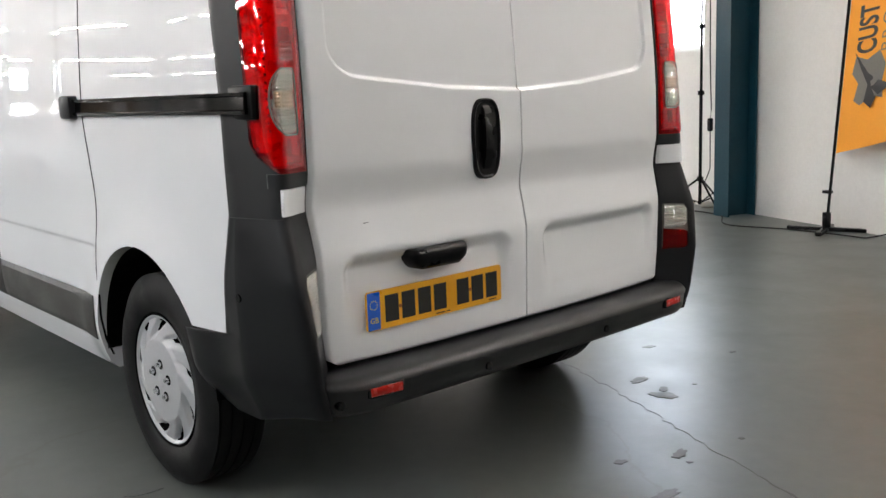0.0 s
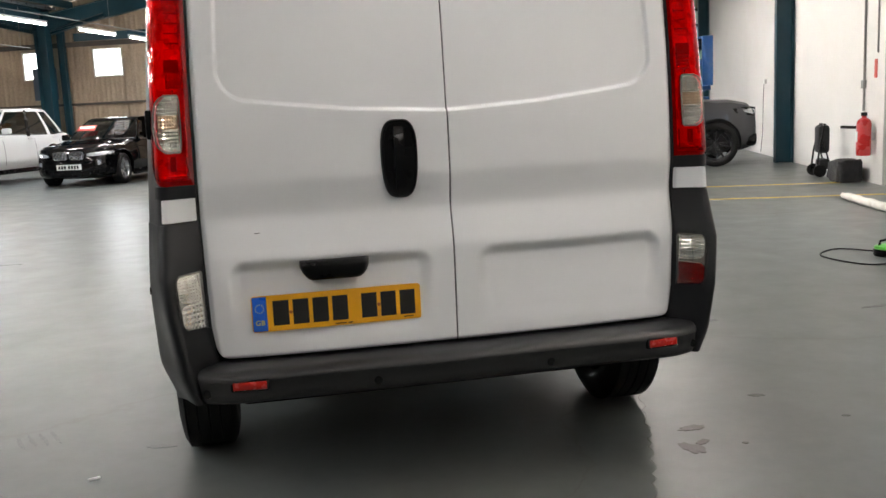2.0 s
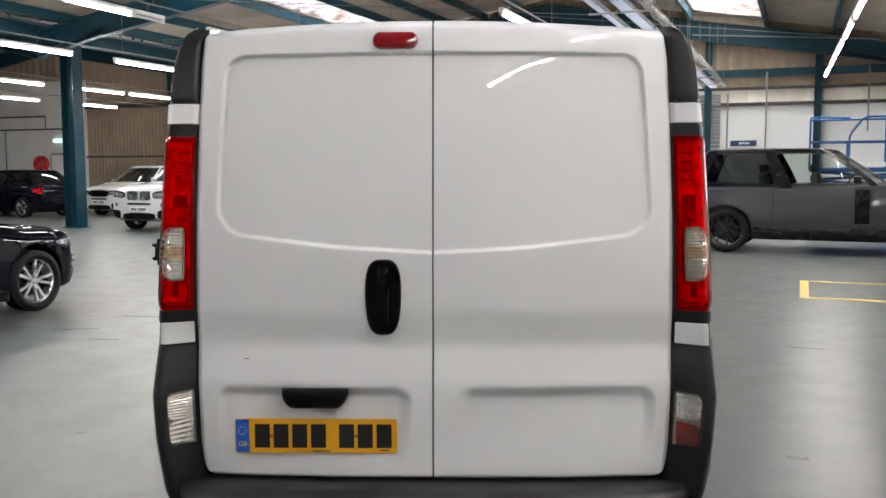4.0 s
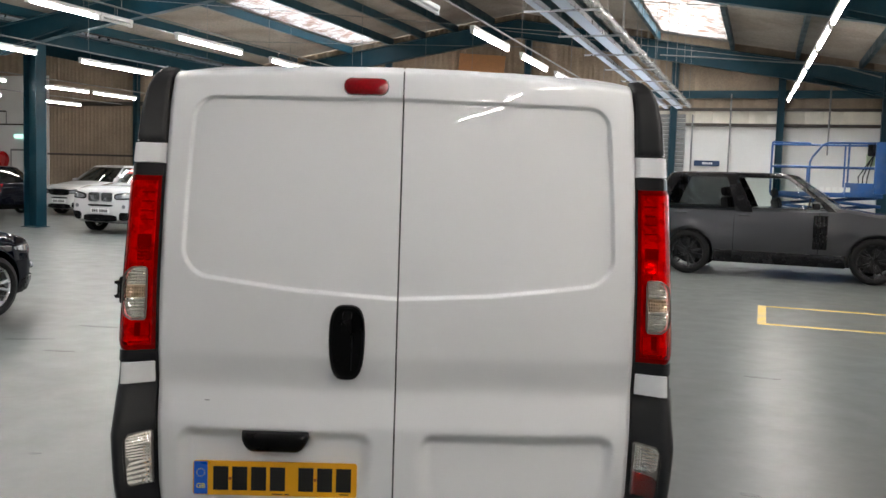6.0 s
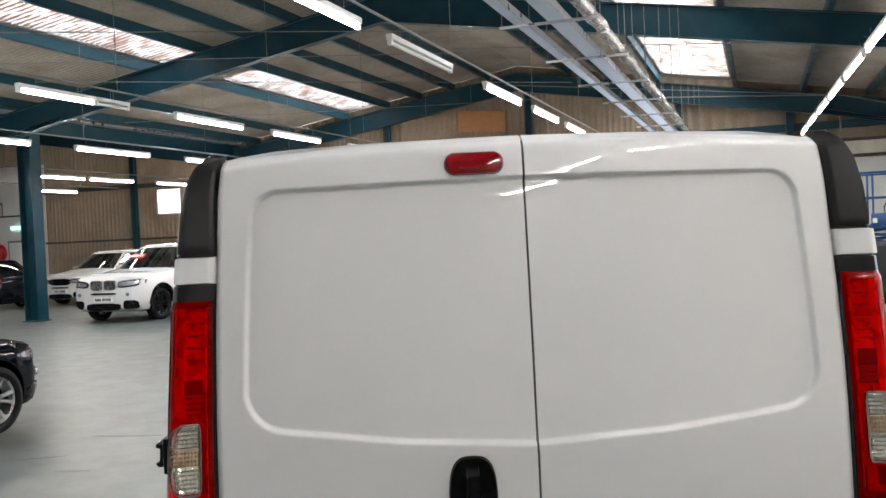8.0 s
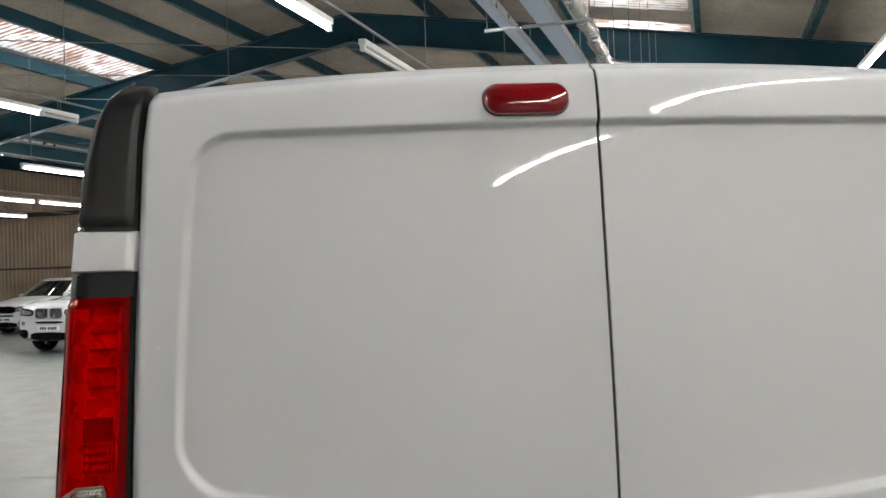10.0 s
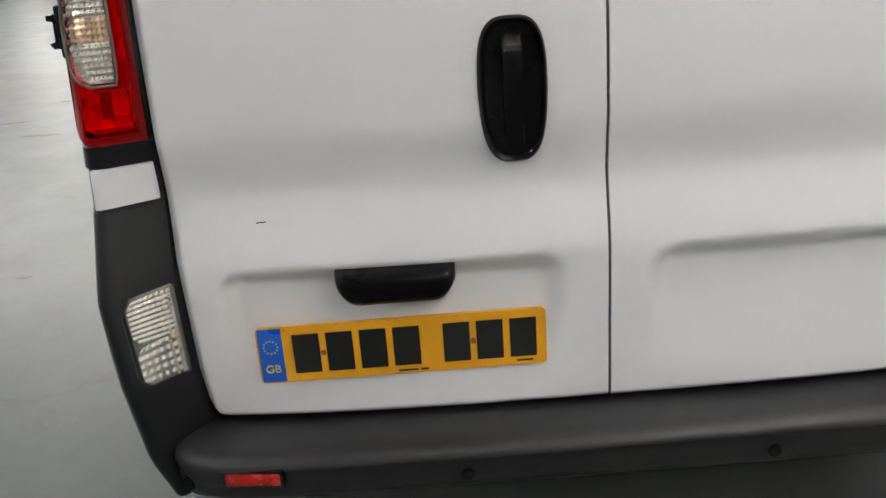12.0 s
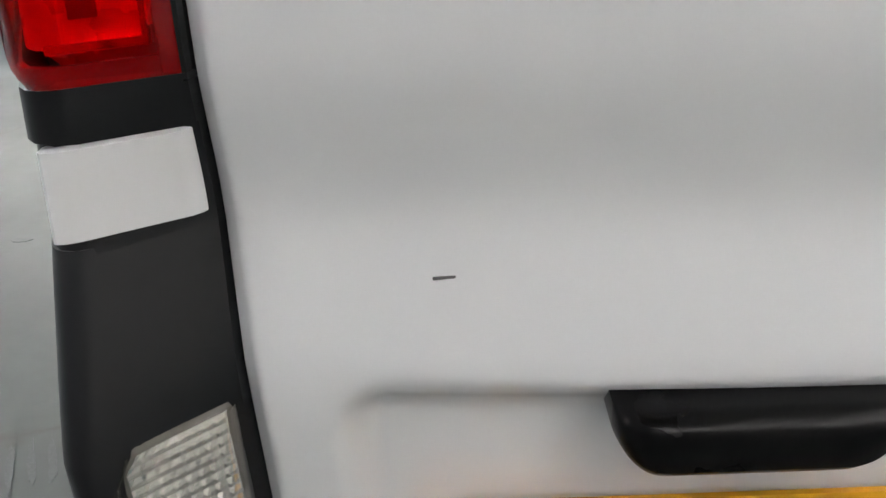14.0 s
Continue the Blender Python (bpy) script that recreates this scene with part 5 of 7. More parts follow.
GREY_PAINT = paint("dark grey metallic paint", (0.046, 0.047, 0.051), 0.55, 0.22, 0.8)
PEARL = paint("white car paint", (0.56, 0.56, 0.545), coat=1.0)
BLACK_PAINT = paint("black car paint", (0.002, 0.002, 0.0023), coat=0.85)
NAVY = paint("dark blue-grey car paint", (0.0035, 0.0045, 0.008))
for glossy in (BLACK_PAINT, NAVY):
    glossy.node_tree.nodes["Principled BSDF"].inputs["Specular IOR Level"].default_value = 0.0
    glossy.node_tree.nodes["Principled BSDF"].inputs["Coat Roughness"].default_value = 0.015
GREY_PAINT.node_tree.nodes["Principled BSDF"].inputs["Coat Roughness"].default_value = 0.08
RED_PAINT = paint("red car paint", (0.4, 0.02, 0.02))

SECTION = [(0.0, 0.0), (0.8, 0.0), (0.93, 0.05), (0.985, 0.16), (1.0, 0.36), (1.0, 0.55), (0.985, 0.7), (0.965, 0.84), (0.93, 0.94), (0.84, 0.985), (0.6, 1.0), (0.0, 1.012)]


def alloy(r, spokes, double, mat, parent, dish=0.02):
    bm = bmesh.new()
    lathe(bm, [(r * 0.9, -0.05), (r * 0.93, 0.07), (r, 0.085), (r * 1.01, 0.06), (r * 0.97, -0.05)], 40)
    part("rim", bm, mat, parent)
    for k in range(spokes):
        a = 2 * math.pi * k / spokes
        for off in ((-0.235, 0.235) if double else (0.0,)):
            bm = bmesh.new()
            rings = []
            for f in (0.12, 0.4, 0.7, 0.96):
                w = (0.0145 if double else 0.034) * (1 + 0.5 * abs(f - 0.5))
                th = a + off * (0.75 + 0.25 * f)
                c = Vector((0.075 - dish * (1 - f), r * f * math.cos(th), r * f * math.sin(th)))
                t = Vector((0, -math.sin(th), math.cos(th)))
                rings.append([c - t * w - Vector((0.03, 0, 0)), c - t * w * 0.8, c + t * w * 0.8, c + t * w - Vector((0.03, 0, 0))])
            loft(bm, rings)
            bmesh.ops.recalc_face_normals(bm, faces=bm.faces)
            part("spoke", bm, mat, parent)
    bm = bmesh.new()
    lathe(bm, [(0.0, 0.07), (r * 0.16, 0.066), (r * 0.2, 0.05), (r * 0.2, 0.0)], 20)
    part("hub_cap", bm, mat, parent)
    bm = bmesh.new()
    lathe(bm, [(0.0, -0.02), (r * 0.7, -0.02), (r * 0.72, -0.04)], 32)
    part("brake_disc", bm, DARK_ALLOY, parent)


def car(name, label, m, L, W, H, wheelbase, front, coat, wheel_r, nose, cowl, belt, tail, cowl_x, roof_f, roof_r, glass_r, rim=ALLOY, spokes=5, double=True,
        roof_mat=None, suv=False, grille="twin", category="car", bars=True, tumble=0.72, sticker=False, clear=0.2, plate=True, blunt=0.0, skirt=0.1, pillar=(11, 12), front_glass=FRONT_GLASS):
    """cowl_x, roof_f, roof_r, glass_r: the screen's foot, the roof's ends and the rear glass's foot, along x."""
    t = thing(name, label, category, m, "parked cars")
    hx = L / 2
    ax_f, ax_r = hx - front, hx - front - wheelbase
    top = [(-hx, tail - 0.28), (-hx + 0.05, tail - 0.04), (-hx + 0.22, tail), (glass_r, (tail + belt) / 2 + 0.02), (glass_r + 0.5, belt), (cowl_x - 0.2, cowl - 0.015), (cowl_x, cowl), (cowl_x + 0.5, cowl - 0.06 - 0.2 * (cowl - nose) * 0.5), (hx - 0.45, nose + 0.06), (hx - 0.14, nose - 0.01), (hx - 0.03, nose - 0.14), (hx, nose - 0.26)]
    plan = [(-hx, 0.8), (-hx + 0.08, 0.88), (-hx + 0.45, 0.965), (-hx + 1.1, 1.0), (hx - 1.5, 1.0), (hx - 0.9, 0.985), (hx - 0.45, 0.93 + 0.04 * blunt), (hx - 0.2, 0.84 + 0.09 * blunt), (hx - 0.06, 0.7 + 0.15 * blunt), (hx, 0.58 + 0.2 * blunt)]
    low = [(-hx, clear + 0.16), (-hx + 0.3, clear + 0.02), (-hx + 0.8, clear), (hx - 0.8, clear), (hx - 0.25, clear + 0.01), (hx, clear + 0.1)]

    def half(x, f):
        return W / 2 * curve_at(plan, x) * curve_at([(b, a) for a, b in SECTION[1:-1]], f)

    def side(x, z):
        z0, z1 = curve_at(low, x), curve_at(top, x)
        return half(x, min(max((z - z0) / (z1 - z0), 0.001), 0.98))
    bm = bmesh.new()
    rings = []
    n = 60
    for k in range(n + 1):
        u = k / n
        x = -hx + L * (0.5 - 0.5 * math.cos(math.pi * u)) * 0.4 + L * u * 0.6
        z0, z1 = curve_at(low, x), curve_at(top, x)
        w = W / 2 * curve_at(plan, x)
        hf = [(x, a * w, z0 + b * (z1 - z0)) for a, b in SECTION]
        rings.append([*hf, *[(px, -py, pz) for px, py, pz in hf[-2:0:-1]]])
    loft(bm, rings)
    bmesh.ops.recalc_face_normals(bm, faces=bm.faces)
    body = link_mesh("body", bm, coat, None)
    cut = []
    for ax in (ax_f, ax_r):
        for s in (-1, 1):
            c = bmesh.new()
            rod(c, (ax, s * (W / 2 - 0.3), wheel_r + 0.02), (ax, s * (W / 2 + 0.3), wheel_r + 0.02), wheel_r + 0.05, 36)
            cut.append(c)
    carve(body, cut)
    smooth(body, 40)
    body.parent = t
    # cabin
    levels = [0.0, 0.25, 0.5, 0.75, 0.9, 1.0]
    roof_z0 = H - 0.05

    def cabin(f, grow=0.0):
        z = (belt - 0.06) + (roof_z0 - belt + 0.06) * f
        g = f ** 1.15
        xf = cowl_x + 0.06 + (roof_f - cowl_x - 0.06) * g
        xr = glass_r - 0.05 + (roof_r - glass_r + 0.05) * g
        w = (W / 2) * (0.945 + (tumble - 0.945) * f ** 1.3) + grow
        pts = []
        ns, ne = 24, 10
        for i in range(ns):
            q = i / (ns - 1)
            x = xf - 0.16 + (xr - xf + 0.28) * q
            pts.append((x, w * (1 - 0.05 * (1 - q) ** 3 - 0.1 * q ** 4), z))
        for i in range(1, ne):
            q = i / ne
            y = 1 - 2 * q
            pts.append((xr + 0.12 * abs(y) ** 2.5 - grow, w * 0.9 * y, z))
        for i in range(ns - 1, -1, -1):
            pts.append((pts[i][0], -pts[i][1], z))
        for i in range(1, ne):
            q = i / ne
            y = -1 + 2 * q
            pts.append((xf - 0.16 * abs(y) ** 2.5 + grow, w * 0.95 * y, z + (cowl - belt) * (1 - f) * (1 - abs(y)) * 0.6))
        return pts
    bm = bmesh.new()
    loft(bm, [cabin(f) for f in levels])
    bmesh.ops.recalc_face_normals(bm, faces=bm.faces)
    panes = part("cabin_glass", bm, CAR_GLASS, t, "clear front windows and dark tinted rear windows", 30)
    panes.visible_shadow = False
    panes.data.materials.append(front_glass)
    for p in panes.data.polygons:
        p.material_index = 1 if p.center.x > (cowl_x + roof_r) / 2 - 0.28 else 0
    part("dashboard", boxed((cowl_x - 0.55, -W * 0.43, belt - 0.2), (cowl_x - 0.02, W * 0.43, belt + 0.035), 0.05), CAR_SEAT, t)
    part("parcel_shelf", boxed((glass_r + 0.1, -W * 0.43, belt - 0.2), (cowl_x - 0.5, W * 0.43, belt + 0.012), 0.004), CAR_SEAT, t)
    for s in (1, -1):
        xs = cowl_x - 1.15
        for xq in (xs, xs - 0.85):
            seat = part("seat_back", boxed((-0.07, -0.24, -0.3), (0.07, 0.24, 0.17), 0.05, Matrix.Translation((xq, s * W * 0.2, belt + 0.02)) @ Matrix.Rotation(-0.2, 4, "Y")), CAR_SEAT, t)
            part("headrest", boxed((-0.045, -0.12, 0.19), (0.045, 0.12, 0.34), 0.04, Matrix.Translation((xq, s * W * 0.2, belt + 0.02)) @ Matrix.Rotation(-0.2, 4, "Y")), CAR_SEAT, seat)
    bm = bmesh.new()
    tube_along(bm, [(cowl_x - 0.62 + 0.04 * math.cos(a), -W * 0.2 + 0.18 * math.sin(a), belt + 0.02 + 0.17 * math.cos(a)) for a in [2 * math.pi * k / 20 for k in range(21)]], 0.014, 6)
    part("steering_wheel", bm, CAR_SEAT, t)
    bm = bmesh.new()
    base = cabin(0.93, 0.006)
    cx = (roof_f + roof_r) / 2
    rr = [base]
    for k, dz in ((0.99, 0.012), (0.965, 0.027), (0.9, 0.042), (0.7, 0.055), (0.35, 0.062)):
        up = cabin(1.0, 0.006)
        rr.append([(cx + (x - cx) * k, y * k, roof_z0 - 0.012 + dz * (H - roof_z0) / 0.05) for x, y, z in up])
    loft(bm, rr)
    bmesh.ops.recalc_face_normals(bm, faces=bm.faces)
    part("roof", bm, roof_mat or coat, t)
    idx = {"front_pillar": (0, 1), "door_pillar": pillar, "rear_pillar": (21, 23)} if not suv else {"front_pillar": (0, 1), "door_pillar": (10, 11), "rear_pillar": (17, 18), "tail_pillar": (22, 23)}
    for pn, (i0, i1) in idx.items():
        for s in (1, -1):
            bm = bmesh.new()
            loft(bm, [[(cabin(f, 0.008)[i][0], s * cabin(f, 0.008)[i][1], cabin(f, 0.008)[i][2]) for i in range(i0, i1 + 1)] for f in levels], False, False)
            thick(bm, (0, -s * 0.02, 0))
            part(pn, bm, (CAR_BLACK if (roof_mat or pn == "door_pillar") else coat), t)
    # wheels
    for ax in (ax_f, ax_r):
        for s in (-1, 1):
            w = part("wheel", tyre_mesh(wheel_r, 0.23, wheel_r * 0.72), RUBBER, t, "black tyre on an alloy rim")
            w.matrix_basis = Matrix.Translation((ax, s * (W / 2 - 0.145), wheel_r)) @ Matrix.Rotation(radians(90 * s), 4, "Z")
            alloy(wheel_r * 0.72, spokes, double, rim, w)
            bm = bmesh.new()
            q = 20
            loft(bm, [[(ax + r * math.cos(a), s * (side(ax + r * math.cos(a), wheel_r + 0.02 + r * math.sin(a)) + o), wheel_r + 0.02 + r * math.sin(a)) for r, o in ((wheel_r + 0.046, -0.25), (wheel_r + 0.046, 0.006), (wheel_r + (0.1 if suv else 0.06), 0.008))] for a in [math.pi * k / q for k in range(q + 1)]], False, False)
            part("arch_trim", bm, CAR_BLACK if suv else coat, t)
    part("underside", boxed((ax_r - 0.3, -W / 2 + 0.32, clear - 0.02), (ax_f + 0.3, W / 2 - 0.32, clear + 0.25), 0.02), UNDERSIDE, t)
    # flank details
    for s in (1, -1):
        for xg in (cowl_x - 0.42, (cowl_x + roof_r) / 2 - 0.28, glass_r + 0.42 if suv else roof_r + 0.15):
            z0, z1 = clear + 0.12, belt - 0.03
            bm = bmesh.new()
            loft(bm, [[(xg - 0.005, s * (side(xg, z0 + (z1 - z0) * k / 8) + 0.0015), z0 + (z1 - z0) * k / 8), (xg + 0.005, s * (side(xg, z0 + (z1 - z0) * k / 8) + 0.0015), z0 + (z1 - z0) * k / 8)] for k in range(9)], False, False)
            thick(bm, (0, -s * 0.005, 0))
            part("door_gap", bm, GAP, t)
        for xh in ((cowl_x + roof_r) / 2 - 0.12, glass_r + 0.62 if suv else roof_r + 0.32):
            zz = belt - 0.11
            part("door_handle", boxed((xh - 0.1, -0.018, -0.014), (xh + 0.1, 0.018, 0.014), 0.01, Matrix.Translation((0, s * (side(xh, zz) + 0.01), zz))), coat, t)
        part("sill", boxed((ax_r + wheel_r + 0.06, -0.03, clear - 0.01), (ax_f - wheel_r - 0.06, 0.03, clear + skirt), 0.012, Matrix.Translation((0, s * (W / 2 - 0.03), 0))), CAR_BLACK, t)
        mir = part("door_mirror", boxed((-0.07, -0.1, -0.06), (0.07, 0.1, 0.07), 0.035, Matrix.Translation((cowl_x - 0.48, s * (W / 2 + 0.05), belt + 0.08))), CAR_BLACK if roof_mat else coat, t)
        part("mirror_glass", boxed((-0.074, -0.08, -0.045), (-0.069, 0.08, 0.05), 0.001, Matrix.Translation((cowl_x - 0.48, s * (W / 2 + 0.05), belt + 0.08))), CHROME, mir)
        # rear lamps follow the rounded corners
        bm = bmesh.new()
        rows = []
        for k in range(7):
            q = k / 6
            x = -hx + 0.03 + 0.3 * q
            zc, hh = tail - 0.16, 0.1 * (1 - 0.5 * q)
            rows.append([(x, s * (side(x, zc - hh) + 0.006), zc - hh), (x, s * (side(x, zc) + 0.012), zc), (x, s * (side(x, zc + hh) + 0.006), zc + hh)])
        loft(bm, rows, False, False)
        thick(bm, (0.02, -s * 0.02, 0))
        part("rear_lamp", bm, RED_LENS, t)
    # nose: lamps, grilles and intakes follow its rounded front
    rise = nose - clear

    def front_x(y, z):
        x = hx
        while x > hx - 1.1 and side(x, z) < abs(y):
            x -= 0.004
        return x

    def nose_patch(name, mat, parent, y0, y1, f0, f1, out=0.006, corner=0.3, slope=0.0, label="", n=10):
        """A rounded plate on the nose between y0 and y1, heights as shares of the nose's rise."""
        bm = bmesh.new()

        def f(p, q):
            e = (2 * abs(p - 0.5)) ** 6 * corner
            qq = 0.5 + (q - 0.5) * (1 - e)
            y = y0 + (y1 - y0) * p
            z = clear + rise * (f0 + (f1 - f0) * qq + slope * p)
            return (front_x(y, z) + out, y, z)
        grid(bm, n, 5, f)
        thick(bm, (-0.03, 0, 0))
        return part(name, bm, mat, parent, label)
    w2 = W / 2
    for s in (1, -1):
        nose_patch("headlamp", CAR_BLACK, t, s * w2 * 0.42, s * w2 * 0.93, 0.68, 0.87, 0.014, 0.5, 0.05)
        nose_patch("headlamp_lens", HEADLAMP, t, s * w2 * 0.45, s * w2 * 0.9, 0.71, 0.83, 0.022, 0.6, 0.05, "clear wraparound headlamp")
        nose_patch("bumper_intake", CAR_BLACK, t, s * w2 * 0.56, s * w2 * 0.88, 0.1, 0.34, 0.022, 0.5)
        if grille == "twin":
            bm = bmesh.new()
            fz = clear + rise * 0.5
            rod(bm, (front_x(w2 * 0.68, fz) - 0.02, s * w2 * 0.68, fz), (front_x(w2 * 0.68, fz) + 0.012, s * w2 * 0.68, fz), 0.045, 14)
            part("fog_lamp", bm, HEADLAMP, t)
    nose_patch("lower_grille", CAR_BLACK, t, -w2 * 0.48, w2 * 0.48, 0.06, 0.26, 0.016, 0.4)
    nose_patch("air_slot", CAR_BLACK, t, -w2 * 0.36, w2 * 0.36, 0.49, 0.55, 0.006, 0.5)
    for s in ((1, -1) if grille == "twin" else (0,)):
        ya, yb = (s * 0.02, s * w2 * 0.36) if grille == "twin" else (-w2 * 0.42, w2 * 0.42)
        rim_m = CHROME if grille == "twin" else CAR_BLACK
        g = nose_patch("grille", rim_m, t, ya, yb, 0.62, 0.9, 0.008, 0.35)
        m0 = ya + (yb - ya) * 0.06
        m1 = ya + (yb - ya) * 0.94
        nose_patch("grille_mesh", CAR_BLACK, g, m0, m1, 0.64, 0.88, 0.012, 0.35)
        for k in range(9):
            y = m0 + (m1 - m0) * (k + 0.5) / 9
            nose_patch("grille_bar", ALLOY if grille == "twin" else CAR_BLACK, g, y - 0.007, y + 0.007, 0.645, 0.875, 0.016, 0.0, n=1)
    if plate:
        zp = clear + rise * 0.3
        xp = front_x(0.26, zp + 0.05) + 0.015
        pl = part("number_plate", boxed((xp - 0.04, -0.26, zp), (xp + 0.012, 0.26, zp + 0.11), 0.003), PLATE_WHITE, t)
        for k in range(7):
            y = 0.19 - 0.06 * k - (0.03 if k > 3 else 0)
            part("character_bar", boxed((xp + 0.0115, y - 0.022, zp + 0.022), (xp + 0.0135, y + 0.022, zp + 0.088)), INK, pl)
    if sticker:
        xs = (cowl_x + roof_f) / 2 - 0.02
        ang = math.atan2(roof_z0 - belt, cowl_x - roof_f)
        st = part("windscreen_sticker", boxed((-0.1, -0.3, -0.004), (0.1, 0.1, 0.004), 0, Matrix.Translation((xs + 0.1, -0.25, (belt + roof_z0) / 2 + 0.05)) @ Matrix.Rotation(ang, 4, "Y")), STICKER, t, "red and white price sticker")
        part("print_bar", boxed((-0.06, -0.27, 0.004), (0.02, 0.07, 0.006), 0, Matrix.Translation((xs + 0.1, -0.25, (belt + roof_z0) / 2 + 0.05)) @ Matrix.Rotation(ang, 4, "Y")), PLATE_WHITE, st)
    return t


def parked(u, v, heading):
    """A pose on the floor: heading in degrees from the hall's u axis."""
    return HALL @ pose(u, v, 0, 0, 0, heading)


# big grey off-roader, nose to the white wall
rover = car("off_roader", "dark grey metallic off-roader with black roof and dark wheels", parked(1.25, 15.086, -3), 4.76, 2.05, 1.84, 3.05, 0.7, GREY_PAINT, 0.39,
    1.12, 1.25, 1.2, 1.2, 1.21, 0.41, -1.84, -2.19, rim=DARK_ALLOY, spokes=5, double=True, roof_mat=CAR_BLACK, suv=False, grille="wide", tumble=0.74, clear=0.26, blunt=0.95, skirt=0.2, pillar=(10, 12), front_glass=CLEAR_PANE)
part("vent_panel", boxed((0.7, -1.028, 0.55), (0.93, -0.99, 1.13), 0.004), GAP, rover, "black recessed vent panel")
for k in range(4):
    part("fender_vent", boxed((0.71 + 0.055 * k, -1.035, 0.56), (0.756 + 0.055 * k, -1.0, 1.12), 0.006), CAR_BLACK, rover, "black vertical vent bar")
car("off_roader", "white off-roader facing out, price sticker in the windscreen", parked(-13.55, 17.22, -90), 4.89, 1.94, 1.76, 2.93, 0.87, PEARL, 0.37,
    1.06, 1.19, 1.13, 1.15, 1.05, 0.25, -1.75, -2.15, rim=DARK_ALLOY, suv=True, sticker=True, tumble=0.72, clear=0.24, blunt=1.0)
car("saloon", "glossy black saloon with silver wheels, sticker in the windscreen", parked(-10.15, 17.1, -86), 4.62, 1.81, 1.43, 2.81, 0.78, BLACK_PAINT, 0.32,
    0.8, 0.95, 0.92, 1.02, 0.85, 0.15, -1.1, -1.75, sticker=True, tumble=0.66, clear=0.17)
car("saloon", "glossy black saloon with striped reflections and silver wheels", parked(-7.3, 17.0, -92), 4.66, 1.81, 1.43, 2.8, 0.84, BLACK_PAINT, 0.32,
    0.82, 0.97, 0.93, 1.03, 0.85, 0.15, -1.1, -1.75, grille="wide", sticker=True, tumble=0.66, clear=0.17)
car("hatchback", "dark blue-grey hatchback with silver double-spoke wheels", parked(-7.281, 3.26, 87), 4.29, 1.77, 1.43, 2.69, 0.74, NAVY, 0.32,
    0.82, 0.98, 0.94, 0.98, 0.8, 0.1, -1.5, -1.95, tumble=0.68, clear=0.17, plate=False)
car("hatchback", "white family hatchback parked beyond the column", parked(-19.6, 22.4, -92), 4.4, 1.84, 1.62, 2.69, 0.9, PEARL, 0.32,
    0.9, 1.08, 1.0, 1.05, 0.95, 0.15, -1.5, -1.95, grille="wide", tumble=0.68, clear=0.17, blunt=0.6)
car("estate_car", "white estate car parked behind white off-roader", parked(-17.2, 22.3, -90), 4.5, 1.82, 1.55, 2.69, 0.9, PEARL, 0.32,
    0.88, 1.06, 1.0, 1.05, 0.95, 0.15, -1.7, -2.1, grille="wide", tumble=0.68, clear=0.17)
car("hatchback", "dark grey hatchback parked across the far bay", parked(-22.6, 19.6, 176), 4.3, 1.79, 1.48, 2.66, 0.85, NAVY, 0.32,
    0.85, 1.0, 0.95, 1.0, 0.85, 0.1, -1.5, -1.95, grille="wide", tumble=0.68, clear=0.17)
car("hatchback", "glossy black hatchback nosing out in the far bay", parked(-24.1, 17.5, -12), 4.3, 1.79, 1.46, 2.66, 0.85, BLACK_PAINT, 0.32,
    0.85, 1.0, 0.95, 1.0, 0.85, 0.1, -1.5, -1.95, grille="wide", tumble=0.68, clear=0.17)
car("hatchback", "red hatchback parked behind black saloons", parked(-9.7, 22.7, -95), 3.9, 1.7, 1.55, 2.5, 0.8, RED_PAINT, 0.3,
    0.85, 1.0, 0.95, 1.0, 0.8, 0.1, -1.4, -1.75, grille="wide", tumble=0.68, clear=0.17)


# ---- things along the white wall and overhead ----
def tray_material():
    """Perforated white-galvanised sheet: some of the daylight above comes through."""
    m = material("perforated galvanised tray", (0.88, 0.9, 0.93), 0.4, vary=0.12, scale=12, grain=120)
    n, li = m.node_tree.nodes, m.node_tree.links
    tr = n.new("ShaderNodeBsdfTranslucent")
    tr.inputs[0].default_value = (0.85, 0.9, 0.97, 1)
    mx = n.new("ShaderNodeMixShader")
    mx.inputs[0].default_value = 0.7
    li.new(n["Principled BSDF"].outputs[0], mx.inputs[1])
    li.new(tr.outputs[0], mx.inputs[2])
    li.new(mx.outputs[0], n["Material Output"].inputs[0])
    return m


TRAY = tray_material()
FOIL = material("crinkled foil lagging", (0.75, 0.75, 0.74), 0.2, metal=0.95, vary=0.2, scale=14, grain=60, bump=0.01)
ORANGE = material("orange banner cloth", (0.85, 0.33, 0.02), 0.7, vary=0.06, scale=3)
BANNER_GREY = material("grey banner print", (0.16, 0.15, 0.13), 0.7)
TARP = material("dirty white rolled sheeting", (0.7, 0.67, 0.6), 0.65, vary=0.1, scale=8, stain=(0.35, 0.28, 0.2), stain_scale=3)
LIFT_BLUE = material("blue machine paint", (0.006, 0.062, 0.21), 0.4, vary=0.15, scale=4, stain=(0.08, 0.1, 0.16), stain_scale=3)
EXT_RED = material("red extinguisher paint", (0.5, 0.02, 0.02), 0.3, vary=0.05, coat=0.5)
GREEN = material("bright green plastic", (0.1, 0.5, 0.05), 0.4, vary=0.08)
SIGN_GREEN = material("green sign", (0.02, 0.35, 0.16), 0.4, vary=0.05)
RUBBLE = material("brown rubble", (0.18, 0.13, 0.09), 0.9, vary=0.4, scale=20, per_object=0.4)
CARD = material("pale scuffed paper", (0.5, 0.48, 0.43), 0.8, per_object=0.3)

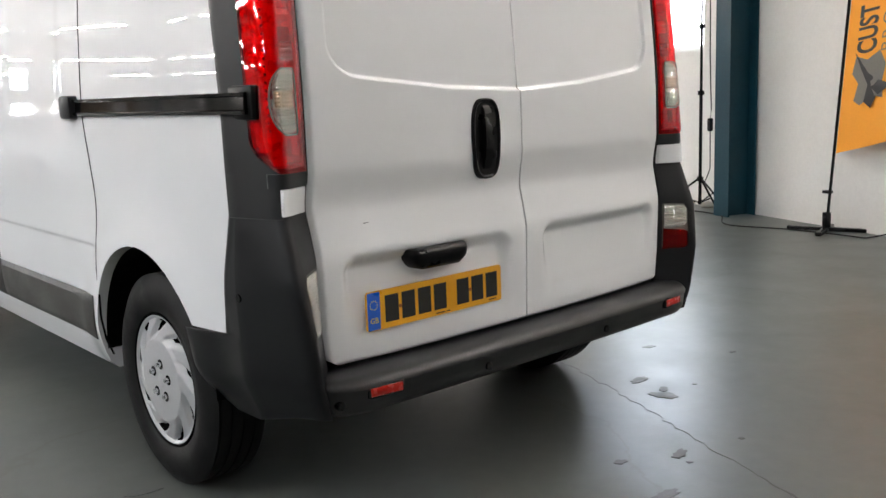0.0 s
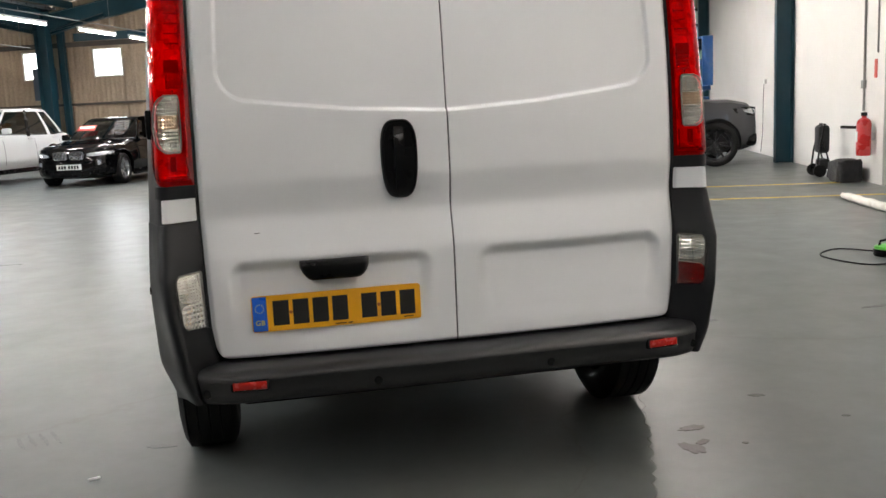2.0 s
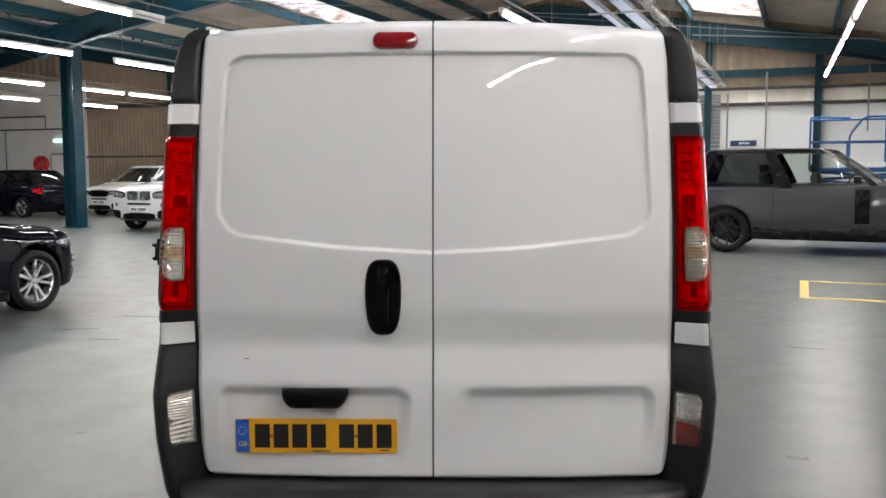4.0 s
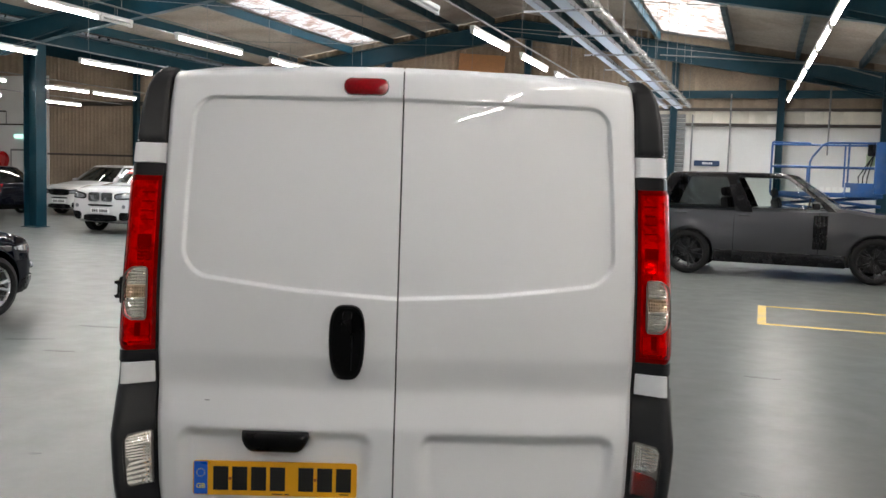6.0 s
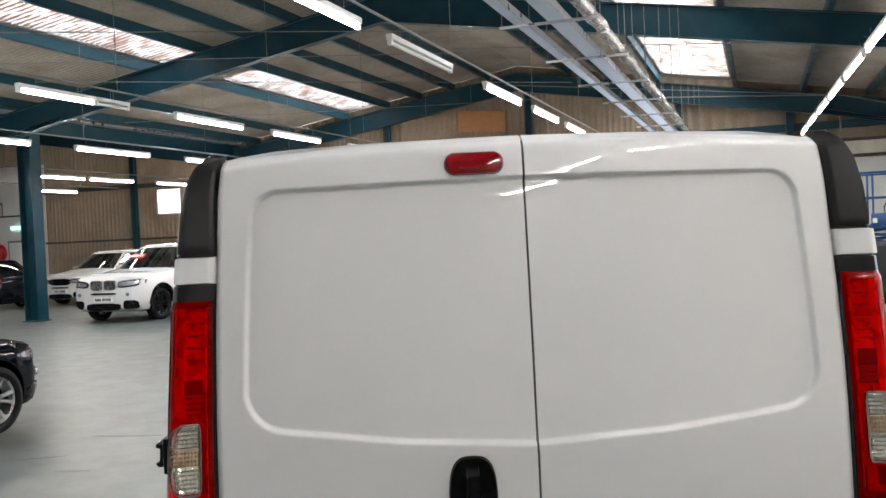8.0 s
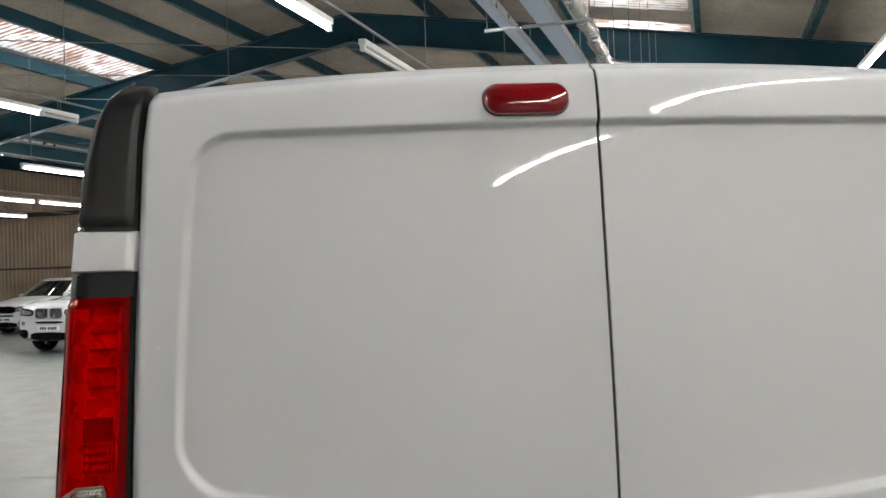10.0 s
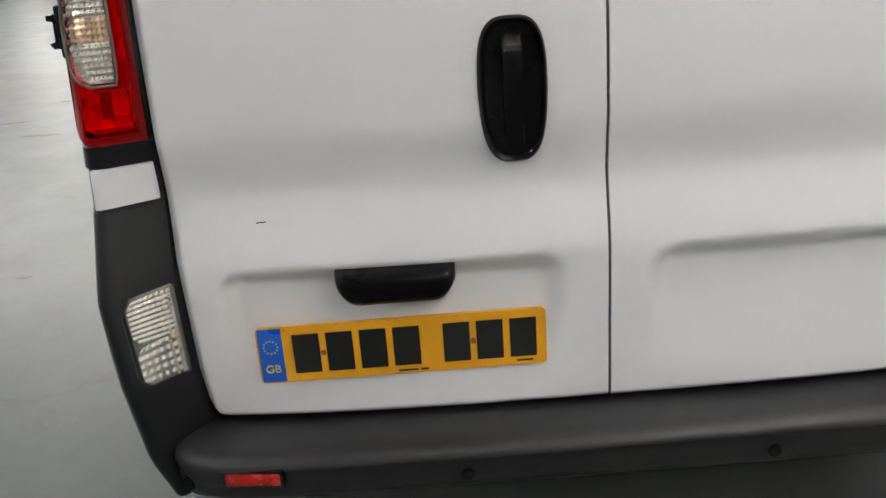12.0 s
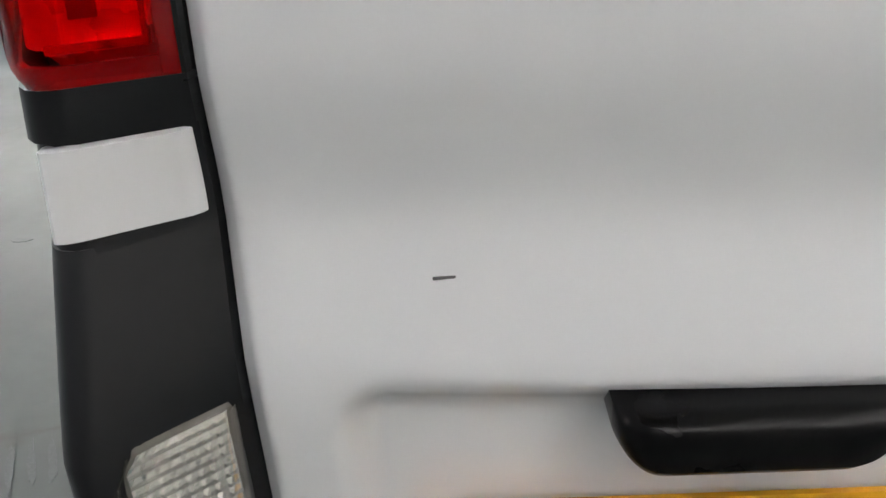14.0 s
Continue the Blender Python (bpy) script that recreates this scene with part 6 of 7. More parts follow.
for u, w in ((-1.31, 0.09), (-1.0, 0.15)):
    t = thing("cable_tray", "long perforated galvanised cable tray hung below the roof", "cable tray", HALL, "cable trays")
    part("tray_bed", boxed((u - w / 2, -6, 3.42), (u + w / 2, 20.5, 3.424)), TRAY, t)
    for s in (-1, 1):
        part("tray_edge", boxed((u + s * w / 2 - 0.004, -6, 3.42), (u + s * w / 2 + 0.004, 20.5, 3.48)), GALVANISED, t)
t = thing("lagged_pipe", "foil-lagged pipe beside the cable trays", "pipe", HALL)
bm = bmesh.new()
tube_along(bm, [(-0.77 + 0.012 * math.sin(k * 2.1), -6 + 26.5 * k / 120, 3.5 + 0.008 * math.sin(k * 1.3)) for k in range(121)], 0.06, 14)
part("lagging", bm, FOIL, t)
for k in range(15):
    v = -5.2 + 1.75 * k
    br = thing("tray_bracket", "steel channel bracket on threaded rods", "bracket", HALL, "tray brackets")
    part("channel", boxed((-1.48, v - 0.012, 3.39), (-0.66, v + 0.012, 3.412), 0.003), GALVANISED, br)
    for u in (-1.46, -0.68):
        bm = bmesh.new()
        rod(bm, (u, v, 3.38), (u, v, roof_z(u) - 0.1), 0.005, 6)
        part("threaded_rod", bm, PIPE_GREY, br)
# thin bracing wires and rods under the left slope
for (u0, v0), (u1, v1) in (((-14, 6), (-4, 13)), ((-14, 9), (-5, 15.5)), ((-13, 12.5), (-3.5, 19)), ((-14.5, 17), (-5, 23)), ((3.8, 15), (-5, 15.0)), ((3.8, 22.5), (-5.5, 20.5))):
    t = thing("tie_rod", "thin grey tie rod under the roof", "tie rod", HALL, "tie rods")
    bm = bmesh.new()
    rod(bm, (u0, v0, roof_z(u0) - 0.55), (u1, v1, roof_z(u1) - 1.2), 0.008, 8)
    part("rod", bm, PIPE_GREY, t)
# drop conduits on the end wall
for u, z0, z1 in ((0.05, 1.2, 4.2), (2.68, 2.5, 4.95), (-1.0, 0.6, 3.6)):
    bm = bmesh.new()
    rod(bm, (u, END - 0.16, z0), (u, END - 0.16, z1), 0.024, 8)
    structure("drop_conduit", bm, PIPE_GREY, "grey conduit dropping down the end wall", "conduit")
bm = bmesh.new()
tube_along(bm, [(3.9, END - 0.5, 4.6), (2.7, END - 0.4, 4.95), (-2.0, END - 0.4, 5.3)], 0.02, 8)
structure("roof_conduit", bm, PIPE_GREY, "grey conduit along the gable", "conduit")
t = thing("chipboard_panel", "orange chipboard sheet patched into the gable", "panel", HALL @ pose(-7.5, END - 0.12, 5.1, 0, 4, 0))
part("sheet", boxed((-0.75, -0.02, -0.32), (0.75, 0.02, 0.32), 0.004), BOARD, t)
t = thing("patch_panel", "square cream patch over an old window", "panel", HALL @ pose(-11.83, END - 0.05, 3.03))
part("sheet", boxed((-0.42, -0.02, -0.52), (0.42, 0.02, 0.52), 0.006), material("grimy cream board", (0.3, 0.26, 0.2), 0.7, vary=0.15, scale=3, stain=(0.18, 0.14, 0.1), stain_scale=2), t)
t = thing("window_shutter", "blue-grey board leaning across a window", "board", HALL @ pose(-16.55, END - 0.06, 2.75))
part("sheet", boxed((-0.4, -0.02, -0.6), (0.42, 0.02, 0.42), 0.006), material("blue-grey board", (0.06, 0.08, 0.11), 0.6), t)
# ribbed roller door beside the low wall
t = thing("roller_door", "pale ribbed roller door in the end wall", "roller door", HALL, kind="structure")
for k in range(30):
    part("slat", boxed((-3.9, END - 0.1, 0.02 + 0.12 * k), (-1.2, END - 0.06, 0.13 + 0.12 * k), 0.012), PIPE_GREY, t)
t = thing("wall_sign", "dark blue sign with white print bars", "sign", HALL @ pose(-0.55, END - 0.06, 2.2))
part("board", boxed((-0.36, -0.015, -0.08), (0.36, 0.015, 0.08), 0.004), material("dark blue sign", (0.01, 0.03, 0.08), 0.4), t)
for k in range(5):
    part("print_bar", boxed((-0.12 + 0.06 * k, -0.019, -0.03), (-0.08 + 0.06 * k, -0.014, 0.03)), PLATE_WHITE, t)

# blue access platform behind the grey car
t = thing("access_platform", "blue scissor access platform with guard rails", "access platform", HALL)
part("deck", boxed((1.2, 18.7, 1.4), (3.46, 19.75, 1.5), 0.01), LIFT_BLUE, t)
part("control_panel", boxed((2.7, 18.66, 1.42), (3.44, 18.72, 1.72), 0.01), LIFT_BLUE, t)
for u in (1.2, 1.98, 2.75, 3.43):
    for v in (18.72, 19.72):
        bm = bmesh.new()
        rod(bm, (u, v, 1.45), (u, v, 2.05 if u == 1.98 else 2.56), 0.022, 10)
        part("guard_post", bm, LIFT_BLUE, t)
for v in (18.72, 19.72):
    for z in (2.05, 2.56):
        bm = bmesh.new()
        if z > 2.5:
            tube_along(bm, [(1.2, v, 2.56), (1.22, v, 2.57), (1.98, v, 2.55)] if v < 19 else [(1.2, v, z), (3.43, v, z)], 0.022, 10)
        else:
            tube_along(bm, [(1.2, v, z), (3.43, v, z)], 0.02, 10)
        part("guard_rail", bm, LIFT_BLUE, t)
bm = bmesh.new()
tube_along(bm, [(1.98, 18.72, 1.5), (1.98, 18.72, 2.15), (2.02, 18.72, 2.25), (2.22, 18.72, 2.52), (2.32, 18.72, 2.57), (3.43, 18.72, 2.57)], 0.024, 10)
part("entry_gate", bm, LIFT_BLUE, t)
for u in (1.2, 3.43):
    for z in (2.05, 2.56):
        bm = bmesh.new()
        rod(bm, (u, 18.72, z), (u, 19.72, z), 0.02, 10)
        part("end_rail", bm, LIFT_BLUE, t)
part("mast_box", boxed((3.26, 18.6, 1.5), (3.5, 18.7, 2.6), 0.02), LIFT_BLUE, t)
part("control_box", boxed((3.1, 18.8, 2.1), (3.3, 18.95, 2.35), 0.02), material("pale green control box", (0.35, 0.4, 0.25), 0.5), t)
for k in range(5):
    part("print_bar", boxed((2.2 + 0.13 * k, 18.652, 1.52), (2.29 + 0.13 * k, 18.661, 1.62)), PLATE_WHITE, t)
for k in range(4):
    for s in (0, 1):
        bm = bmesh.new()
        z0, z1 = 0.65 + 0.19 * k, 0.84 + 0.19 * k
        a, b = ((1.35, z0), (3.45, z1)) if s else ((3.45, z0), (1.35, z1))
        rod(bm, (a[0], 18.9 + 0.6 * s, a[1]), (b[0], 18.9 + 0.6 * s, b[1]), 0.035, 8)
        part("scissor_arm", bm, LIFT_BLUE, t)
part("chassis", boxed((1.2, 18.7, 0.25), (3.44, 19.7, 0.65), 0.03), LIFT_BLUE, t)
for u in (1.55, 3.25):
    for v in (18.68, 19.72):
        bm = bmesh.new()
        rod(bm, (u, v - 0.07, 0.25), (u, v + 0.07, 0.25), 0.25, 24)
        part("wheel", bm, RUBBER, t)
# hoses and a lead looped inside the cage by the controls
for k in range(3):
    bm = bmesh.new()
    tube_along(bm, [(3.0 + 0.06 * k, 18.8, 1.5), (2.96 + 0.09 * k, 18.78, 1.85), (3.14 + 0.05 * k, 18.8, 2.15 + 0.08 * k), (3.28, 18.82, 2.4 + 0.03 * k), (3.3, 18.84, 2.1)], 0.014, 6)
    part("hose", bm, RUBBER, t)
part("control_stand", boxed((3.12, 18.76, 2.3), (3.3, 18.9, 2.6), 0.03), CAR_BLACK, t)


# open fire door
t = thing("door_1", "dark closed fire door with a push bar and glazed slot", "door", HALL, kind="structure")
bm = bmesh.new()
for lo, hi in (((8.62, 0), (8.68, 2.06)), ((9.56, 0), (9.62, 2.06)), ((8.68, 2.0), (9.56, 2.06))):
    box(bm, (RIGHT + 0.1, lo[0], lo[1]), (RIGHT + 0.2, hi[0], hi[1]), 0.005)
part("door_frame", bm, material("grey door frame", (0.35, 0.35, 0.34), 0.5), t)
DM = Matrix.Translation((RIGHT + 0.13, 8.69, 0.02))
bm = bmesh.new()
for lo, hi in (((0, 0), (0.12, 1.96)), ((0.74, 0), (0.86, 1.96)), ((0.12, 0), (0.74, 0.95)), ((0.12, 1.72), (0.74, 1.96)), ((0.12, 0.95), (0.5, 1.72))):
    box(bm, (0, lo[0], lo[1]), (0.045, hi[0], hi[1]), 0, DM)
leaf = part("door_leaf", bm, material("dark navy door paint", (0.008, 0.009, 0.014), 0.45, spec=0.3), t)
ob = part("pane", boxed((0.018, 0.5, 0.95), (0.026, 0.74, 1.72), 0, DM), PANE, t)
ob.visible_shadow = False
bm = bmesh.new()
rod(bm, DM @ Vector((-0.06, 0.06, 1.0)), DM @ Vector((-0.06, 0.8, 1.0)), 0.016, 10)
rod(bm, DM @ Vector((-0.03, 0.72, 0.1)), DM @ Vector((-0.03, 0.72, 1.95)), 0.01, 8)
part("push_bar", bm, GALVANISED, leaf)
part("notice", boxed((-0.006, 0.54, 0.72), (-0.001, 0.72, 0.92), 0, DM), PLATE_WHITE, leaf)
t = thing("exit_sign", "green and white exit sign over the fire door", "sign", HALL @ pose(RIGHT - 0.02, 9.05, 2.3))
part("panel", boxed((-0.012, -0.2, -0.09), (0.012, 0.2, 0.09), 0.004), SIGN_GREEN, t)
part("arrow_bar", boxed((-0.016, -0.12, -0.02), (-0.011, 0.12, 0.02)), PLATE_WHITE, t)

# extinguisher on a bracket with conduit above
t = thing("fire_extinguisher", "red fire extinguisher hung on white wall", "extinguisher", HALL @ pose(RIGHT - 0.13, 9.98, 0.37))
bm = bmesh.new()
lathe(bm, [(0.0, 0.0), (0.085, 0.0), (0.092, 0.02), (0.092, 0.42), (0.075, 0.47), (0.03, 0.5), (0.03, 0.53), (0.0, 0.53)], 24, "z")
part("cylinder", bm, EXT_RED, t)
part("valve", boxed((-0.03, -0.05, 0.52), (0.03, 0.05, 0.57), 0.01), GLOSS_BLACK, t)
bm = bmesh.new()
tube_along(bm, [(0, 0.05, 0.54), (0.02, 0.12, 0.5), (0.02, 0.13, 0.42), (-0.08, 0.12, 0.37)], 0.012, 8)
rod(bm, (-0.07, 0.12, 0.37), (-0.26, 0.12, 0.385), 0.02, 10)
part("hose", bm, RUBBER, t)
part("label", boxed((-0.0945, -0.04, 0.18), (-0.09, 0.04, 0.32), 0.001), PLATE_WHITE, t)
part("wall_bracket", boxed((0.08, -0.05, 0.2), (0.128, 0.05, 0.3), 0.004), GALVANISED, t)
t = thing("safety_notice", "small red and white notice on white wall", "notice", HALL @ pose(RIGHT - 0.006, 9.95, 1.5))
part("card", boxed((-0.004, -0.05, -0.12), (0.004, 0.05, 0.12)), STICKER, t)
bm = bmesh.new()
tube_along(bm, [(RIGHT - 0.02, 10.38, 0.95), (RIGHT - 0.02, 10.38, 4.8)], 0.016, 8)
box(bm, (RIGHT - 0.05, 10.33, 1.25), (RIGHT - 0.004, 10.43, 1.36), 0.006)
structure("wall_conduit", bm, PIPE_GREY, "grey conduit with a switch box on white wall", "conduit")
bm = bmesh.new()
rod(bm, (RIGHT - 0.015, 9.85, 1.7), (RIGHT - 0.015, 9.85, 4.8), 0.012, 8)
structure("wall_conduit", bm, PIPE_GREY, "grey conduit on white wall", "conduit")
t = thing("wall_socket", "white wall socket with a hanging cable", "socket", HALL @ pose(RIGHT - 0.02, 16.9, 1.5))
part("box", boxed((-0.02, -0.06, -0.05), (0.02, 0.06, 0.05), 0.006), BATTEN, t)
bm = bmesh.new()
tube_along(bm, [(-0.02, 0, -0.04), (-0.03, 0.02, -0.4), (-0.02, 0.1, -1.0), (-0.03, 0.25, -1.45)], 0.006, 6)
part("cable", bm, RUBBER, t)

# folded pushchair and a dark bag
t = thing("folded_pushchair", "folded black pushchair standing by the wall", "pushchair", HALL @ pose(4.02, 11.35, 0))
bm = bmesh.new()
for y in (-0.17, 0.17):
    tube_along(bm, [(-0.14, y, 0.05), (-0.1, y * 0.9, 0.4), (-0.02, y * 0.8, 0.76)], 0.014, 8)
    tube_along(bm, [(0.08, y, 0.08), (-0.05, y * 0.9, 0.5)], 0.012, 8)
rod(bm, (-0.02, -0.14, 0.76), (-0.02, 0.14, 0.76), 0.016, 8)
rod(bm, (-0.13, -0.17, 0.12), (-0.13, 0.17, 0.12), 0.01, 8)
part("frame", bm, CAR_BLACK, t)
part("folded_seat", boxed((-0.11, -0.13, 0.34), (0.06, 0.13, 0.75), 0.05), material("black cloth", (0.015, 0.015, 0.016), 0.9, vary=0.4, scale=14, bump=0.01, grain=30), t)
for y in (0.18, -0.2):
    bm = bmesh.new()
    rod(bm, (-0.1, y - 0.02, 0.09), (-0.1, y + 0.02, 0.09), 0.09, 18)
    part("wheel", bm, RUBBER, t)
part("basket", boxed((-0.09, -0.13, 0.1), (0.06, 0.13, 0.26), 0.04), bpy.data.materials["black cloth"], t)
t = thing("bag", "slumped black bag on the floor by the wall", "bag", HALL @ pose(4.06, 10.42, 0))
bm = bmesh.new()
bmesh.ops.create_icosphere(bm, subdivisions=4, radius=1)
for v in bm.verts:
    k = 1 + 0.12 * noise.noise(v.co * 2.2)
    c = Vector([math.copysign(abs(q) ** 0.34, q) for q in v.co])
    v.co = Vector((c.x * 0.17 * k, c.y * 0.3 * k, max(c.z * (0.16 - 0.03 * c.y) * k + 0.14, 0.0)))
part("sack", bm, bpy.data.materials["black cloth"], t)

# rolled sheeting strapped up along the wall
t = thing("rolled_sheeting", "rolls of dirty white sheeting strapped on the floor", "rolled sheeting", HALL)
for a, b, r in (((3.7, 5.4), (3.68, 7.2), 0.088), ((3.86, 5.7), (3.82, 7.4), 0.075), ((3.52, 6.5), (3.42, 8.2), 0.045)):
    bm = bmesh.new()
    pts = []
    for k in range(13):
        f = k / 12
        pts.append((a[0] + (b[0] - a[0]) * f + 0.012 * math.sin(5 * f + r * 50), a[1] + (b[1] - a[1]) * f, r + 0.004))
    fine_pts = [tuple(Vector(p).lerp(Vector(q), k / 4)) for p, q in zip(pts, pts[1:]) for k in range(4)] + [pts[-1]]
    tube_along(bm, fine_pts, r, 24)
    for v in bm.verts:
        f = (v.co.y - a[1]) / (b[1] - a[1])
        mid = Vector((a[0] + (b[0] - a[0]) * f, v.co.y, r))
        squeeze = (0.72 + 0.28 * ease(min(f, 1 - f), 0, 0.12)) * (1 + 0.16 * noise.noise(v.co * 6)) * (1 + 0.1 * noise.noise(Vector((f * 7, r * 90, 0))))
        v.co = mid + (v.co - mid) * squeeze
        v.co += Vector((0.014 * noise.noise(v.co * 13), 0.03 * noise.noise(v.co * 22), 0.014 * noise.noise(v.co * 11 + Vector((3, 1, 2))) - r * 0.12))
        v.co.z = max(v.co.z, 0.001)
    part("roll", bm, TARP, t)
for y in (6.55,):
    bm = bmesh.new()
    tube_along(bm, [(3.585, y, 0.01), (3.588, y, 0.09), (3.62, y, 0.15), (3.69, y, 0.172), (3.78, y, 0.166), (3.88, y, 0.145), (3.925, y, 0.08), (3.93, y, 0.01)], 0.013, 8)
    part("strap", bm, CAR_BLACK, t)
rnd = random.Random(14)
t = thing("twigs", "broken brown twigs lying past the rolled sheeting", "twigs", HALL)
for k in range(12):
    a = radians(rnd.uniform(50, 120))
    c, l = Vector((rnd.uniform(3.78, 4.06), rnd.uniform(4.98, 5.34), rnd.uniform(0.012, 0.05))), rnd.uniform(0.1, 0.24)
    bm = bmesh.new()
    d = Vector((math.cos(a) * l / 2, math.sin(a) * l / 2, 0))
    tube_along(bm, [tuple(c - d), tuple(c - d * 0.2 + Vector((0.012, 0, 0.012))), tuple(c + d * 0.4 + Vector((-0.01, 0, 0.008))), tuple(c + d)], rnd.uniform(0.007, 0.014), 6)
    part("twig", bm, DARK_BOARD, t)
rnd = random.Random(4)
for k in range(46):
    v = rnd.uniform(4.6, 8.0)
    u = rnd.uniform(4.0, 4.24)
    if k < 9:
        u, v = rnd.uniform(3.72, 4.0), rnd.uniform(5.12, 5.36)
    elif k < 14:
        u, v = rnd.uniform(3.5, 3.58), rnd.uniform(6.2, 6.6)
    t = thing("rubble", "broken brown rubble lying along the wall", "rubble", HALL @ pose(u, v, 0, 0, 0, rnd.uniform(0, 360)), "rubble along the wall")
    bm = bmesh.new()
    bmesh.ops.create_icosphere(bm, subdivisions=1, radius=1)
    sx, sy, sz = rnd.uniform(0.015, 0.06), rnd.uniform(0.02, 0.09), rnd.uniform(0.01, 0.04)
    for vt in bm.verts:
        vt.co = Vector((vt.co.x * sx, vt.co.y * sy, max(vt.co.z * sz + sz * 0.7, 0))) * rnd.uniform(0.8, 1.2)
        vt.co.z = max(vt.co.z, 0)
    part("lump", bm, RUBBLE if k % 4 else CARD, t)

# green cable reel and its cable
t = thing("cable_reel", "green and black cable reel on the floor", "cable reel", HALL @ pose(2.67, 4.27, 0) @ Matrix.Diagonal((0.74, 0.74, 0.74, 1)))
bm = bmesh.new()
lathe(bm, [(0.0, 0.0), (0.13, 0.0), (0.14, 0.015), (0.14, 0.06), (0.125, 0.07), (0.1, 0.07)], 28, "z")
part("drum", bm, CAR_BLACK, t)
bm = bmesh.new()
lathe(bm, [(0.1, 0.07), (0.13, 0.072), (0.138, 0.08), (0.13, 0.1), (0.08, 0.112), (0.0, 0.112)], 28, "z")
part("cover", bm, GREEN, t)
bm = bmesh.new()
tube_along(bm, [(-0.09, 0, 0.1), (-0.08, 0, 0.15), (0.0, 0, 0.165), (0.08, 0, 0.15), (0.09, 0, 0.1)], 0.013, 8)
part("handle", bm, CAR_BLACK, t)


def floor_cable(name, label, pts):
    t = thing(name, label, "cable", HALL)
    out = []
    for i in range(len(pts) - 1):
        p0, p1, p2, p3 = (Vector(pts[max(min(i + k, len(pts) - 1), 0)]) for k in (-1, 0, 1, 2))
        for k in range(8):
            s = k / 8
            out.append(0.5 * ((2 * p1) + (p2 - p0) * s + (2 * p0 - 5 * p1 + 4 * p2 - p3) * s * s + (3 * p1 - p0 - 3 * p2 + p3) * s ** 3))
    out.append(Vector(pts[-1]))
    bm = bmesh.new()
    tube_along(bm, [(p[0], p[1], max(p[2], 0.006)) for p in out], 0.006, 6)
    part("lead", bm, RUBBER, t)


floor_cable("cable", "black cable looped on the floor from the reel", [(2.6, 4.3, 0.03), (2.4, 4.6, 0.006), (2.2, 4.3, 0.006), (2.4, 3.9, 0.006), (2.7, 4.0, 0.006), (3.1, 4.35, 0.006), (3.5, 4.4, 0.006), (3.9, 4.7, 0.006), (4.0, 4.2, 0.006), (3.7, 3.7, 0.006), (3.95, 3.2, 0.006), (4.1, 2.6, 0.006), (4.2, 2.0, 0.3), (4.25, 1.7, 0.9)])
floor_cable("cable", "black cable trailing past the light stand", [(4.1, 4.9, 0.006), (3.8, 5.1, 0.006), (3.5, 4.7, 0.006), (3.7, 4.35, 0.006), (3.95, 4.5, 0.006)])

# tall lamp stand with a hanging lead
t = thing("lamp_stand", "tall black tripod lamp stand on the floor", "stand", HALL @ pose(4.06, 4.56, 0))
bm = bmesh.new()
rod(bm, (0, 0, 0.06), (0, 0, 1.1), 0.016, 12)
rod(bm, (0, 0, 1.1), (0, 0, 1.7), 0.013, 12)
rod(bm, (0, 0, 1.7), (0, 0, 2.6), 0.01, 12)
part("pole", bm, GLOSS_BLACK, t)
for z in (0.3, 1.1, 1.7):
    part("collar", boxed((-0.024, -0.024, z - 0.02), (0.024, 0.024, z + 0.025), 0.008), GLOSS_BLACK, t)
for k in range(3):
    a = radians(20 + 120 * k)
    c, s = math.cos(a), math.sin(a)
    bm = bmesh.new()
    tube_along(bm, [(0.02 * c, 0.02 * s, 0.3), (0.4 * c, 0.4 * s, 0.012)], 0.01, 8)
    tube_along(bm, [(0.012 * c, 0.012 * s, 0.08), (0.22 * c, 0.22 * s, 0.145)], 0.007, 8)
    part("leg", bm, GLOSS_BLACK, t)
part("lamp_head", boxed((-0.05, -0.14, 2.55), (0.05, 0.14, 2.8), 0.03), GLOSS_BLACK, t)
bm = bmesh.new()
tube_along(bm, [(0.01, -0.02, 2.6), (0.03, -0.08, 2.0), (0.02, -0.1, 1.4), (0.04, -0.1, 0.95), (0.03, -0.1, 0.86)], 0.005, 6)
tube_along(bm, [(0.03, -0.1, 0.76), (0.05, -0.08, 0.4), (0.02, -0.03, 0.25)], 0.005, 6)
part("lead", bm, RUBBER, t)
part("inline_switch", boxed((0.01, -0.125, 0.75), (0.05, -0.075, 0.87), 0.012), GLOSS_BLACK, t)

# banner on a pole with a weighted foot
t = thing("banner_stand", "orange cloth banner with dark lettering on a black pole", "banner", HALL @ pose(4.14, 3.04, 0))
bm = bmesh.new()
tube_along(bm, [(0, -0.085 * z, z) for z in (0.05, 0.6, 1.2, 1.8, 2.4, 2.9)], 0.012, 12)
part("pole", bm, GLOSS_BLACK, t)
part("pole_socket", boxed((-0.025, -0.025, 0.02), (0.025, 0.025, 0.15), 0.008), CAR_BLACK, t)
part("clip", boxed((-0.03, -0.03, 0.3), (0.03, 0.03, 0.325), 0.006), CAR_BLACK, t)
for a in (35, 125):
    part("foot", boxed((-0.3, -0.025, 0.0), (0.3, 0.025, 0.03), 0.008, Matrix.Rotation(radians(a), 4, "Z")), CAR_BLACK, t)


def cloth(s, q):
    z = 0.62 + 2.1 * q + 0.2 * s * (1 - q)
    y = -0.02 - 0.085 * z - 0.85 * s
    x = 0.05 * math.sin(5 * s + 3 * q) * s + 0.03 * math.sin(9 * s - 6 * q) * s * (1 - q)
    return (x, y, z)


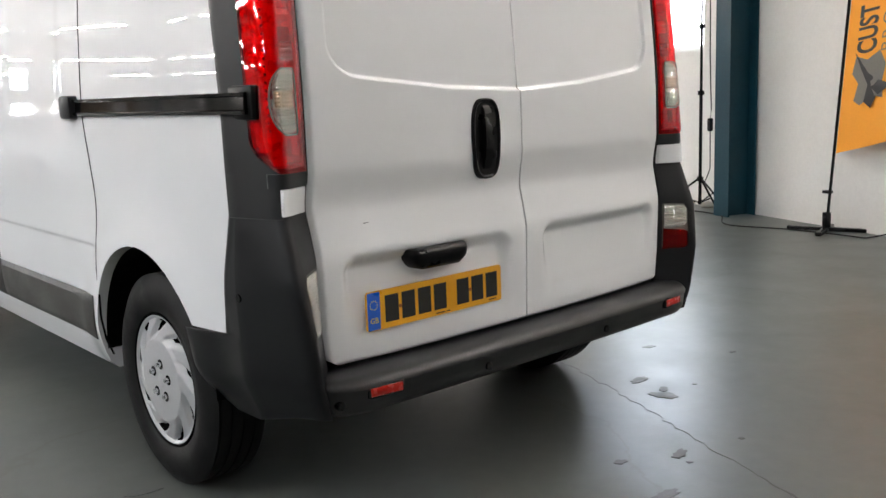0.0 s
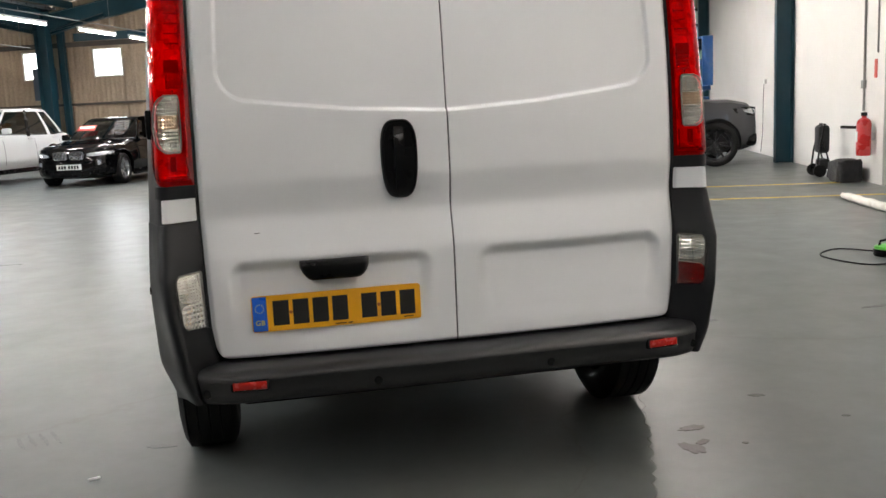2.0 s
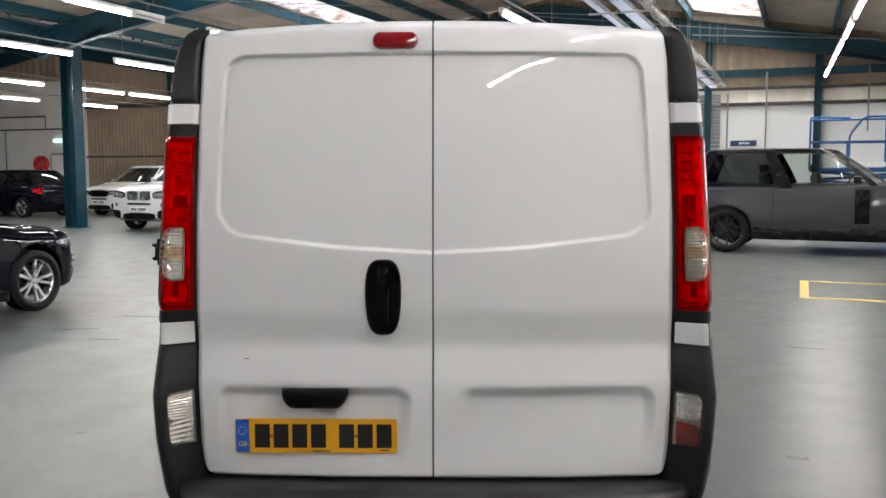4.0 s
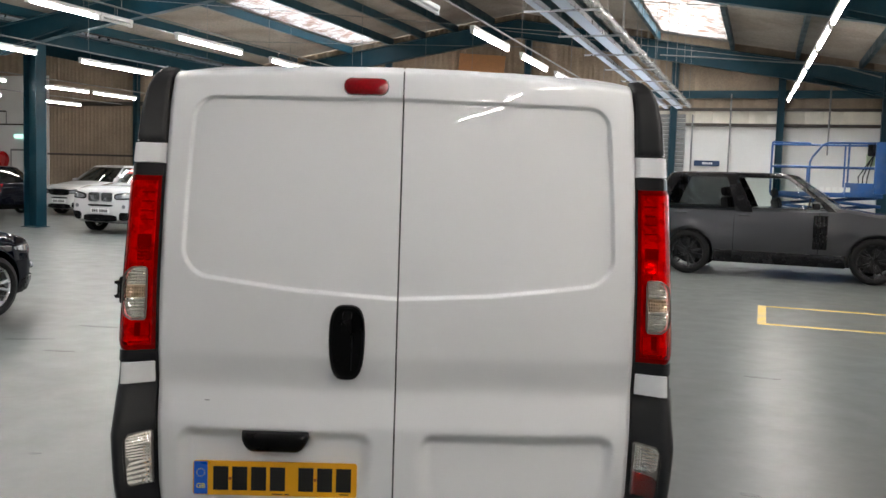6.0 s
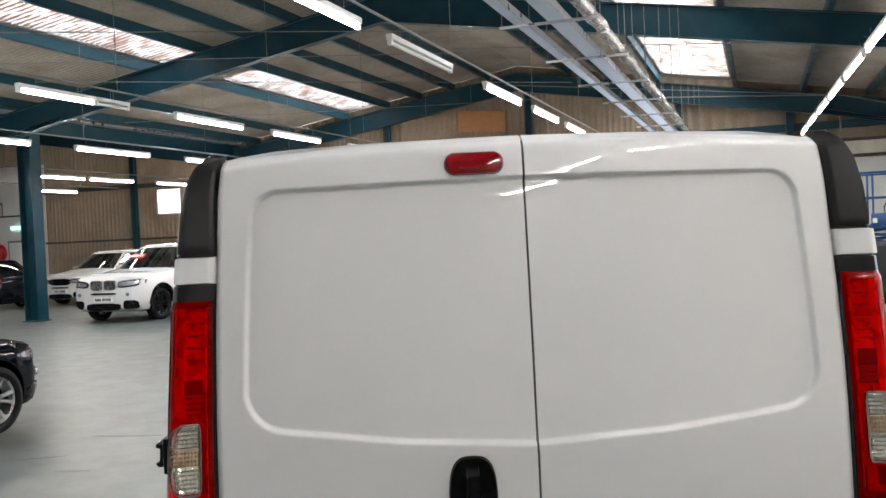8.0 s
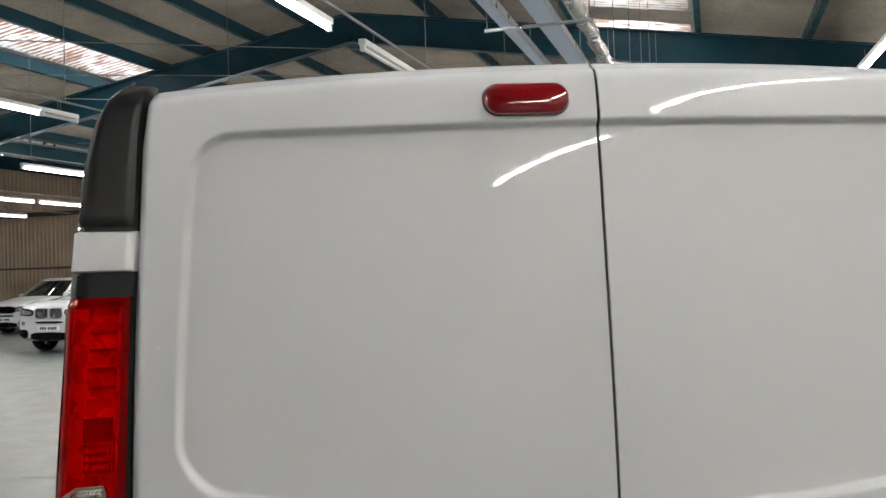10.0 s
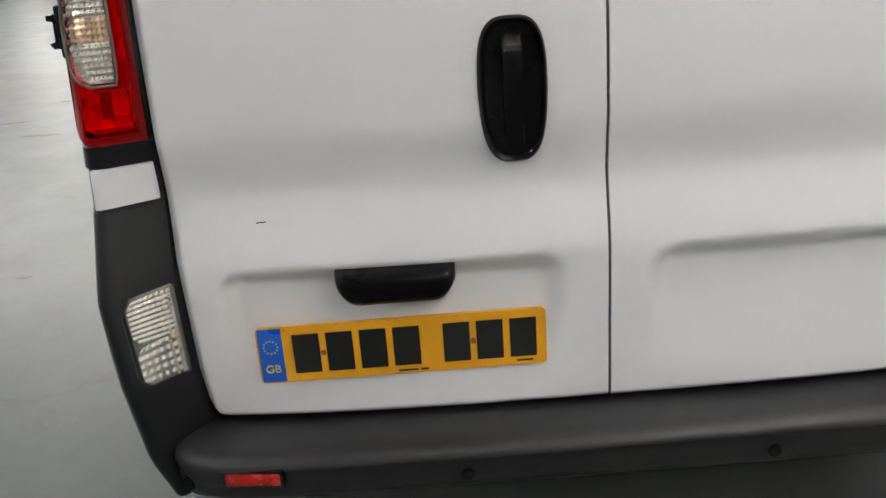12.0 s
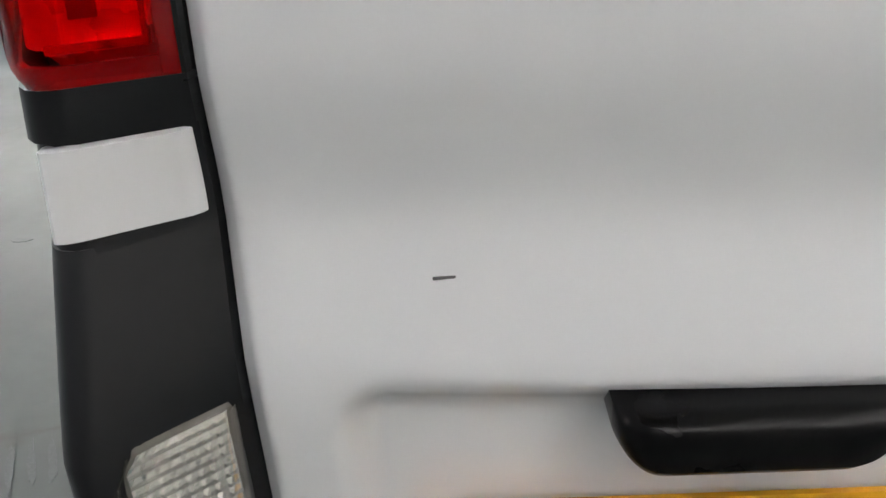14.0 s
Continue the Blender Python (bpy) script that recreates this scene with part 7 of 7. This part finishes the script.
bm = bmesh.new()
grid(bm, 40, 60, cloth)
thick(bm, (0.003, 0, 0))
flag = part("cloth", bm, ORANGE, t)


def cloth_words(text, size, s_mid, q0, stretch, bold, gap, mat):
    """Letters up the banner, their tops towards the pole, following its folds."""
    ob = words(text, size, mat, flag, Matrix(), "lettering", stretch, bold, gap)
    xs = [v.co.x for v in ob.data.vertices]
    for v in ob.data.vertices:
        p = Vector(cloth(s_mid - v.co.y / 0.85, q0 + (v.co.x - min(xs)) / 2.1))
        v.co = p + Vector((-0.004 - v.co.z, 0, 0))
    return ob


cloth_words("CUST", 0.235, 0.235, 0.345, 0.62, 0.006, 1.0, INK)
cloth_words("PRO", 0.14, 0.44, 0.34, 0.95, -0.001, 1.35, BANNER_GREY)
bm = bmesh.new()
ring = [(0.123, 0.34), (0.24, 0.32), (0.37, 0.345), (0.448, 0.29), (0.422, 0.23), (0.448, 0.17), (0.318, 0.185), (0.201, 0.16), (0.136, 0.18), (0.169, 0.24), (0.097, 0.28)]
c = bm.verts.new(Vector(cloth(0.27, 0.25)) + Vector((-0.004, 0, 0)))
vs = [bm.verts.new(Vector(cloth(a, b)) + Vector((-0.004, 0, 0))) for a, b in ring]
for i in range(len(vs)):
    bm.faces.new((c, vs[i], vs[(i + 1) % len(vs)]))
part("print_shape", bm, BANNER_GREY, flag)
bm = bmesh.new()
ring = [(0.11, 0.355), (0.188, 0.29), (0.266, 0.23), (0.24, 0.17), (0.318, 0.14), (0.37, 0.18), (0.552, 0.21), (0.37, 0.24), (0.266, 0.27)]
vs = [bm.verts.new(Vector(cloth(a, b)) + Vector((-0.006, 0, 0))) for a, b in ring]
c = bm.verts.new(Vector(cloth(0.3, 0.22)) + Vector((-0.006, 0, 0)))
for i in range(len(vs)):
    bm.faces.new((c, vs[i], vs[(i + 1) % len(vs)]))
part("print_shape", bm, INK, flag)

# far bay: red hose reel, lit sign
t = thing("hose_reel", "red hose reel on white far wall", "hose reel", HALL @ pose(-26.8, END - 0.15, 1.68))
bm = bmesh.new()
lathe(bm, [(0.0, -0.08), (0.34, -0.08), (0.34, -0.06), (0.2, -0.05), (0.2, 0.05), (0.34, 0.06), (0.34, 0.08), (0.0, 0.08)], 32)
bmesh.ops.rotate(bm, verts=bm.verts, cent=(0, 0, 0), matrix=Matrix.Rotation(radians(90), 3, "Z"))
part("drum", bm, EXT_RED, t)
t = thing("exit_sign", "lit green exit sign on white far wall", "sign", HALL @ pose(-26.0, END - 0.06, 2.6))
part("panel", boxed((-0.22, -0.03, -0.07), (0.22, 0.03, 0.07), 0.01), glowing("lit green sign", (0.45, 0.9, 0.75), 1.0), t)
t = thing("door_2", "white door in white far wall", "door", HALL @ pose(-25.9, END - 0.05, 0), kind="structure")
part("door_leaf", boxed((-0.45, -0.02, 0), (0.45, 0.03, 2.05), 0.006), BATTEN, t)
part("door_frame", boxed((-0.52, 0.0, 0), (0.52, 0.04, 2.12), 0.006), PIPE_GREY, t)

# pipes, brackets and a switch box on the far white wall
for z, u0, u1 in ((3.05, -30.0, -25.0), (3.55, -31.0, -26.6)):
    bm = bmesh.new()
    rod(bm, (u0, END - 0.08, z), (u1, END - 0.08, z), 0.03, 10)
    structure("wall_pipe", bm, DARK_BOARD, "dark pipe run along the white far wall", "pipe")
for u, z0, z1 in ((-29.2, 0.3, 3.55), (-28.7, 0.3, 3.05), (-26.6, 3.05, 3.55)):
    bm = bmesh.new()
    rod(bm, (u, END - 0.06, z0), (u, END - 0.06, z1), 0.022, 8)
    structure("drop_conduit", bm, PIPE_GREY, "grey conduit dropping down the far wall", "conduit")
t = thing("switch_box", "dark grey switch box on the white far wall", "switch box", HALL @ pose(-29.6, END - 0.1, 3.35))
part("case", boxed((-0.16, -0.08, -0.35), (0.16, 0.09, 0.35), 0.02), material("dark grey enamel", (0.06, 0.06, 0.06), 0.5), t)
part("lever", boxed((0.16, -0.05, -0.1), (0.2, -0.01, 0.12), 0.008), GLOSS_BLACK, t)

# litter near the van
t = thing("paper_scrap", "small torn white paper scrap on the floor", "litter", pose(-1.22, 0.48, 0.0, 0, 0, 20))
part("scrap", boxed((-0.02, -0.007, 0.0), (0.02, 0.007, 0.005), 0.001), PLATE_WHITE, t)


# marks on the floor: a cracked slab joint, oil spots and tyre scuffs
FLOOR_STAIN = material("dark floor stain", (0.068, 0.066, 0.059), 0.46, spec=0.25, vary=0.35, scale=25, grain=200)
FLOOR_SCUFF = material("grey floor scuff", (0.088, 0.092, 0.087), 0.48, vary=0.3, scale=30, grain=200)
rnd = random.Random(41)
bm = bmesh.new()
joint = [(0.61 + 0.02 * math.sin(v * 2.3) + rnd.uniform(-0.012, 0.012), v) for v in [-0.75 + 0.04 * k for k in range(48)]]
rows = []
for k, (u, v) in enumerate(joint):
    w = 0.0006 + rnd.uniform(0, 0.003) * max(0.0, noise.noise(Vector((v * 5, 0.3, 0.7))) + 0.45) * (1 if k % 5 else 1.8)
    rows.append([(u - w, v, 0.0012), (u + w, v, 0.0012)])
loft(bm, rows, False, False)
thick(bm, (0, 0, -0.003))
structure("floor_crack", bm, FLOOR_STAIN, "thin dark crack along a slab joint in the floor", "crack")


def floor_mark(u, v, r, aspect, turn, mat, label):
    bm = bmesh.new()
    n = 18
    ring = []
    for k in range(n):
        a = 2 * math.pi * k / n
        q = r * (1 + rnd.uniform(-0.28, 0.28))
        x, y = q * math.cos(a), q * math.sin(a) * aspect
        ring.append(bm.verts.new((u + x * math.cos(turn) - y * math.sin(turn), v + x * math.sin(turn) + y * math.cos(turn), 0.0015)))
    bm.faces.new(ring)
    thick(bm, (0, 0, -0.003))
    structure("floor_stain", bm, mat, label, "stain")


for u, v, r, aspect, turn in ((0.79, 0.57, 0.05, 0.5, 0.5), (0.77, 0.36, 0.055, 0.6, 2.2), (0.81, 0.42, 0.03, 0.6, 1.0), (0.48, -0.15, 0.045, 0.42, 0.6), (0.27, -0.12, 0.024, 0.7, 0), (0.26, -0.39, 0.05, 0.5, 0.3),
                              (1.1, 0.96, 0.03, 0.5, 0), (0.75, -0.13, 0.012, 0.8, 0), (0.47, -0.22, 0.01, 0.8, 0), (0.96, 0.42, 0.012, 0.8, 0), (1.38, 0.71, 0.014, 0.7, 0)):
    floor_mark(u, v, r, aspect, turn, FLOOR_STAIN, "dark irregular oil spot on the floor")
for u, v, r, aspect, turn in ((-5.0, 4.76, 0.28, 0.12, 0.2), (-5.2, 3.92, 0.2, 0.12, 0.5), (-4.6, 3.6, 0.12, 0.2, 0.2), (-2.69, 1.31, 0.04, 0.4, 0.3), (-1.2, 0.34, 0.06, 0.3, 0.1), (1.09, 2.29, 0.05, 0.5, 0), (1.14, 5.39, 0.15, 0.2, 0), (-1.1, -0.25, 0.07, 0.4, 1), (2.1, 2.6, 0.12, 0.2, 0.4)):
    floor_mark(u, v, r, aspect, turn, FLOOR_SCUFF, "faint grey scuff on the floor")
for k in range(4):
    floor_mark(-1.80 + 0.0309 * k, 0.35 + 0.0285 * k, 0.085, 0.1, 2.32, FLOOR_SCUFF, "short grey tyre scuff on the floor")
